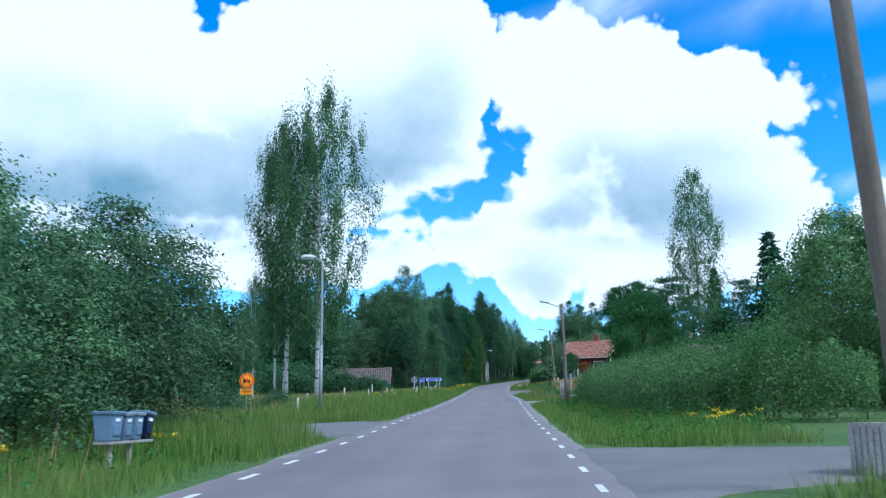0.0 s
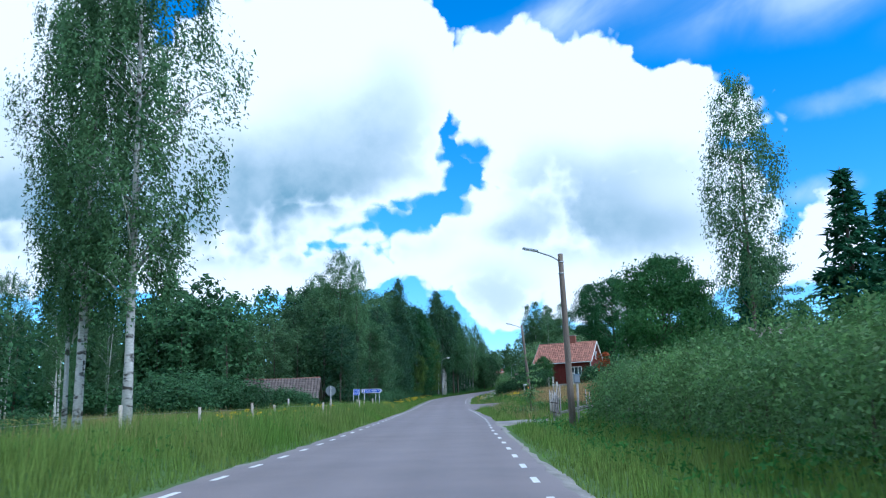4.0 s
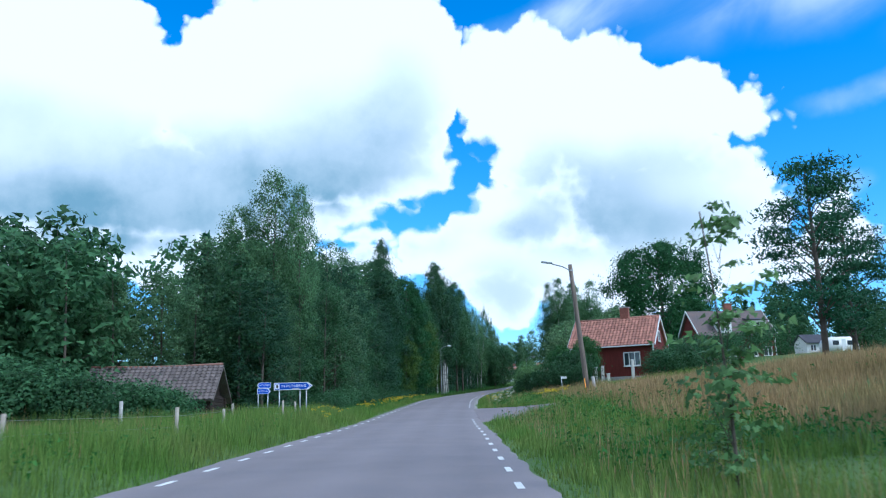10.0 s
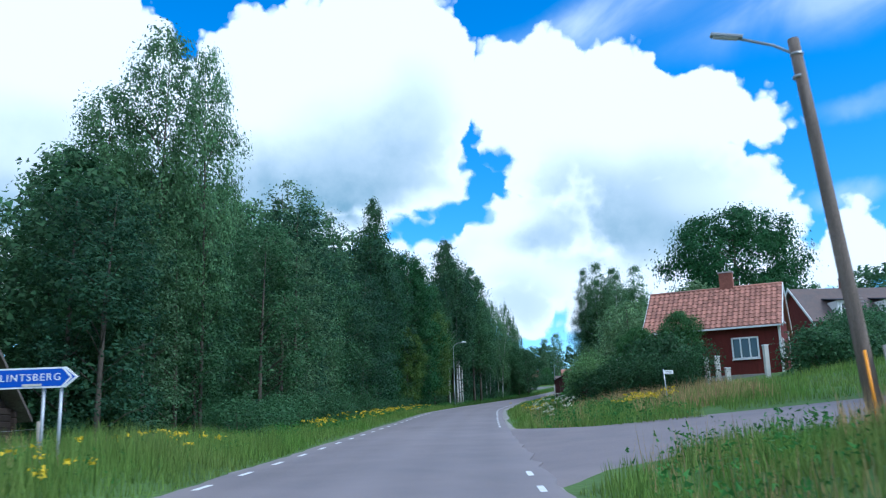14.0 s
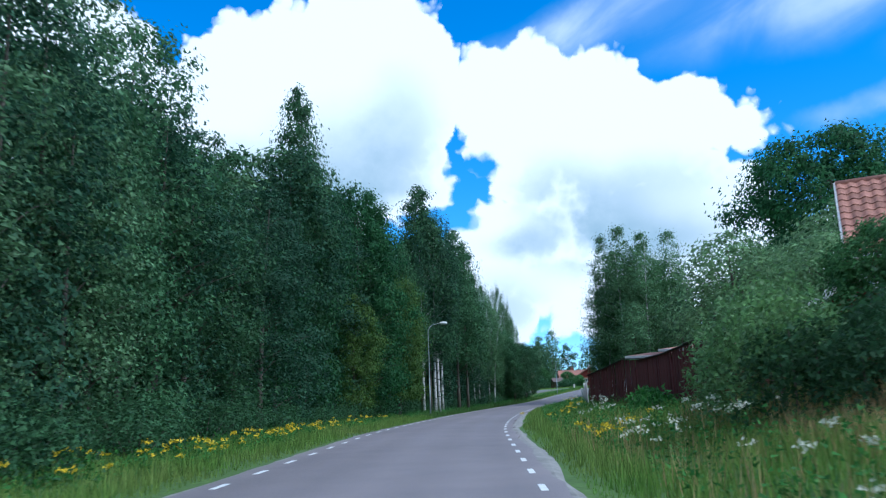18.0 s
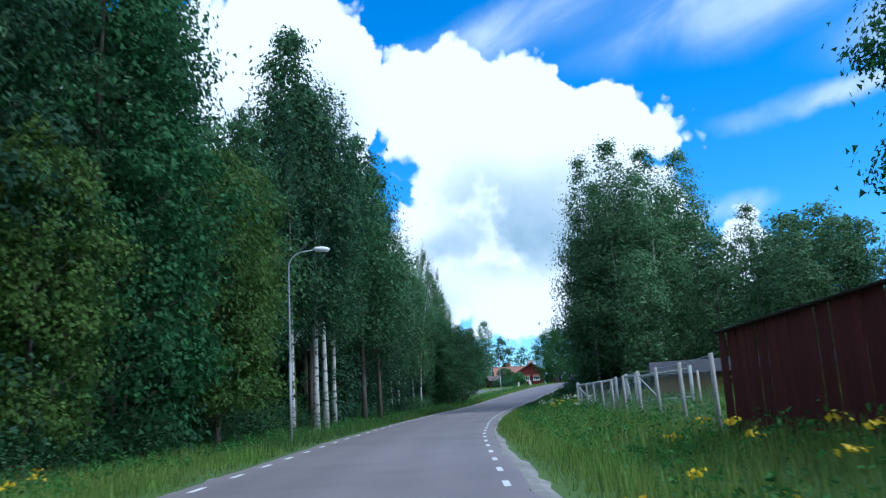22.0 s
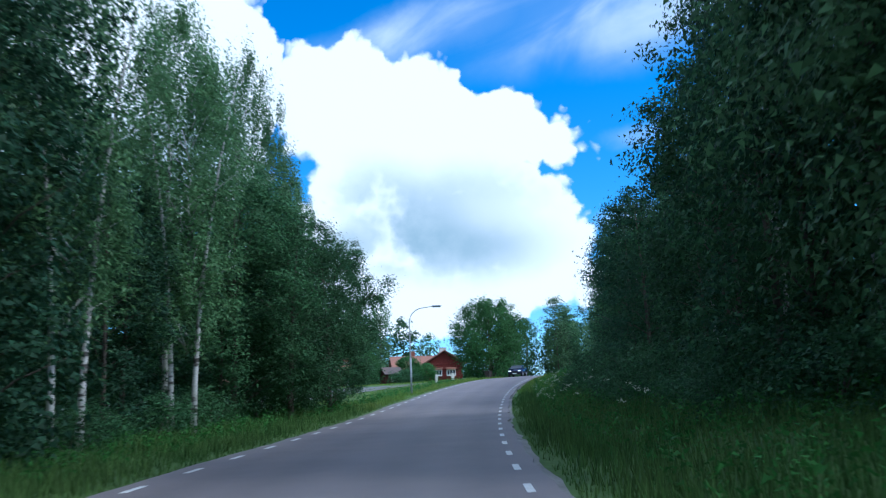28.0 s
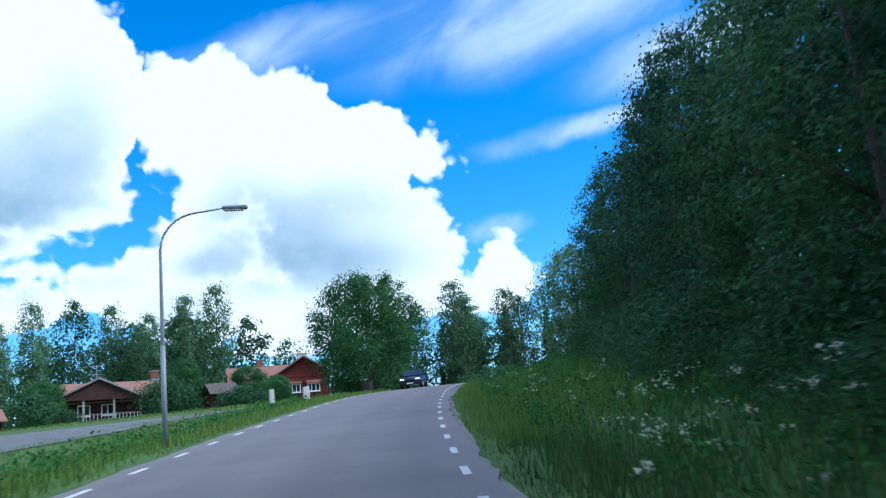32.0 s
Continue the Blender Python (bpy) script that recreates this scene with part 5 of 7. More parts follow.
def mailbox(x, tilt, label, w=0.42, h=0.5, paint="mailbox", lid_paint="mailbox_lid"):
    m = rack.matrix_basis @ pose(x, 0, 0.585, 0, tilt)
    root = new("mailbox")
    root.matrix_basis = m
    tagged(root, label, "mailbox", "post boxes on the stand")
    bm = bmesh.new()
    lo = [bm.verts.new((sx * w * 0.42, sy * 0.16, 0)) for sx, sy in ((-1, -1), (1, -1), (1, 1), (-1, 1))]
    hi = [bm.verts.new((sx * w * 0.5, sy * 0.2, h)) for sx, sy in ((-1, -1), (1, -1), (1, 1), (-1, 1))]
    bm.faces.new(lo[::-1])
    bm.faces.new(hi)
    for k in range(4):
        bm.faces.new((lo[k], lo[(k + 1) % 4], hi[(k + 1) % 4], hi[k]))
    bmesh.ops.bevel(bm, geom=list(bm.edges), offset=0.02, segments=2, affect="EDGES")
    part("body", bm, M[paint], root)
    bm = bmesh.new()
    made = add_box(bm, -w * 0.54, -0.24, h - 0.02, w * 0.54, 0.22, h + 0.06, bevel=0.025)
    part("lid", bm, M[lid_paint], root, "sloping lid")
    box("label_plate", -0.09, -0.205, h * 0.72, 0.09, -0.195, h * 0.84, M["sign_white"], root, "pale name plate", bevel=0)
    box("flap", -w * 0.3, -0.2, h * 0.2, w * 0.3, -0.172, h * 0.62, M[paint], root, bevel=0.008)


mailbox(-0.5, 0, "wide blue grey plastic post box with a dark lid", 0.52, 0.52, "mailbox", "mailbox")
mailbox(0.03, -2, "grey blue plastic post box with a pale lid")
mailbox(0.5, 2, "pale grey blue post box with a pale lid", 0.4, 0.5)
mailbox(1.0, 6, "dark blue post box leaning at the end of the row", 0.4, 0.52, "car_paint", "mailbox")

# orange diversion sign
sx_, sy_ = -9.2, 41.0
sign = thing("warning_sign", sx_, sy_, on_land(sx_, sy_) + 0.22, 8, "orange round no lorry sign above an amber text panel", "road sign")
tube("post", [(0, 0.05, -0.4), (0, 0.05, 2.45)], 0.03, M["steel"], sign)
disc("backplate", 0.42, 0.012, M["sign_yellow"], sign, pose(0, 0, 1.95))
disc("ring", 0.40, 0.008, M["sign_orange"], sign, pose(0, -0.011, 1.95))
disc("face", 0.315, 0.008, M["sign_yellow"], sign, pose(0, -0.0165, 1.95))
bm = bmesh.new()
add_box(bm, -0.20, -0.034, 1.86, 0.05, -0.022, 2.04)
add_box(bm, 0.06, -0.034, 1.86, 0.20, -0.022, 1.98)
part("lorry_pictogram", bm, M["black"], sign)
for wx in (-0.13, 0.13):
    disc("wheel_dot", 0.035, 0.012, M["black"], sign, pose(wx, -0.028, 1.845), 14)
bm = bmesh.new()
add_box(bm, -0.36, -0.05, -0.03, 0.36, -0.038, 0.03, m=pose(0, 0, 1.95, 0, 45, 0))
part("slash", bm, M["sign_orange"], sign)
plate = box("panel", -0.36, -0.02, 1.17, 0.36, 0.0, 1.5, M["sign_yellow"], sign, "amber text panel")
for k, (a, b) in enumerate(((-0.22, 0.2), (-0.26, 0.26), (-0.2, 0.18))):
    box("text_bar", a, -0.026, 1.42 - k * 0.085, b, -0.021, 1.45 - k * 0.085, M["black"], plate, bevel=0)

# round sign seen from its back
sign.matrix_basis = sign.matrix_basis @ Matrix.Scale(0.82, 4)
sg = thing("round_sign", -3.0, 88.3, on_land(-3.0, 88.3) - 0.4, 4, "round traffic sign seen from its grey back on a steel post", "road sign")
tube("post", [(0, -0.04, -0.4), (0, -0.04, 2.3)], 0.03, M["steel"], sg)
disc("plate", 0.34, 0.012, M["sign_grey"], sg, pose(0, 0, 1.95))
for zz in (1.8, 2.1):
    box("clamp", -0.1, -0.085, zz - 0.02, 0.1, -0.008, zz + 0.02, M["steel"], sg)

# blue direction signs
gz = on_land(-1.4, 121.5) - 0.38
ds = thing("direction_sign", -2.52, 121.6, gz - 0.03, -5, "blue white edged direction sign reading Plintsberg on steel posts", "road sign")
bm = bmesh.new()
outline = [(0, 1.95), (1.82, 1.95), (2.06, 2.16), (1.82, 2.37), (0, 2.37)]
f = [bm.verts.new((x, -0.012, z)) for x, z in outline]
b = [bm.verts.new((x, 0.012, z)) for x, z in outline]
bm.faces.new(f)
bm.faces.new(b[::-1])
for i in range(5):
    bm.faces.new((f[i], b[i], b[(i + 1) % 5], f[(i + 1) % 5]))
part("plate", bm, M["sign_white"], ds, "white edged plate")
bm = bmesh.new()
f = [bm.verts.new((x, -0.015, z)) for x, z in ((0.035, 1.985), (1.80, 1.985), (2.0, 2.16), (1.80, 2.335), (0.035, 2.335))]
bm.faces.new(f)
part("blue_field", bm, M["sign_blue"], ds)
box("square", 0.06, -0.022, 2.03, 0.30, -0.016, 2.29, M["sign_white"], ds, "white symbol square", bevel=0)
box("symbol", 0.13, -0.026, 2.07, 0.22, -0.022, 2.25, M["black"], ds, "dark symbol", bevel=0)
words("PLINTSBERG", 0.205, M["sign_white"], ds, pose(0.40, -0.019, 2.165), spacing=1.22)
bm = bmesh.new()
for sgn in (1, -1):
    add_box(bm, -0.02, -0.021, 0, 0.02, -0.016, 0.25, m=pose(1.93, 0, 2.16, 0, 0, 0) @ Matrix.Rotation(radians(-42 * sgn), 4, "Y") @ Matrix.Diagonal((1, 1, sgn, 1)))
part("chevron", bm, M["sign_white"], ds)
box("sticker", 0.98, -0.028, 1.99, 1.36, -0.022, 2.04, M["plaster"], ds, "pale sticker strip", bevel=0)
for px in (0.28, 1.38, 1.72):
    tube("post", [(px, 0.05, -0.5), (px, 0.05, 2.35)], 0.032, M["steel"], ds)
ds.matrix_basis = ds.matrix_basis @ Matrix.Diagonal((1.08, 1, 1, 1))
d2 = thing("direction_sign", -3.42, 121.2, gz - 0.05, 14, "two stacked blue direction plates on steel posts", "road sign")
for k, (text, arrow) in enumerate((("2 TÄLLBERG", -1), ("RÄTTVIK 11", 1))):
    z0 = 2.1 - k * 0.33
    point = -1 if arrow < 0 else 1
    for part_name, inset, y0, y1, paint in (("plate", 0.0, -0.012, 0.012, "sign_white"), ("blue_field", 0.02, -0.016, -0.0125, "sign_blue")):
        lo, hi, mid = z0 + inset, z0 + 0.31 - inset, z0 + 0.155
        shape = [(0.02 + inset, lo), (0.66, lo), (0.78 - inset * 1.4, mid), (0.66, hi), (0.02 + inset, hi)]
        if point < 0:
            shape = [(0.80 - px, pz) for px, pz in reversed(shape)]
        bm = bmesh.new()
        front, behind = [bm.verts.new((px, y0, pz)) for px, pz in shape], [bm.verts.new((px, y1, pz)) for px, pz in shape]
        bm.faces.new(front)
        bm.faces.new(behind[::-1])
        for q in range(5):
            bm.faces.new((front[q], behind[q], behind[(q + 1) % 5], front[(q + 1) % 5]))
        part(part_name, bm, M[paint], d2, "white edged plate" if inset == 0 else "")
    words(text, 0.105, M["sign_white"], d2, pose(0.15 if arrow < 0 else 0.06, -0.019, z0 + 0.155))
    bm = bmesh.new()
    tip = 0.045 if arrow < 0 else 0.70
    for sgn in (1, -1):
        add_box(bm, -0.012, -0.021, 0, 0.012, -0.017, 0.15, m=pose(tip, 0, z0 + 0.155) @ Matrix.Rotation(radians(30 * sgn * (1 if arrow < 0 else -1)), 4, "Y") @ Matrix.Diagonal((1, 1, sgn, 1)))
    part("chevron", bm, M["sign_white"], d2)
for px in (0.08, 0.62):
    tube("post", [(px, 0.05, -0.5), (px, 0.05, 2.38)], 0.03, M["steel"], d2)


# street lamps
def curved_lamp(x, y, height, reach, turn, label, radius=0.075, head="long"):
    root = thing("street_lamp", x, y, on_land(x, y), turn, label, "street lamp", "street lamps")
    bend = min(1.1, reach * 0.6)
    pts = [(0, 0, -0.3), (0, 0, height * 0.5), (0, 0, height - bend)]
    for k in range(1, 7):
        a = k / 6 * math.pi / 2 * 0.9
        pts.append((bend * (1 - math.cos(a)), 0, height - bend + bend * math.sin(a)))
    pts.append((reach, 0, height + 0.12))
    radii = [radius, radius * 0.95] + [radius * 0.7] + [radius * 0.55] * 6 + [radius * 0.42]
    tube("pole", pts, radii, M["lamp_grey"], root, "grey steel pole with a curved arm")
    tube("sleeve", [(0, 0, -0.2), (0, 0, height * 0.42)], radius * 1.25, M["lamp_grey"], root)
    bm = bmesh.new()
    if head == "long":
        add_box(bm, reach - 0.12, -0.11, height + 0.05, reach + 0.62, 0.11, height + 0.17, m=None, bevel=0.05)
    else:
        bmesh.ops.create_uvsphere(bm, u_segments=16, v_segments=10, radius=0.3, matrix=Matrix.Translation((reach + 0.2, 0, height + 0.12)) @ Matrix.Diagonal((1.25, 0.62, 0.42, 1)))
    lamp_head = part("lamp_head", bm, M["lamp_white"] if head != "long" else M["lamp_grey"], root, "pale lamp head" if head != "long" else "flat lamp head", smooth=head != "long")
    box("lens", reach - 0.05, -0.08, height + 0.02, reach + 0.5, 0.08, height + 0.048, M["lamp_white"], lamp_head, bevel=0)
    return root


curved_lamp(-6.15, 43.8, 7.6, 0.55, 178, "grey curved street lamp with a pale lantern at the field edge", head="round")
curved_lamp(10.2, 218.0, 8.25, 1.25, 10, "slim grey street lamp with a pale lantern before the wood", radius=0.052, head="round")
curved_lamp(36.3, 307.8, 6.6, 1.9, -12, "tall curved grey street lamp at the gravel yard", radius=0.062)
ex, ey, _ = spot(374, -5.2)
curved_lamp(ex, ey, 5.6, 0.9, -40, "far street lamp by the bend", radius=0.06)


def pole_lamp(x, y, top, lean_x, lean_y, arm_x, arm_y, label, lamp=True, radius=0.13):
    z = on_land(x, y)
    root = thing("utility_pole", x, y, z, 0, label, "utility pole", "wooden poles")
    h = top - z
    pts = [(lean_x * q, lean_y * q, -0.4 if q == 0 else h * q) for q in (0, 0.25, 0.5, 0.75, 1)]
    tube("pole", pts, [radius * 1.15, radius * 1.05, radius * 0.97, radius * 0.9, radius * 0.82], M["pole_wood"], root, "weathered brown wooden pole", sides=12)
    if lamp:
        tx, ty = lean_x, lean_y
        tube("arm", [(tx * 0.92, ty * 0.92, h - 0.9), (tx + arm_x * 0.04, ty + arm_y * 0.04, h - 0.3), (tx + arm_x * 0.25, ty + arm_y * 0.25, h - 0.1), (tx + arm_x * 0.75, ty + arm_y * 0.75, h + 0.16)], 0.032, M["lamp_grey"], root, "bent steel arm")
        d = Vector((arm_x, arm_y, 0.28)).normalized()
        m = Matrix.Translation((tx + arm_x * 0.62, ty + arm_y * 0.62, h + 0.13)) @ d.to_track_quat("X", "Z").to_matrix().to_4x4()
        bm = bmesh.new()
        add_box(bm, 0, -0.085, -0.03, 0.66, 0.085, 0.05, m=m, bevel=0.02)
        head_part = part("lamp_head", bm, M["lamp_grey"], root, "flat grey lamp head")
        bm = bmesh.new()
        add_box(bm, 0.1, -0.06, -0.05, 0.6, 0.06, -0.032, m=m)
        part("lens", bm, M["lamp_white"], head_part)
        for zz in (h - 0.35, h - 0.85):
            tube("strap", [(tx * 0.95, ty * 0.95, zz - 0.03), (tx * 0.95, ty * 0.95, zz + 0.03)], radius * 0.95, M["steel"], root)
    return root


pole_lamp(8.9, 64.2, 9.3, -0.15, 0.0, -1.55, -0.1, "brown wooden pole with a bent lamp arm beside the hedge")
pole_lamp(15.2, 119.8, 12.6, -0.6, 0.3, -1.6, 0.25, "leaning wooden pole with a long lamp arm beside the side road", radius=0.14)
pole_lamp(5.95, 11.3, 10.6, -0.55, 0.0, 0, 0, "thick weathered wooden pole beside the driveway", lamp=False, radius=0.15)
prop = thing("pole_stay", 15.55, 119.6, on_land(15.5, 119.6), 0, "timber stub and yellow guard strapped beside the leaning pole", "stay")
tube("stub", [(0.05, 0, -0.3), (-0.12, 0, 1.6)], 0.09, M["grey_wood"], prop)
tube("guard", [(-0.5, -0.1, -0.2), (-0.62, -0.1, 1.5)], 0.03, M["sign_yellow"], prop, "yellow cable guard")
cap_thing = thing("small_plate", 5.75, 11.12, on_land(5.95, 11.3) + 2.05, 0, "small pale plate fixed to the wooden pole", "plate")
box("plate", -0.05, -0.02, -0.06, 0.05, 0.015, 0.06, M["sign_white"], cap_thing, bevel=0)

meter = thing("meter_box", 9.42, 65.6, on_land(9.42, 65.6) - 0.15, 10, "small blue grey meter box on a post beside the pole", "meter box")
tube("post", [(0, 0, -0.3), (0.02, 0, 2.05)], 0.05, M["grey_wood"], meter)
box("body", -0.12, -0.09, 2.0, 0.12, 0.09, 2.34, M["mailbox_lid"], meter, bevel=0.02)
box("lid", -0.14, -0.11, 2.34, 0.14, 0.11, 2.38, M["mailbox"], meter, bevel=0.01)

# slatted wooden bin by the driveway
crate = thing("slatted_bin", 6.75, 13.6, on_land(6.75, 13.6), 20, "grey slatted wooden bin with a planted top beside the driveway", "bin")
for face_turn in (0, 90, 180, 270):
    for k in range(6):
        bm = bmesh.new()
        add_box(bm, -0.36 + k * 0.125, -0.39, -0.15, -0.26 + k * 0.125, -0.36, 0.8, m=pose(0, 0, 0, 0, 0, face_turn))
        part("slat", bm, M["grey_wood"], crate)
for zz in (0.1, 0.68):
    bm = bmesh.new()
    for face_turn in (0, 90, 180, 270):
        add_box(bm, -0.36, -0.36, zz, 0.36, -0.33, zz + 0.08, m=pose(0, 0, 0, 0, 0, face_turn))
    part("batten", bm, M["grey_wood"], crate)
box("lid", -0.34, -0.34, 0.7, 0.34, 0.34, 0.76, M["earth"], crate, "dark earth fill")


# wattle rail fence
def wattle(a, b, label, height=1.35, pairs=5, reach=3.0, gap=0.42, thick=0.042):
    """Slanting rails lashed between pairs of tall stakes, from a to b."""
    a, b = np.array(a), np.array(b)
    d = np.linalg.norm(b - a)
    turn = math.degrees(math.atan2(b[1] - a[1], b[0] - a[0]))
    root = thing("wattle_fence", a[0], a[1], on_land(*a), turn, label, "fence", "wattle fences")
    rise = on_land(*b) - on_land(*a)
    for k in range(pairs):
        x = d * k / (pairs - 1)
        for side in (-1, 1):
            h = height + random.uniform(0.1, 0.65)
            tube("stake", [(x + random.uniform(-0.05, 0.05), side * 0.09, rise * x / d - 0.3), (x + random.uniform(-0.12, 0.12), side * 0.11, rise * x / d + h)], [0.035, 0.022], M["grey_wood"], root, sides=6)
        for z in (0.35, 0.85):
            tube("lashing", [(x, -0.13, rise * x / d + z), (x, 0.13, rise * x / d + z + 0.02)], 0.03, M["bark"], root, sides=5)
    count = int(d / gap)
    for k in range(count):
        x0 = -0.4 + k * gap
        ln = reach * random.uniform(0.85, 1.15)
        x1 = min(x0 + ln, d + 0.45)
        z0, z1 = random.uniform(0.0, 0.15), height * random.uniform(0.75, 1.0) * (x1 - x0) / ln
        tube("rail", [(x0, random.uniform(-0.06, 0.06), rise * x0 / d + z0), (x1, random.uniform(-0.06, 0.06), rise * x1 / d + z1 + z0)], [thick, thick * 0.66], M["grey_wood"], root, sides=6)
    return root


wattle((10.4, 78.2), (9.75, 72.3), "grey weathered wattle rail fence along the verge", 1.15, 5, 2.0, 0.22, 0.028)
wattle((10.4, 78.4), (19.5, 81.5), "grey weathered wattle rail fence crossing the meadow", 0.95, 5, 6.0, 0.8, 0.036)
wattle((11.9, 71.6), (14.6, 70.2), "grey weathered wattle gate fence beside the drive", 1.2, 3, 5.0, 0.4, 0.036)


# field fence posts
def fence_post(x, y, h, label, mat="post_wood", lean=0.0, r=0.055):
    root = thing("fence_post", x, y, on_land(x, y), random.uniform(0, 360), label, "fence post", "field fence posts")
    tube("post", [(0, 0, -0.4), (lean * h, 0, h)], [r * 1.05, r], M[mat], root, sides=8)
    tube("staple_wire", [(-r * 1.1, 0, h * 0.8), (r * 1.1, 0, h * 0.8)], 0.008, M["wire"], root, sides=4)
    return root


line_posts = []
for k, s in enumerate((41, 47.5, 53, 58.5, 64, 70, 76.5, 83, 89.6, 97, 103, 109, 115.5, 122)):
    px, py, _ = spot(s, -6.6 - 0.8 * math.sin(s * 0.3) - (1.6 if s < 60 else 0) - (1.2 if s > 118 else 0))
    fence_post(px, py, 0.82 + 0.25 * ((k * 7) % 5) / 5, "pale weathered wooden fence post in tall grass", lean=random.uniform(-0.08, 0.08))
    line_posts.append((px, py, on_land(px, py)))
field_wire = thing("fence_wire", *line_posts[0], 0, "thin wires strung between the field fence posts", "wire")
for zz in (0.4, 0.72):
    tube("strand", [(p[0] - line_posts[0][0], p[1] - line_posts[0][1], p[2] - line_posts[0][2] + zz) for p in line_posts], 0.0028, M["wire"], field_wire, sides=4)
for px, py, hh in ((-9.6, 117.0, 1.6), (-5.2, 113.8, 0.8), (-5.9, 118.5, 0.7)):
    fence_post(px, py, hh, "thick grey gate post beside the barn", "grey_wood", r=0.09)

# small white street sign and the cottage's gate posts
ws = thing("street_sign", 17.9, 144.4, on_land(17.9, 144.4), 6, "small white street name plate on a thin leaning post", "road sign")
tube("post", [(0.1, 0, -0.3), (-0.06, 0, 1.75)], 0.028, M["steel"], ws)
box("plate", -0.05, -0.02, 1.5, 0.42, 0.0, 1.68, M["sign_white"], ws, "white name plate")
for k in range(2):
    box("text_bar", 0.02, -0.026, 1.61 - k * 0.07, 0.36, -0.021, 1.635 - k * 0.07, M["sign_grey"], ws, bevel=0)
for px, py, hh in ((22.6, 152.8, 1.75), (23.25, 152.9, 1.75), (23.7, 152.6, 1.0), (26.2, 153.2, 1.9)):
    gp = thing("gate_post", px, py, on_land(px, py), random.uniform(-8, 8), "white painted square gate post with peeling paint", "gate post", "garden gate posts")
    box("post", -0.13, -0.13, -0.3, 0.13, 0.13, hh, M["plaster"], gp, bevel=0.02)
    box("cap", -0.16, -0.16, hh, 0.16, 0.16, hh + 0.06, M["white_paint"], gp, bevel=0.01)

# wire mesh fence with steel posts
mesh_line = [(20.6 + 0.183 * k * 3.55, 199.6 + 3.5 * k) for k in range(10)]
wire_fence = thing("wire_mesh_fence", 20.6, 199.6, on_land(20.6, 199.6), 0, "wire mesh fence on pale concrete posts above the verge", "fence")
ox, oy, oz = 20.6, 199.6, on_land(20.6, 199.6)


def top_of(y):
    return np.interp(y, [195, 203.3, 210.3, 222.8, 231], [9.9, 10.12, 10.42, 10.78, 11.3])


for px, py in mesh_line:
    z0, z1 = on_land(px, py) - 0.3, top_of(py)
    tube("post", [(px - ox, py - oy, z0 - oz), (px - ox - 0.04, py - oy, z1 - oz)], 0.055, M["concrete"], wire_fence, "pale concrete post")
for (ax, ay), (cx, cy) in zip(mesh_line[:-1], mesh_line[1:]):
    verts, faces = [], []
    d = Vector((cx - ax, cy - ay, 0))
    z0a, z0b = on_land(ax, ay), on_land(cx, cy)
    z1a, z1b = top_of(ay) - 0.05, top_of(cy) - 0.05
    steps = 24
    for k in range(-8, steps):
        for up in (0, 1):
            u0, u1 = k / steps, (k + 8) / steps
            v0, v1 = (0, 1) if up else (1, 0)
            if u0 < 0:
                v0 += (v1 - v0) * (-u0) / (u1 - u0)
                u0 = 0
            if u1 > 1:
                v1 = v0 + (v1 - v0) * (1 - u0) / (u1 - u0)
                u1 = 1
            def at_uv(u, v):
                lo, hi = z0a + (z0b - z0a) * u, z1a + (z1b - z1a) * u
                return Vector((ax + d.x * u - ox, ay + d.y * u - oy, lo + (hi - lo) * v - oz))
            a3, b3 = at_uv(u0, v0), at_uv(u1, v1)
            vv, ff = tube_rings([a3, b3], [0.002, 0.002], 3)
            faces += [tuple(i + len(verts) for i in q) for q in ff]
            verts += vv
    mesh_object("mesh_panel", verts, faces, M["wire"], wire_fence)
    tube("top_wire", [(ax - ox, ay - oy, z1a - oz), (cx - ox, cy - oy, z1b - oz)], 0.012, M["wire"], wire_fence, sides=4)


def frame_gate(a, b, h, label, brace=2):
    turn = math.degrees(math.atan2(b[1] - a[1], b[0] - a[0]))
    w = math.hypot(b[0] - a[0], b[1] - a[1])
    g = thing("field_gate", a[0], a[1], on_land(*a), turn, label, "gate", "pale field gates")
    rise = on_land(*b) - on_land(*a)
    for x in (0, w):
        tube("gate_post", [(x, 0, rise * x / w - 0.3), (x, 0, rise * x / w + h + 0.12)], 0.085, M["gate_paint"], g)
    tube("top_bar", [(0, 0, h - 0.05), (w, 0, rise + h - 0.02)], 0.05, M["gate_paint"], g)
    tube("low_bar", [(0, 0, 0.25), (w, 0, rise + 0.25)], 0.04, M["gate_paint"], g)
    tube("brace", [(0.05, 0, h - 0.1), (w * 0.4, 0, rise * 0.4 + 0.28)], 0.038, M["gate_paint"], g)
    if brace > 1:
        tube("brace", [(w - 0.05, 0, rise + h - 0.1), (w * 0.6, 0, rise * 0.6 + 0.28)], 0.038, M["gate_paint"], g)
    return g


frame_gate((26.3, 231.2), (27.4, 227.4), 1.5, "pale timber gate with crossed braces at the fence end")
frame_gate((28.2, 228.0), (27.2, 223.6), 1.55, "broad pale timber gate frame with one brace", 1)
frame_gate((27.0, 222.6), (27.6, 217.6), 1.5, "second pale timber gate panel inside the mesh fence", 1)
for px, py in ((26.6, 214.5), (29.5, 212.0), (33.5, 213.5)):
    fence_post(px, py, 1.4, "pale inner paddock post", r=0.05)

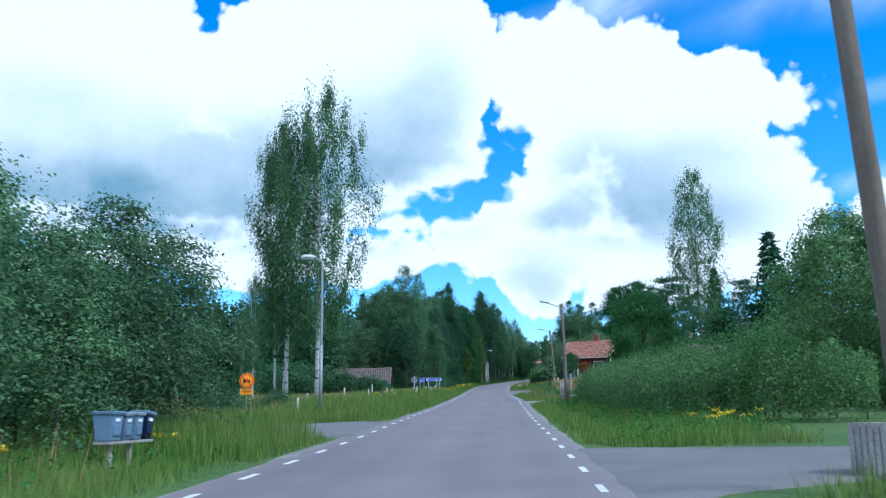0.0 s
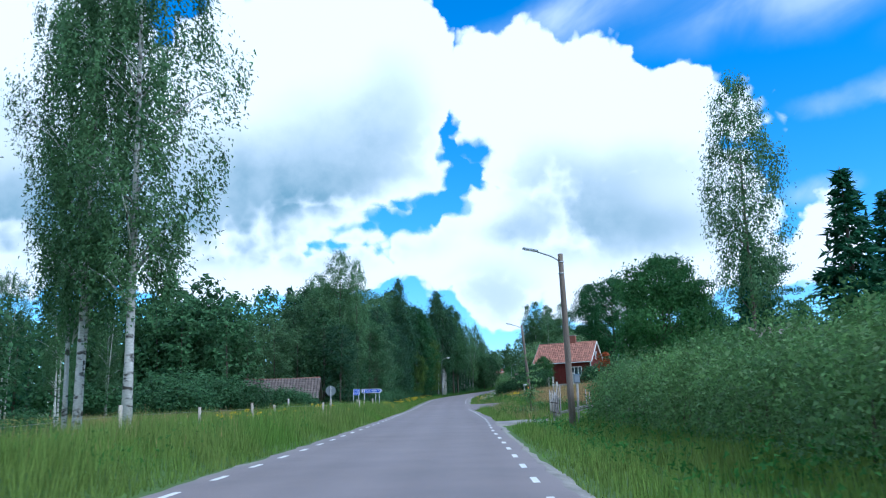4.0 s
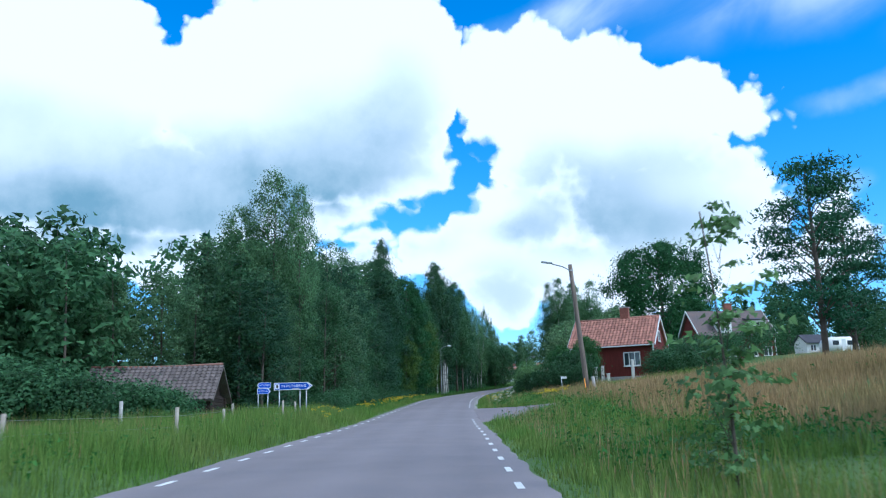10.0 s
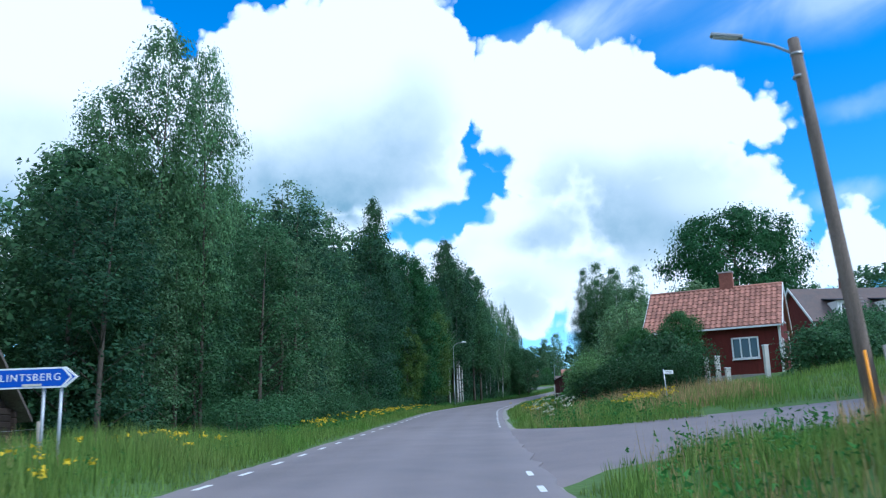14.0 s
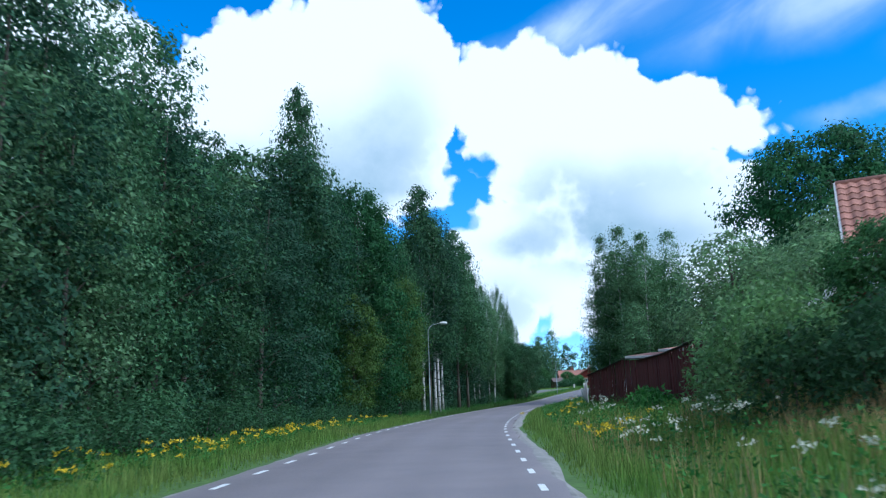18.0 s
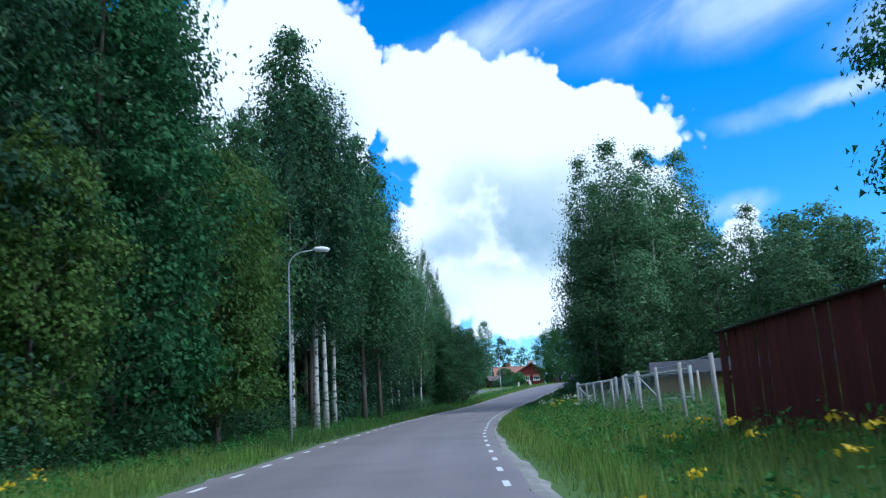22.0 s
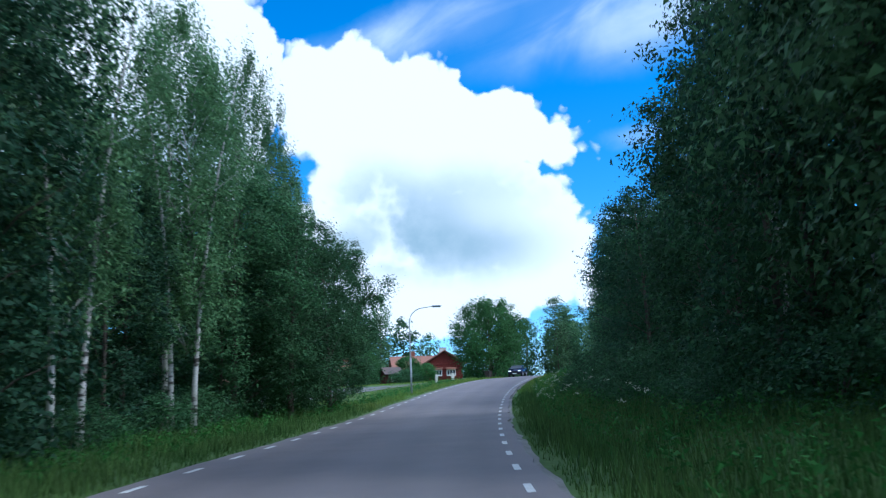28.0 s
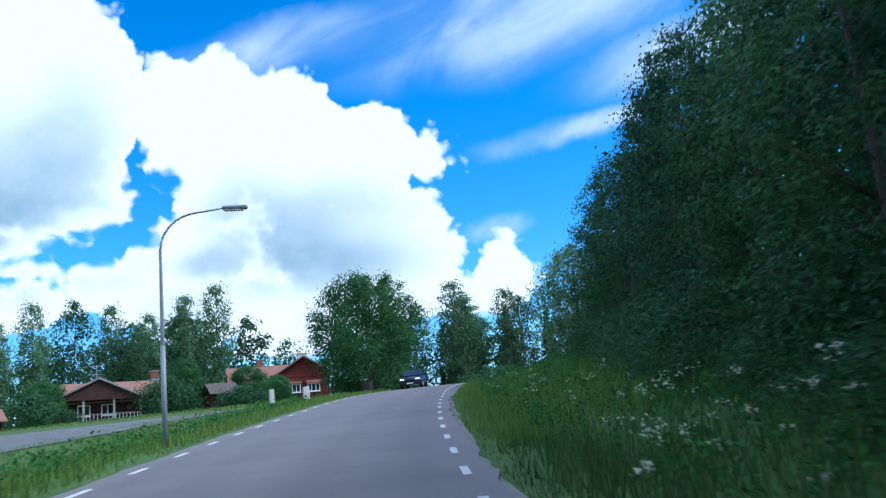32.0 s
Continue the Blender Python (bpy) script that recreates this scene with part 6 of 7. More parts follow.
# marker posts, bins, stone at the far bend
for s, lat, hh in ((333.5, -6.4, 0.95), (341.0, -6.2, 0.9), (342.5, -6.4, 0.9)):
    px, py, _ = spot(s, lat)
    mk = thing("stone_post", px, py, on_land(px, py), 10, "pale squared stone post at the verge", "post", "pale verge posts")
    box("shaft", -0.13, -0.1, -0.3, 0.13, 0.1, hh, M["plaster"], mk, bevel=0.03)
    box("top", -0.12, -0.09, hh, 0.12, 0.09, hh + 0.05, M["plaster"], mk, bevel=0.02)
for k, (s, lat) in enumerate(((356.0, -4.9), (356.9, -5.0))):
    px, py, hd = spot(s, lat)
    bn = thing("wheelie_bin", px, py, on_land(px, py), hd + 170, "dark brown wheeled refuse bin at the roadside", "bin", "wheelie bins")
    bm = bmesh.new()
    lo = [bm.verts.new((a * 0.24, b * 0.26, 0.05)) for a, b in ((-1, -1), (1, -1), (1, 1), (-1, 1))]
    hi = [bm.verts.new((a * 0.3, b * 0.34, 1.0)) for a, b in ((-1, -1), (1, -1), (1, 1), (-1, 1))]
    bm.faces.new(lo[::-1])
    bm.faces.new(hi)
    for j in range(4):
        bm.faces.new((lo[j], lo[(j + 1) % 4], hi[(j + 1) % 4], hi[j]))
    bmesh.ops.bevel(bm, geom=list(bm.edges), offset=0.03, segments=2, affect="EDGES")
    part("body", bm, M["bin"], bn)
    box("lid", -0.32, -0.37, 1.0, 0.32, 0.36, 1.07, M["bin"], bn, bevel=0.02)
    tube("handle", [(-0.24, 0.4, 1.0), (0.24, 0.4, 1.0)], 0.018, M["bin"], bn)
    for a in (-0.24, 0.24):
        disc("wheel", 0.1, 0.05, M["rubber"], bn, pose(a, 0.25, 0.08, 0, 0, 90), 16)


# oncoming car
def build_car(s, lat, label):
    x, y, hd = spot(s, lat)
    z = float(road_z(s)) + 0.02 - 0.012 * abs(lat)
    slope = math.degrees(math.atan2(float(road_z(s + 2) - road_z(s - 2)), 4))
    car = new("car")
    car.matrix_basis = pose(x, y, z, 0, 0, hd) @ pose(0, 0, 0, slope)
    tagged(car, label, "car")
    side = [(-2.15, 0.32), (-2.2, 0.62), (-2.05, 0.82), (-1.05, 0.96), (-0.35, 1.42), (0.9, 1.48), (1.75, 1.12), (2.2, 0.98), (2.22, 0.45), (2.1, 0.3)]
    bm = bmesh.new()
    rings = []
    for y_, z_ in side:
        half = 0.86 if z_ < 1.0 else 0.86 - (z_ - 0.95) * 0.42
        rings.append((bm.verts.new((-half, y_, z_)), bm.verts.new((half, y_, z_))))
    for i in range(len(rings)):
        a, b = rings[i], rings[(i + 1) % len(rings)]
        bm.faces.new((a[0], a[1], b[1], b[0]))
    bm.faces.new([r[0] for r in rings][::-1])
    bm.faces.new([r[1] for r in rings])
    bmesh.ops.recalc_face_normals(bm, faces=bm.faces)
    bmesh.ops.bevel(bm, geom=list(bm.edges), offset=0.06, segments=3, affect="EDGES")
    part("body", bm, M["car_paint"], car, "dark blue body", smooth=True)
    bm = bmesh.new()
    f = [bm.verts.new(p) for p in ((-0.74, -0.99, 1.0), (0.74, -0.99, 1.0), (0.63, -0.40, 1.40), (-0.63, -0.40, 1.40))]
    g = [bm.verts.new(Vector(v.co) + Vector((0, -0.03, 0.04))) for v in f]
    bm.faces.new(g)
    bm.faces.new(f[::-1])
    for i in range(4):
        bm.faces.new((f[i], f[(i + 1) % 4], g[(i + 1) % 4], g[i]))
    part("windscreen", bm, M["glass"], car)
    for sx in (-1, 1):
        bm = bmesh.new()
        f = [bm.verts.new(p) for p in ((sx * 0.872, -0.8, 0.99), (sx * 0.872, 1.4, 1.02), (sx * 0.70, 0.9, 1.38), (sx * 0.70, -0.25, 1.36))]
        bm.faces.new(f)
        part("side_window", bm, M["glass"], car)
        bm = bmesh.new()
        add_box(bm, sx * 0.62 - 0.17, -2.22, 0.68, sx * 0.62 + 0.15, -2.08, 0.78, bevel=0.02)
        part("headlight", bm, M["headlight"], car, "lit headlight")
        box("mirror", sx * 0.95 - 0.09, -0.85, 0.98, sx * 0.95 + 0.09, -0.75, 1.1, M["car_paint"], car, bevel=0.02)
        for wy in (-1.35, 1.35):
            tyre = disc("wheel", 0.33, 0.22, M["rubber"], car, pose(sx * 0.78, wy, 0.33, 0, 0, 90), 24)
            disc("rim", 0.2, 0.02, M["steel"], tyre, pose(sx * 0.9, wy, 0.33, 0, 0, 90), 16)
    box("grille", -0.42, -2.235, 0.5, 0.42, -2.19, 0.7, M["black"], car, bevel=0.01)
    box("bumper", -0.8, -2.25, 0.3, 0.8, -2.12, 0.46, M["black"], car, bevel=0.03)
    box("number_plate", -0.26, -2.262, 0.36, 0.26, -2.252, 0.46, M["sign_white"], car, "pale plate", bevel=0)


build_car(358.0, -1.4, "dark blue hatchback with lit headlights coming down the road")

# ---- planting ----
def stand(proto, places):
    """Put a plant at its places (x, y, scale, width): the first is the plant itself."""
    for i, (x, y, scale, wide) in enumerate(places):
        m = pose(x, y, on_land(x, y) - 0.12, 0, 0, (i * 137.5 + x * 7) % 360) @ Matrix.Diagonal((scale * wide, scale * wide, scale, 1))
        if i:
            copy_thing(proto, m)
        else:
            home = m
    proto.matrix_basis = home


def hedge(points, width, height, mat, label, seed, leaf=0.16, density=420, ragged=0.25, name="hedge"):
    """A rough leafy hedge along points."""
    gen = np.random.default_rng(seed)
    p = np.array(points, float)
    seg = np.concatenate([[0], np.cumsum(np.hypot(*np.diff(p, axis=0).T))])
    total = seg[-1]
    n = int(total * density)
    u = gen.uniform(0, total, n)
    px, py = np.interp(u, seg, p[:, 0]), np.interp(u, seg, p[:, 1])
    k = np.clip(np.searchsorted(seg, u) - 1, 0, len(p) - 2)
    d = np.diff(p, axis=0)
    d = d / np.hypot(*d.T)[:, None]
    lump = 1 + ragged * (0.5 * np.sin(u * 1.1 + seed) + 0.35 * np.sin(u * 2.7 + 2 * seed) + 0.3 * np.sin(u * 6.1))
    a = gen.uniform(0, np.pi, n)
    r = np.sqrt(gen.uniform(0.35, 1.0, n))
    off = np.cos(a) * r * width / 2 * lump
    zz = np.abs(np.sin(a)) ** 0.6 * r * height * lump
    x, y = px + d[k, 1] * off, py - d[k, 0] * off
    s, lat = station(x, y)
    z = land(s, lat) + zz
    c = np.stack([x, y, z], 1) + gen.normal(size=(n, 3)) * 0.08
    root = thing(name, *p[0], on_land(*p[0]), 0, label, "hedge")
    c -= np.array([p[0][0], p[0][1], on_land(*p[0])])
    quads_object("foliage", leaf_quads(c, leaf * 1.15, -0.1, None, 0.7, gen), mat, root, per=3)
    verts, faces = [], []
    for q in np.arange(0.4, total, 0.9):
        qx, qy = np.interp(q, seg, p[:, 0]), np.interp(q, seg, p[:, 1])
        b = Vector((qx - p[0][0], qy - p[0][1], on_land(qx, qy) - on_land(*p[0])))
        v, f = tube_rings([b - Vector((0, 0, 0.2)), b + Vector((gen.normal() * 0.15, gen.normal() * 0.15, height * 0.75))], [0.04, 0.015], 5)
        faces += [tuple(i + len(verts) for i in w) for w in f]
        verts += v
    mesh_object("stem", verts, faces, M["bark"], root)
    return root


pendant = dome(0.75, 0.5, 3.0, 0.38)
birch_a = tree("birch_tree", "tall silver birch with hanging sprays of small leaves", 20, 5.0, pendant, M["birch_leaf"], M["birch_bark"], 200, 150, 0.46, 0.16, 1.1, 0.5, 0.17, 11, sag=0.3, hollow=0.15, lean=0.3, hang=1.0)
stand(birch_a, [(46.8, 282.0, 0.8, 0.85), (-11.9, 66.2, 1.15, 0.82), (-9.3, 64.6, 1.25, 0.98), (23.0, 286.5, 0.98, 0.85), (20.0, 280.0, 0.98, 0.9), (24.9, 291.5, 0.84, 0.9), (26.3, 296.0, 0.74, 0.9)])
birch_b = tree("birch_tree", "slender silver birch with an open airy crown", 18, 4.5, dome(0.8, 0.45, 2.4, 0.45), M["birch_leaf"], M["birch_bark"], 170, 120, 0.45, 0.17, 1.0, 0.5, 0.15, 12, sag=0.3, hollow=0.1, lean=0.5, stems=2, hang=1.0)
stand(birch_b, [(-12.9, 68.0, 1.2, 0.82), (-16.5, 76, 0.62, 0.9), (-38, 118, 0.85, 1), (-26, 112, 0.6, 1.1), (18.0, 268.5, 0.9, 1.1), (21.0, 275.5, 0.84, 1.15), (14.5, 264, 0.95, 1.1)])
full_birch = tree("birch_tree", "tall leafy birch rising above the wood's edge", 20, 6.0, dome(0.7, 0.6, 3.0, 0.42), M["birch_leaf"], M["bark"], 250, 80, 0.45, 0.19, 0.6, 0.6, 0.17, 16, sag=0.2, hollow=0.3, hang=0.35, lobes=6)
stand(full_birch, [(-6.7, 146.5, 1.07, 0.8), (-4.2, 146.2, 1.0, 0.55), (-9.6, 147.4, 0.92, 1.0), (24.0, 81.5, 1.05, 0.72)])
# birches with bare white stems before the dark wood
# the shade under their crowns is put into the leaf colour
stem_birch = tree("birch_tree", "white stemmed birch standing clear before the dark wood", 21, 6.2, dome(0.7, 0.5, 2.6, 0.4), M["shaded_leaf"], M["birch_bark"], 160, 80, 0.5, 0.2, 0.8, 0.5, 0.18, 15, sag=0.2, hollow=0.15, lean=0.35, hang=0.7)
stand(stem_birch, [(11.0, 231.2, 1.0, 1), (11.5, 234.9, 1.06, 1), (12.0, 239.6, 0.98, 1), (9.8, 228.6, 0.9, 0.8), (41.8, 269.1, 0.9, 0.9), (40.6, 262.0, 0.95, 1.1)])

# thicket at the start
young = tree("aspen_tree", "young leafy aspen in a roadside thicket", 8.6, 0.3, dome(0.9, 0.8, 1.9, 0.3), M["aspen_leaf"], M["bark"], 210, 90, 0.40, 0.13, 0.2, 0.6, 0.07, 21, hollow=0.2, twig=24)
stand(young, [(-9.4, 24.5, 0.82, 1.2), (-8.5, 27.4, 0.76, 1.2), (-11.8, 20.6, 0.88, 1.2), (-9.9, 16.0, 0.72, 1.2), (-14.5, 25.5, 0.98, 1.25), (-16.5, 19.0, 0.92, 1.3), (-9.2, 21.0, 0.66, 1.3), (-12.6, 28.6, 0.76, 1.25), (-19, 27, 1.02, 1.35), (-13.8, 15.0, 0.8, 1.3), (-10.4, 27.4, 0.62, 1.3), (-17.0, 32.0, 0.85, 1.3), (-22, 22, 1.1, 1.3)])

# meadow trees on the house side
maple = tree("maple_tree", "round headed maple with dense mid green leaves", 11, 1.6, dome(0.7, 0.65, 4.0, 0.4), M["maple_leaf"], M["bark"], 320, 100, 0.5, 0.2, 0.3, 0.85, 0.22, 31, hollow=0.5)
stand(maple, [(19.6, 86.0, 0.88, 0.9), (22.9, 158.5, 0.46, 0.75), (20.8, 161.2, 0.42, 0.9), (43.6, 374.6, 0.52, 1.0), (50.4, 376.0, 0.42, 1.25), (54.2, 380.0, 0.34, 1.3), (31.0, 372.0, 0.4, 1.1), (20.0, 58.0, 0.34, 1.5), (26.0, 64.0, 0.42, 1.5), (29, 74, 0.5, 1.5), (25.0, 88.0, 0.42, 1.7)])
lime = tree("lime_tree", "tall lime with layered light green branches", 10.5, 0.8, dome(0.75, 0.7, 3.8, 0.4), M["hedge_leaf"], M["bark"], 260, 120, 0.5, 0.16, 0.5, 0.85, 0.22, 35, hollow=0.3, sag=0.35, hang=0.2)
stand(lime, [(19.5, 42.5, 0.92, 1.0), (21.5, 36.0, 0.84, 1.15), (23.0, 50, 0.92, 1.05)])
oak = tree("broad_maple_tree", "very broad old maple with a dense dark crown", 18.6, 2.0, dome(1.0, 0.85, 7.5, 0.4), M["oak_leaf"], M["bark"], 620, 84, 0.72, 0.3, 0.2, 0.75, 0.4, 32, hollow=0.55, lobes=6)
stand(oak, [(47.6, 215.0, 1.15, 0.93)])
round_tree = tree("broad_maple_tree", "broad mid green maple beside the farmhouse", 13.5, 0.8, dome(0.6, 0.8, 6.0, 0.4), M["maple_leaf"], M["bark"], 340, 120, 0.7, 0.24, 0.2, 0.75, 0.3, 33, hollow=0.5)
stand(round_tree, [(59.8, 363.0, 0.88, 0.94), (11.0, 258, 0.5, 0.9)])
sapling = tree("young_maple_tree", "small young maple in the verge grass", 4.6, 0.5, lambda u: (0.18 + 0.85 * np.abs(np.sin(15.7 * u)) ** 2.5) * (1 - u) ** 0.45, M["hedge_leaf"], M["bark"], 52, 20, 0.17, 0.13, 0.2, 0.8, 0.035, 34, twig=20, hang=-0.5)
stand(sapling, [(10.0, 83.6, 0.95, 1.0), (10.4, 85.2, 0.3, 1.6)])
spruce_a = spruce("dark green pointed spruce behind the hedge", 15.5, 3.0, 41, M["needle"], sprays=44)
stand(spruce_a, [(31.8, 83.6, 0.95, 1.35), (39.6, 92.0, 0.9, 1.4), (-14.5, 155, 1.15, 1.0), (-28, 152, 1.1, 1.1), (30.5, 97, 0.8, 1.1), (80, 420, 0.8, 1.1), (87.5, 401.0, 0.95, 1.0), (93.0, 398.5, 0.85, 1.0), (98.5, 396.0, 0.75, 1.0)])
pine_a = pine("tall pine with a bare stem and flat dark tufts", 16, 42)
stand(pine_a, [(33.5, 129.5, 0.98, 1.0), (39, 136, 0.85, 1.1), (41, 118, 0.8, 1.1), (92, 412, 0.95, 1), (98, 420, 0.9, 1)])

# wood along the road
alder_a = tree("alder_tree", "dense dark green alder at the forest edge", 15, 0.2, dome(0.65, 0.75, 3.0, 0.35), M["alder_leaf"], M["bark"], 200, 32, 0.60, 0.33, 0.2, 0.65, 0.15, 51, hollow=0.4, twig=16)
alder_b = tree("aspen_tree", "tall aspen with fluttering grey green leaves", 17.5, 0.8, dome(0.95, 0.6, 2.6, 0.32), M["aspen_leaf"], M["bark"], 200, 32, 0.58, 0.33, 0.4, 0.7, 0.16, 52, hollow=0.35, twig=16)
poplar = tree("poplar_tree", "tall tapering aspen with an upright leafy crown", 21, 5.5, lambda u: 3.3 * np.clip((1 - u) ** 0.52 * (0.6 + 0.4 * np.minimum(u / 0.2, 1)), 0.03, 1), M["alder_leaf"], M["bark"], 260, 66, 0.62, 0.23, 0.5, 0.6, 0.18, 53, hollow=0.25, twig=30)
near_a = tree("alder_tree", "leafy dark alder with branches down to the verge", 15, 0.1, dome(0.65, 0.8, 3.0, 0.33), M["alder_leaf"], M["bark"], 230, 62, 0.40, 0.175, 0.2, 0.65, 0.15, 58, hollow=0.5, twig=26)
near_b = tree("aspen_tree", "leafy aspen reaching low over the verge", 17.0, 0.2, dome(0.9, 0.7, 2.7, 0.32), M["aspen_leaf"], M["bark"], 230, 62, 0.40, 0.175, 0.4, 0.7, 0.16, 59, hollow=0.5, twig=26)
back_tree = tree("forest_tree", "dark broadleaf tree standing deep in the wood", 16, 1.0, dome(0.7, 0.7, 3.2, 0.38), M["alder_leaf"], M["bark"], 105, 19, 0.75, 0.6, 0.2, 0.7, 0.16, 54, hollow=0.5, twig=4)
back_conifer = spruce("dark forest spruce among broadleaf trees", 17, 2.7, 55, M["needle"], sprays=8)

# tree heights along the wood's rows
def row_height(s, lat):
    if lat < 0:
        first = np.interp(s, [137, 148, 156, 164, 172, 180, 188, 196, 212, 220, 228, 240, 252, 262, 276, 284, 292], [10, 12, 13, 14.5, 16, 12.3, 12.8, 17.5, 17.5, 15.5, 19, 20, 20, 16.5, 14, 11.5, 9])
        second = np.interp(s, [139, 156, 172, 188, 204, 220, 228, 244, 260, 276, 284], [12.5, 15, 17, 16.3, 22, 24, 21.5, 22, 20, 17, 15])
        return first if lat > -13 else second
    first = np.interp(s, [258, 266, 276, 282, 290, 302, 318, 330, 338, 352], [15.5, 14.5, 14, 11, 10.5, 11.5, 11.5, 10.5, 9, 7])
    second = np.interp(s, [262, 276, 288, 302, 314, 330, 350], [17, 15.5, 13, 15, 16.5, 15, 9])
    return first if lat < 16 else second


def grow(s, lat, lists, k):
    x, y, _ = spot(s, lat)
    h = float(row_height(s, lat)) * gen.uniform(0.86, 1.0)
    lists[k % 2].append((x, y, h / (15.0 if k % 2 == 0 else 17.2), gen.uniform(0.95, 1.2) * (1.0 if h > 13 else 1.15)))


front_a, front_b, front_p, backs, conifers, close_a, close_b, close_d = [], [], [], [], [], [], [], []
gen = np.random.default_rng(99)
for k, s in enumerate(np.arange(137, 225, 4.1)):
    grow(s + gen.uniform(-1, 1), -10.6 - (2.0 if s < 150 else 0) + gen.uniform(-0.9, 0.7), (close_a, close_b) if k % 3 and not 178 < s < 206 else (close_d, close_d), k)
for k, s in enumerate(np.arange(139, 290, 5.0)):
    grow(s + gen.uniform(-1, 1), -15.4 + gen.uniform(-1.2, 1.2), (front_a, front_b), k)
for k, s in enumerate(np.arange(149, 200, 5.5)):
    x, y, _ = spot(s + gen.uniform(-1, 1), -20.5 + gen.uniform(-1, 1))
    (front_a if k % 2 else front_b).append((x, y, float(np.interp(s, [149, 164, 180, 200], [16.5, 18.5, 21, 21])) / (15.0 if k % 2 else 17.5), 1.05))
front_p += [(1.2, 197.5, 1.12, 0.8), (9.7, 230.6, 1.16, 1.05), (10.6, 236.6, 1.1, 1.0), (14.2, 245.8, 1.06, 1.05), (15.6, 250.8, 1.0, 1.0), (7.8, 223.5, 0.8, 1.0), (4.4, 214, 0.72, 0.9)]
bank_p = [(34.6, 253.8, 1.02, 0.95), (36.2, 251.2, 1.04, 1.2), (38.8, 249.5, 0.97, 1.2), (43.5, 253.2, 0.97, 1.25), (37.5, 259.5, 0.95, 1.2), (48, 250, 0.66, 1.3), (41, 258, 0.95, 1.3)]
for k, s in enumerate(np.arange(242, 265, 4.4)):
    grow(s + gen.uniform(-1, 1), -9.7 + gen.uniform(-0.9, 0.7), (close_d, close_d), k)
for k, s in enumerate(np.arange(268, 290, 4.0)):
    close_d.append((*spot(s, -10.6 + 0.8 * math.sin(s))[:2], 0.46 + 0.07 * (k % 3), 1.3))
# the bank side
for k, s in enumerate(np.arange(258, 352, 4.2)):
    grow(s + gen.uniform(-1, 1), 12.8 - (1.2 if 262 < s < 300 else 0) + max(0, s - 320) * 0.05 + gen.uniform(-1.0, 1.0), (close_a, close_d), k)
for k, s in enumerate(np.arange(262, 350, 5.4)):
    grow(s, 18.5 + gen.uniform(-1.5, 1.5), (front_a, front_b), k)
for k in range(30):
    s, lat = gen.uniform(140, 300), -gen.uniform(20, 36)
    if (s > 272 and lat > -30) or (s < 165 and lat > -27):
        continue
    x, y, _ = spot(s, lat)
    (conifers if gen.uniform() < 0.22 else backs).append((x, y, gen.uniform(0.85, 1.15), gen.uniform(0.95, 1.2)))
# far edge of the field
for k in range(38):
    x, y = gen.uniform(-70, -19), 0
    y = 139 + (x + 19) * -0.25 + gen.uniform(-6, 10)
    (conifers if gen.uniform() < 0.25 else backs).append((x, y, gen.uniform(0.74, 0.96), gen.uniform(0.95, 1.25)))
for k in range(16):
    backs.append((gen.uniform(-62, -30), gen.uniform(70, 128), gen.uniform(0.5, 0.85), gen.uniform(1.0, 1.35)))
for k in range(18):
    s, lat = gen.uniform(255, 350), gen.uniform(24, 42)
    x, y, _ = spot(s, lat)
    (conifers if gen.uniform() < 0.25 else backs).append((x, y, gen.uniform(0.6, 0.8), gen.uniform(0.95, 1.2)))
for k in range(26):
    x, y = gen.uniform(46, 100), gen.uniform(205, 262)
    (conifers if gen.uniform() < 0.3 else front_b if x < 70 else backs).append((x, y, gen.uniform(0.65, 0.95) * (0.78 if x < 70 else 1.0), gen.uniform(1.0, 1.3)))
for k in range(16):
    backs.append((gen.uniform(60, 100), gen.uniform(150, 205), gen.uniform(0.45, 0.7), gen.uniform(1.2, 1.5)))
# behind the far houses and the bend
for k in range(30):
    x, y = gen.uniform(-26, 78), gen.uniform(412, 446)
    backs.append((x, y, gen.uniform(0.8, 1.0), gen.uniform(0.85, 1.1)))
for k in range(17):
    x, y = -22 + k * 4.6, 404 + 3.0 * math.sin(k * 2.1)
    (front_b if k % 3 else front_a).append((x, y, 0.98 + 0.14 * math.sin(k * 1.7), 0.8))
for k in range(13):
    (front_a if k % 3 else front_b).append((-31 + k * 4.6, 398.5 + 2.0 * math.sin(k * 1.3), 0.76 + 0.1 * math.sin(k * 2.3), 1.05))
for x, y, h, w in ((47.0, 402.0, 0.98, 0.8), (41.5, 405.0, 0.8, 0.9), (19.0, 372.0, 0.6, 1.1), (24.0, 380.0, 0.62, 1.1), (14.0, 378.0, 0.66, 1.1)):
    front_b.append((x, y, h, w))
for k in range(9):
    backs.append((gen.uniform(0, 22), gen.uniform(352, 396), gen.uniform(0.6, 0.8), gen.uniform(0.85, 1.1)))
for k in range(40):
    s, lat = gen.uniform(396, 450), gen.uniform(-26, 34)
    if abs(lat) < 8 or (lat < 0 and s < 412):
        continue
    x, y, _ = spot(s, lat)
    (conifers if gen.uniform() < 0.4 and lat < 6 else backs).append((x, y, gen.uniform(0.6, 0.95), gen.uniform(1.0, 1.3)))
for k in range(26):
    x, y = gen.uniform(75, 150), gen.uniform(330, 420)
    if station(x, y)[1][0] < 10:
        continue
    if 80 < x < 97 and y < 392:
        continue
    (conifers if gen.uniform() < 0.3 else backs).append((x, y, gen.uniform(0.6, 0.9), gen.uniform(1.0, 1.3)))
for k in range(20):
    backs.append((gen.uniform(24, 70), gen.uniform(12, 74), gen.uniform(0.4, 0.7), gen.uniform(1.1, 1.5)))
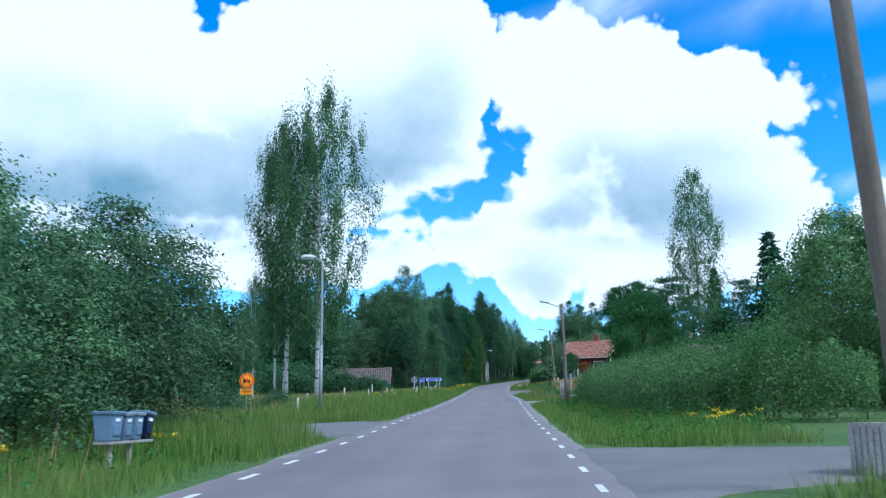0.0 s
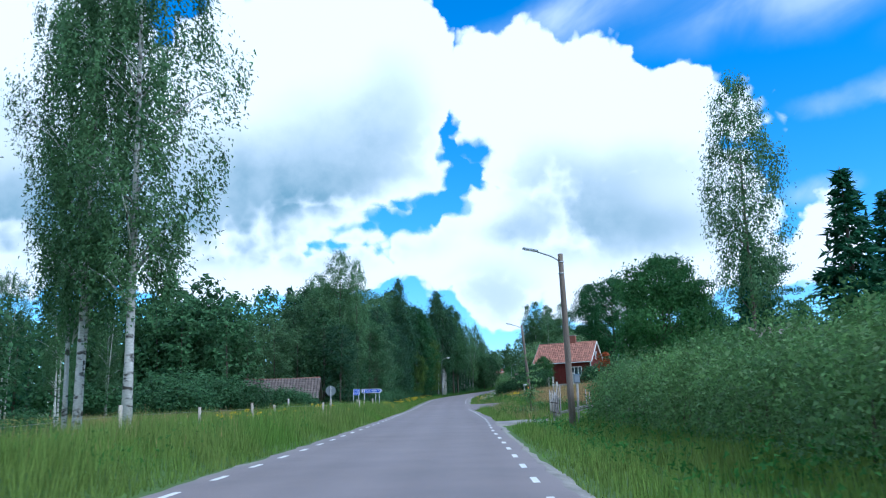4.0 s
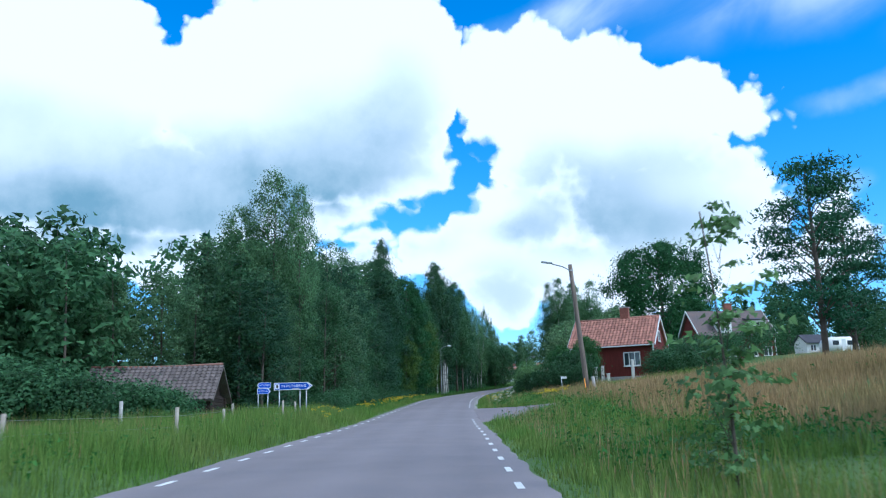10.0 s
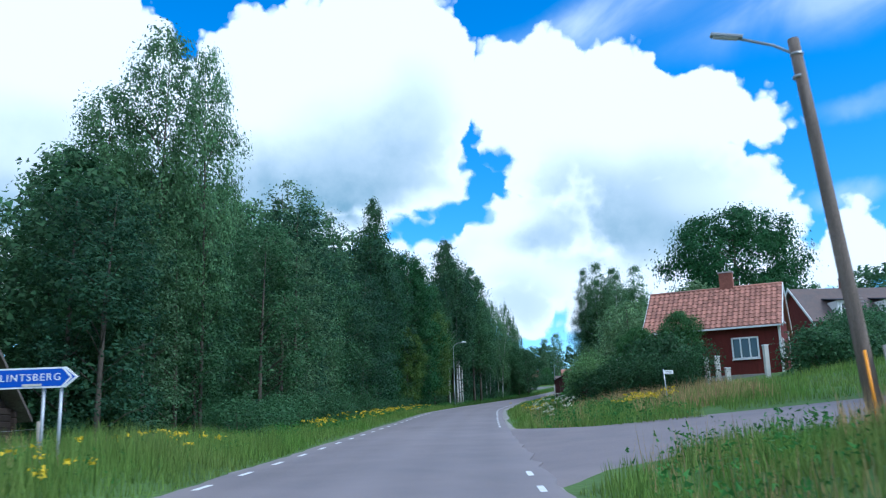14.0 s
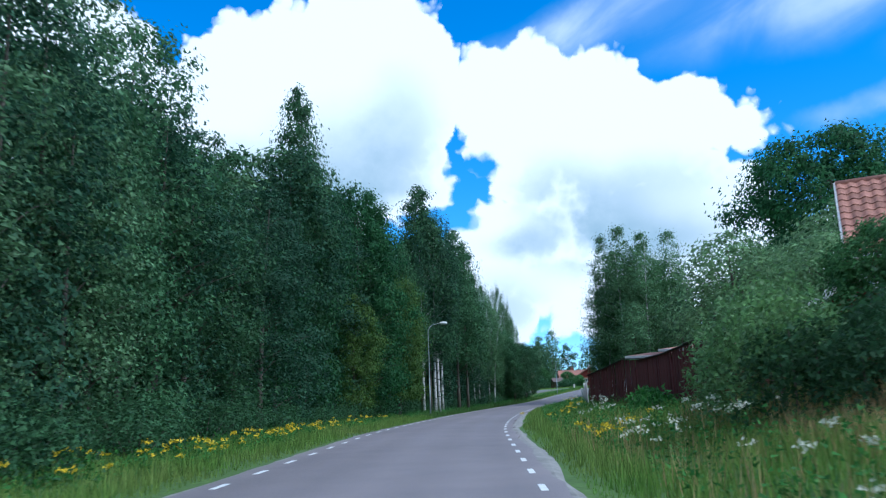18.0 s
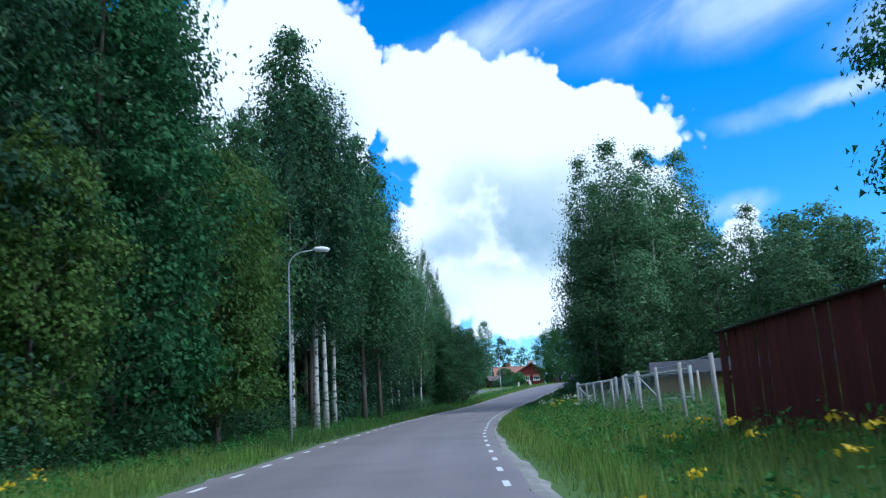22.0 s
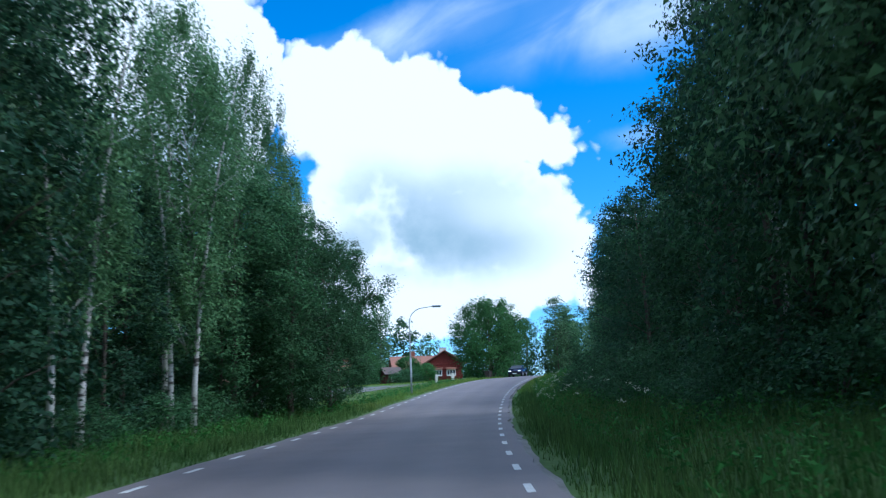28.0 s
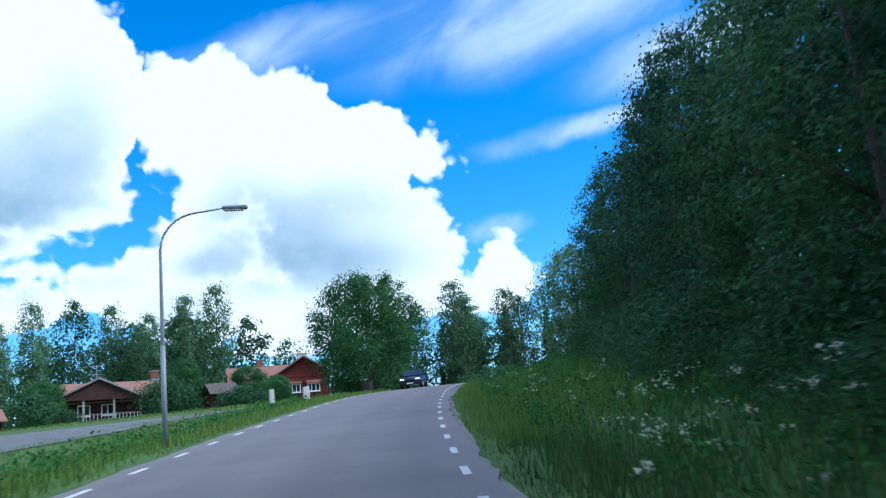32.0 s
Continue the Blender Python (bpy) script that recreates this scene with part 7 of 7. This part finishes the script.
# extra rows added behind the birch stems to block sky light leaking through
for k, s in enumerate(np.arange(222, 264, 5.2)):
    backs.append((*spot(s, -20.5 - 2.5 * (k % 2))[:2], 1.1 + 0.08 * (k % 3), 1.25))
# spruces added close behind the stems to darken the gaps between them
for s, lat in ((230, -13.6), (236, -14.4), (241.5, -12.8), (247, -14.0), (252.5, -12.6)):
    conifers.append((*spot(s, lat)[:2], 0.72, 1.25))
front_a += [(37.5, 128.5, 0.34, 1.5), (41.0, 127.0, 0.40, 1.4), (44.5, 124.0, 0.42, 1.4)]
close_a += [(*spot(172.5, -11.8)[:2], 1.16, 0.95), (*spot(181.0, -11.5)[:2], 1.02, 0.9)]
close_b += [(*spot(168.0, -12.6)[:2], 1.08, 1.1)]
for x, y, h in ((41, 243, 0.72), (46, 240, 0.66), (51, 242, 0.7), (56, 238, 0.62), (36, 245, 0.72), (61, 235, 0.6), (49, 246, 0.8)):
    front_b.append((x, y, h * 0.88, 1.2))
close_b += [(-17.5, 139.0, 0.68, 1.2), (-22.0, 137.5, 0.62, 1.25), (-14.6, 141.6, 0.70, 1.2), (-11.5, 139.5, 0.62, 1.2)]
front_b += [(-13.0, 150.0, 0.8, 1.1), (-17.0, 147.5, 0.74, 1.1), (-21.5, 146.0, 0.74, 1.1), (-9.5, 152.0, 0.85, 1.1), (-26.0, 143.0, 0.68, 1.2)]
for k, (x, y) in enumerate(((74, 396), (79, 401), (83, 395), (87, 399), (91, 394), (95, 398), (98, 390), (78, 409), (90, 407))):
    (front_a if k % 2 else front_b).append((x, y, 0.78 + 0.08 * (k % 3), 1.0))
sallow = tree("sallow_tree", "leafy sallow leaning out of the wood towards the road", 10, 0.7, dome(0.8, 0.5, 2.6, 0.45), M["alder_leaf"], M["bark"], 280, 130, 0.3, 0.115, 0.3, 0.5, 0.12, 60, hollow=0.45, twig=30)
stand(sallow, [(27.8, 288.6, 0.98, 1.05), (25.6, 291.5, 1.02, 1.05), (28.6, 293.0, 0.9, 0.9),  (23.6, 287.6, 1.15, 1.1), (25.4, 284.0, 1.0, 1.1), (22.8, 283.0, 1.2, 1.1)])
edge_maple = tree("maple_tree", "dense dark maple overhanging the verge", 20.5, 0.8, dome(0.7, 0.7, 4.3, 0.42), M["oak_leaf"], M["bark"], 420, 100, 0.55, 0.2, 0.3, 0.85, 0.25, 62, hollow=0.55, lobes=5)
stand(edge_maple, [(4.4, 209.0, 0.93, 0.9), (*spot(198.0, -11.8)[:2], 0.8, 1.0), (*spot(190.5, -12.2)[:2], 0.6, 1.0)])
light_maple = tree("maple_tree", "tall maple with yellow green leaves at the wood's edge", 15.5, 2.2, dome(0.7, 0.7, 3.5, 0.45), M["edge_leaf"], M["bark"], 300, 74, 0.5, 0.23, 0.3, 0.85, 0.2, 63, hollow=0.45, lobes=6)
stand(light_maple, [(6.4, 220.6, 0.88, 1.05), (7.6, 215.0, 0.72, 0.85), (4.4, 203.6, 0.6, 0.85)])
stand(near_a, close_a)
stand(near_b, close_b)
# near_b's form with darker leaves, shade of the wood's edge in their colour
near_d = tree("aspen_tree", "leafy aspen beside the verge, leaves coloured dark for shade", 17.0, 0.2, dome(0.9, 0.7, 2.7, 0.32), M["shaded_leaf"], M["bark"], 230, 62, 0.40, 0.175, 0.4, 0.7, 0.16, 64, hollow=0.5, twig=26)
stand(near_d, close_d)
stand(alder_a, front_a)
stand(alder_b, front_b)
stand(poplar, front_p)
bank_poplar = tree("aspen_tree", "tall pale aspen and birch crown beside the paddock", 21, 2.0, lambda u: 3.3 * np.clip((1 - u) ** 0.52 * (0.6 + 0.4 * np.minimum(u / 0.2, 1)), 0.03, 1), M["birch_leaf"], M["birch_bark"], 260, 66, 0.62, 0.21, 0.5, 0.6, 0.15, 56, hollow=0.25, twig=30)
stand(bank_poplar, bank_p)
stand(back_tree, backs)
stand(back_conifer, conifers)
willow = tree("willow_tree", "pale green round willow behind the plank wall", 10.5, 0.4, dome(0.6, 0.8, 3.8, 0.4), M["willow_leaf"], M["bark"], 240, 44, 0.62, 0.31, 0.2, 0.5, 0.2, 61, hollow=0.35)
stand(willow, [(25.8, 184.5, 0.78, 1.15), (62.6, 328.6, 0.68, 0.95), (32.0, 184.0, 0.85, 1.1), (28.2, 179.5, 0.64, 1.2), (29.0, 188.0, 0.72, 1.1)])

elder = tree("elder_bush", "tall elder shoot with rusty red berry heads above the hedge", 3.1, 2.45, dome(0.7, 0.7, 0.24, 0.4), M["berry"], M["bark"], 12, 26, 0.1, 0.07, 0.2, 0.8, 0.03, 77, twig=8)
stand(elder, [(10.0, 63.0, 1.0, 1.0)])

# bushes
shrub = bush("rounded dense green shrub beside the road", 1.6, 2.4, 71, M["alder_leaf"], 60, 90, 0.16)
stand(shrub, [(21.0, 156.8, 1.5, 0.9),  (29.2, 152.8, 1.0, 1.1), (31.2, 154.0, 1.0, 1.2), (33.5, 156.5, 1.0, 1.3), (-14.5, 125.5, 1.3, 1.1), (-8.9, 124.2, 0.9, 1.0), (-10.6, 123.4, 1.1, 1.1), (-11.6, 127.4, 0.95, 1.1), (-17.5, 126, 1.6, 1.2), (-20, 118, 1.4, 1.3), (-24, 122, 1.7, 1.3), (-27, 113, 1.4, 1.3), (-22, 128, 1.9, 1.2), (41.6, 367.0, 1.4, 1.05), (48.8, 371.5, 0.95, 1.5), (30.2, 366.0, 1.2, 1.0), (27.0, 356.0, 0.9, 1.2), (33.0, 362.5, 0.5, 1.2)])
near_shrub = bush("low leafy shrub at the wood's edge", 1.6, 2.4, 72, M["alder_leaf"], 48, 60, 0.13)
stand(near_shrub, [(-11.5, 48.0, 0.6, 1.2), (-13.5, 51.0, 0.75, 1.2), (-10.2, 53.0, 0.5, 1.3), (-15.0, 57.0, 0.8, 1.2), (-11.5, 60.0, 0.6, 1.3), (10.2, 237.4, 0.6, 1.0), (8.8, 234.5, 0.7, 1.1), (9.6, 232.0, 0.6, 1.1)] + [(*spot(s, -8.6 + 0.7 * math.sin(s))[:2], 0.5 + 0.3 * abs(math.sin(s * 1.7)), 1.2) for s in np.arange(140, 292, 3.6) if not 224 < s < 247] +
      [(*spot(s, 9.8 + 0.8 * math.sin(s) + max(0, s - 300) * 0.05)[:2], 0.55 + 0.35 * abs(math.sin(s * 1.3)), 1.25) for s in np.arange(258, 345, 3.4)] +
      [(*spot(s, float(np.interp(s, [262, 296, 303, 318], [8.3, 7.5, 8.4, 10.2])) + 0.4 * math.sin(2.3 * s))[:2], 0.30 + 0.22 * abs(math.sin(s * 1.9)), 1.3) for s in np.arange(264, 320, 2.3)] +
      [(*spot(s, -10.6 + 0.7 * math.sin(s))[:2], 0.7 + 0.35 * abs(math.sin(s * 1.7)), 1.15) for s in np.arange(224, 248, 2.2)])
verge_shrub = bush("low bright green saplings at the foot of the birches", 1.5, 2.0, 74, M["bright_leaf"], 40, 60, 0.13)
stand(verge_shrub, [(*spot(s, lat)[:2], k, 1.3) for s, lat, k in ((226.5, -9.0, 0.5), (229.5, -9.6, 0.62), (232.4, -8.9, 0.45), (235.5, -9.5, 0.55), (238.6, -9.2, 0.42))])
far_hedge = bush("clipped looking dark garden shrub by the bend", 2.0, 2.0, 73, M["alder_leaf"], 46, 42, 0.26)
stand(far_hedge, [(*spot(392, 1.0)[:2], 1.2, 1.3), (*spot(396, 7.0)[:2], 1.3, 1.3), (*spot(372, -9.5)[:2], 0.7, 1.5)])
hedge([(14.5, 29.5), (10.2, 31.5), (9.3, 38.0), (10.2, 48.0), (10.6, 57.0), (11.0, 63.5), (11.6, 66.2)], 3.0, 2.35, M["hedge_leaf"], "rough overgrown green hedge along the garden", 81, 0.085, 2300)
hedge([(11.5, 30.0), (12.6, 48.0), (13.4, 62.0)], 2.6, 2.9, M["bright_leaf"], "taller lighter shrubs behind the hedge", 82, 0.10, 1300, 0.4)
hedge([(22.0, 150.6), (19.0, 154.4), (16.4, 158.6)], 3.0, 2.4, M["alder_leaf"], "tall dark garden hedge beside the cottage", 83, 0.11, 1500)
hedge([(16.6, 157.5), (17.4, 161.0), (17.7, 164.3)], 3.0, 3.1, M["hedge_leaf"], "tall leafy lilac hedge hiding the annex", 86, 0.11, 1700)
hedge([(30.5, 153.5), (36.0, 160.5), (42.0, 165.0), (47.0, 168.0)], 4.2, 3.0, M["alder_leaf"], "wide dark hedge below the red house", 84, 0.15, 800)
hedge([(18.0, 173.0), (18.5, 177.5)], 1.2, 0.9, M["herb"], "weeds and young maple shoots against the plank wall", 85, 0.16, 320)

# ---- grass, weeds and flowers ----
def scatter(s0, s1, lat0, lat1, density, seed, clump=0.25):
    gen = np.random.default_rng(seed)
    n = int(abs((s1 - s0) * (lat1 - lat0)) * density)
    s, lat = gen.uniform(s0, s1, n), gen.uniform(lat0, lat1, n)
    patch = 0.75 + 0.5 * np.sin(s * 0.55 + lat * 1.3 + seed) * np.sin(s * 0.23 - lat * 0.9 + 2.0 * seed)
    keep = gen.uniform(0, 1, n) < patch + clump
    for at, side, half in MOUTHS:
        reach = half if half < 6 else np.interp(np.abs(lat), [4.5, 8, 14], [half, 0.68 * half, 0.55 * half])
        keep &= ~((lat * side > 0) & (np.abs(s - at) < reach + np.clip(5.5 - np.abs(lat), -1.2, 2)))
    return s[keep], lat[keep], patch[keep], gen


def blades(name, s0, s1, lat0, lat1, density, height, width, mat, seed, label, category="grass", lean=0.35, clump=0.25):
    """Loose grass blades over a stretch of verge, as one patch."""
    s, lat, patch, gen = scatter(s0, s1, lat0, lat1, density, seed, clump)
    n = len(s)
    x, y, _ = spot(s, lat)
    z = land(s, lat) - 0.03
    near = np.clip((np.abs(lat) - 3.5) / 0.9, 0.35, 1)
    h = height * gen.uniform(0.45, 1.15, n) * (0.7 + 0.4 * patch) * near
    a, b = gen.uniform(0, 6.28, n), gen.uniform(0, 6.28, n)
    w = width * gen.uniform(0.6, 1.3, n)
    tip = np.stack([x + np.cos(b) * h * lean * gen.uniform(0.2, 1, n), y + np.sin(b) * h * lean * gen.uniform(0.2, 1, n), z + h], 1)
    p0 = np.stack([x + np.cos(a) * w / 2, y + np.sin(a) * w / 2, z], 1)
    p1 = np.stack([x - np.cos(a) * w / 2, y - np.sin(a) * w / 2, z], 1)
    ob = quads_object(name, np.stack([p0, p1, tip], 1), mat, per=3)
    return tagged(ob, label, category, kind="stuff")


def weeds(name, s0, s1, lat0, lat1, density, height, leaf, mat, seed, label, clump=0.0, category="weeds"):
    """Leafy plants: a column of leaves round each stalk."""
    s, lat, patch, gen = scatter(s0, s1, lat0, lat1, density, seed, clump)
    x, y, _ = spot(s, lat)
    z = land(s, lat)
    n, per = len(s), 9
    h = height * gen.uniform(0.5, 1.2, n)
    u = gen.uniform(0.05, 1, (n, per))
    c = np.stack([x[:, None] + gen.normal(size=(n, per)) * 0.07, y[:, None] + gen.normal(size=(n, per)) * 0.07, z[:, None] + u * h[:, None]], -1).reshape(-1, 3)
    ob = quads_object(name, leaf_quads(c, leaf * 1.15, 0.1, None, 0.5, gen), mat, per=3)
    return tagged(ob, label, category, kind="stuff")


def flowers(name, patches, mat, seed, label, height=0.9, size=0.05, per=14, spread=0.05):
    """Flower heads in patches (station, lateral, reach, count) on thin stalks."""
    gen = np.random.default_rng(seed)
    heads, stalks = [], []
    for s0, lat0, reach, count in patches:
        s, lat = s0 + gen.normal(size=count) * reach, lat0 + gen.normal(size=count) * min(reach, 0.7)
        x, y, _ = spot(s, lat)
        z = land(s, lat)
        h = height * gen.uniform(0.75, 1.15, count)
        top = np.stack([x, y, z + h], 1)
        heads.append((top[:, None, :] + gen.normal(size=(count, per, 3)) * np.array([spread, spread, spread * 0.45])).reshape(-1, 3))
        stalks.append(np.stack([np.stack([x - 0.008, y, z], 1), np.stack([x + 0.008, y, z], 1), top], 1).reshape(-1, 3))
    ob = quads_object(name, leaf_quads(np.concatenate(heads), size * 1.2, 0, None, 1.0, gen), mat, per=3)
    tagged(ob, label, "flowers", kind="stuff")
    quads_object("stalks", np.concatenate(stalks), M["herb"], ob, per=3)


blades("verge_grass", 36, 136, -9.0, -3.75, 120, 0.78, 0.026, M["grass"], 1, "tall bright green verge grass beside the road")
blades("verge_grass", -8, 19, -10.5, -3.75, 120, 0.42, 0.024, M["grass"], 19, "rough verge grass round the post boxes")
blades("verge_grass", 19, 36, -10.5, -3.75, 120, 0.85, 0.028, M["grass"], 30, "very tall seeding verge grass before the side road")
blades("verge_grass", 136, 212, -8.2, -3.75, 80, 0.45, 0.03, M["grass"], 2, "shorter green verge grass before the wood")
# darker blades stand in for the wood's shade on this verge
blades("verge_grass", 212, 292, -8.2, -3.75, 80, 0.45, 0.03, M["shade_grass"], 20, "verge grass below the wood, coloured darker for its shade")
blades("verge_grass", 71, 86, 3.62, 6.7, 95, 0.5, 0.034, M["grass"], 40, "tall green verge grass before the wattle fence")
blades("verge_grass", 86, 136, 3.62, 9.0, 95, 0.5, 0.034, M["grass"], 41, "tall green verge grass beside the hay meadow")
blades("verge_grass", -8, 71, 3.62, 9.0, 95, 0.5, 0.034, M["grass"], 3, "tall green verge grass beside the road")
blades("verge_grass", 136, 246, 3.62, 10.5, 80, 0.55, 0.03, M["grass"], 4, "rough green verge grass beside gardens and paddock")
blades("verge_grass", 302, 345, 3.62, 10.5, 80, 0.5, 0.03, M["grass"], 44, "rough green grass on the bank by the bend")
blades("verge_grass", 246, 302, 3.62, 10.5, 80, 0.55, 0.03, M["shade_grass"], 26, "rough verge grass below the wooded bank, coloured darker for shade")
blades("straw_grass", 75, 175, 4.6, 6.8, 9, 0.95, 0.02, M["hay"], 5, "thin seeding grass stalks in the verge", lean=0.25)
blades("straw_grass", 0, 120, -9.5, -5.0, 3, 0.9, 0.02, M["hay"], 6, "thin seeding grass stalks in the verge", lean=0.25)
blades("field_grass", 38, 134, -40, -9.0, 12, 0.6, 0.09, M["grass"], 7, "open field of half ripe meadow grass", clump=0.5)
blades("field_straw", 42, 134, -34, -8.5, 8, 0.75, 0.05, M["hay"], 8, "pale straw coloured stalks over the field", clump=0.0)
blades("hay_meadow", 88, 120, 10.5, 44, 38, 0.66, 0.055, M["hay"], 9, "ripe golden brown hay meadow", clump=0.6)
blades("hay_meadow", 104, 121.5, 8.8, 21, 85, 0.85, 0.04, M["hay"], 18, "ripe golden grass on the rise beside the side road", clump=0.6)
blades("hay_meadow", 97, 119, 8.2, 12.5, 70, 0.85, 0.035, M["hay"], 43, "ripe grass thinning out towards the verge", clump=0.3)
blades("hay_meadow_green", 86, 121, 7.5, 10.5, 18, 0.55, 0.05, M["grass"], 10, "green edge of the hay meadow")
blades("lawn", 70, 88, 6.7, 20, 170, 0.12, 0.035, M["grass"], 11, "mown lawn beyond the wattle fence")
blades("hay_meadow", 142, 158, 9.0, 15, 40, 0.85, 0.035, M["hay"], 27, "seeding straw coloured grass before the garden hedge", clump=0.4)
blades("hay_meadow", 152, 166, 7.4, 12.0, 75, 0.8, 0.035, M["hay"], 45, "pale seeding grass below the lilac hedge", clump=0.4)
blades("garden_grass", 139, 152, 12, 34, 40, 0.5, 0.04, M["grass"], 28, "uncut grass on the corner beside the side road")
blades("garden_grass", 141, 176, 6.5, 16, 45, 0.6, 0.04, M["grass"], 12, "rough grass before the cottage hedge")
blades("paddock_grass", 196, 262, 9.5, 30, 22, 0.4, 0.06, M["grass"], 13, "green paddock grass behind the mesh fence")
blades("yard_grass", 286, 334, -11.5, -6.4, 60, 0.11, 0.04, M["grass"], 14, "short pale lawn beside the gravel yard")
blades("bank_grass", 262, 380, 8.5, 22, 26, 0.55, 0.045, M["shade_grass"], 15, "grass on the wooded bank with shade put into its colour")
blades("far_grass", 340, 400, -30, -8.0, 10, 0.2, 0.09, M["grass"], 16, "far verge grass below the farmhouse")
blades("verge_grass", 290, 372, -6.6, -3.75, 60, 0.36, 0.045, M["grass"], 17, "green verge strip between road and gravel yard")
weeds("verge_weeds", 24, 70, 4.6, 10.5, 4.5, 0.65, 0.1, M["herb"], 21, "leafy weeds among the verge grass")
weeds("verge_weeds", 86, 140, 4.6, 10.5, 4.5, 0.65, 0.1, M["herb"], 42, "leafy weeds beside the hay meadow")
weeds("verge_weeds", 140, 345, 4.8, 10.5, 6.0, 0.7, 0.1, M["herb"], 22, "rank leafy weeds along the verge")
weeds("verge_weeds", 5, 135, -9.5, -4.6, 2.4, 0.5, 0.09, M["herb"], 23, "leafy weeds among the verge grass")
weeds("wood_edge_weeds", 136, 295, -9.5, -5.4, 7.0, 0.5, 0.1, M["herb"], 24, "leafy weeds along the wood's edge")
weeds("verge_weeds", 284, 340, -6.4, -4.7, 10, 0.55, 0.1, M["herb"], 29, "thick leafy weeds between road and yard")
weeds("field_weeds", 104, 115, 8.5, 22, 1.6, 0.5, 0.14, M["herb"], 25, "green thistles in the hay meadow")
flowers("yellow_flowers", [(26, 8.2, 0.9, 16), (63, -7.0, 1.2, 10), (71, -7.4, 1.0, 7), (84, -7.3, 0.8, 14), (118.5, -5.2, 0.9, 8), (126, -5.6, 1.2, 12), (148, -6.0, 2.0, 16), (163, -6.2, 4.0, 36), (172, -5.8, 4.0, 30), (182, -6.0, 3.5, 20), (196, -6.2, 3.0, 14), (14, -8.2, 0.8, 14), (20, -7.2, 0.8, 8)], M["yellow"], 31, "yellow tansy flowers scattered along the verge", 0.6, 0.055, 12, 0.06)
flowers("yellow_flowers", [(146, 10.0, 0.8, 46), (187, 5.6, 1.4, 6), (191.5, 6.0, 1.0, 5), (197, 6.6, 1.2, 4), (166, 5.4, 0.9, 14), (233, 7.2, 1.0, 8)], M["yellow"], 32, "dense yellow tansy patches on the bank side", 0.7, 0.06, 14, 0.07)
flowers("cream_flowers", [(149, 6.2, 2.4, 12), (158.5, 6.4, 1.0, 14), (161.5, 6.4, 1.2, 10), (178, 6.4, 2.4, 9), (186, 8.0, 3.0, 7), (228, 7.5, 4, 8), (236, 7.0, 4, 8), (272, 7.6, 5.0, 5), (283, 7.6, 5.0, 7), (293, 7.2, 5.0, 6)], M["white_flower"], 33, "cream meadowsweet plumes above the verge weeds", 0.9, 0.045, 16, 0.07)

flowers("cream_flowers", [(287, 5.6, 2.5, 12), (292, 5.8, 2.5, 14), (297, 5.8, 3.0, 16), (303, 6.4, 4.0, 16), (311, 6.2, 4.0, 12), (319, 6.0, 4.0, 8)], M["white_flower"], 34, "small cream meadowsweet heads along the shaded bank", 0.8, 0.032, 9, 0.05)

# ---- road markings ----
def dash_mesh():
    me = bpy.data.meshes.new("edge_dash")
    me.from_pydata([(-0.06, -0.48, 0), (0.06, -0.48, 0), (0.06, 0.48, 0), (-0.06, 0.48, 0), (-0.056, -0.475, 0.006), (0.056, -0.475, 0.006), (0.056, 0.475, 0.006), (-0.056, 0.475, 0.006)], [],
                   [(4, 5, 6, 7), (0, 1, 5, 4), (1, 2, 6, 5), (2, 3, 7, 6), (3, 0, 4, 7)])
    me.materials.append(M["line"])
    return me


dash = dash_mesh()
for side, phase, gaps in ((1, 1.2, ((122.5, 142.5),)), (-1, 0.2, ())):
    for s in np.arange(0 + phase, 372, 3.0):
        if any(a < s < b for a, b in gaps):
            continue
        centre, half = road_middle(s)
        lat = float(centre + side * half)
        x, y, hd = spot(s, lat)
        slope = math.degrees(math.atan2(float(road_z(s + 1) - road_z(s - 1)), 2))
        ob = new("edge_dash", dash)
        ob.parent = road
        ob.matrix_basis = pose(x, y, float(camber(s, lat)) + 0.002, 0, 0, hd) @ pose(0, 0, 0, slope)
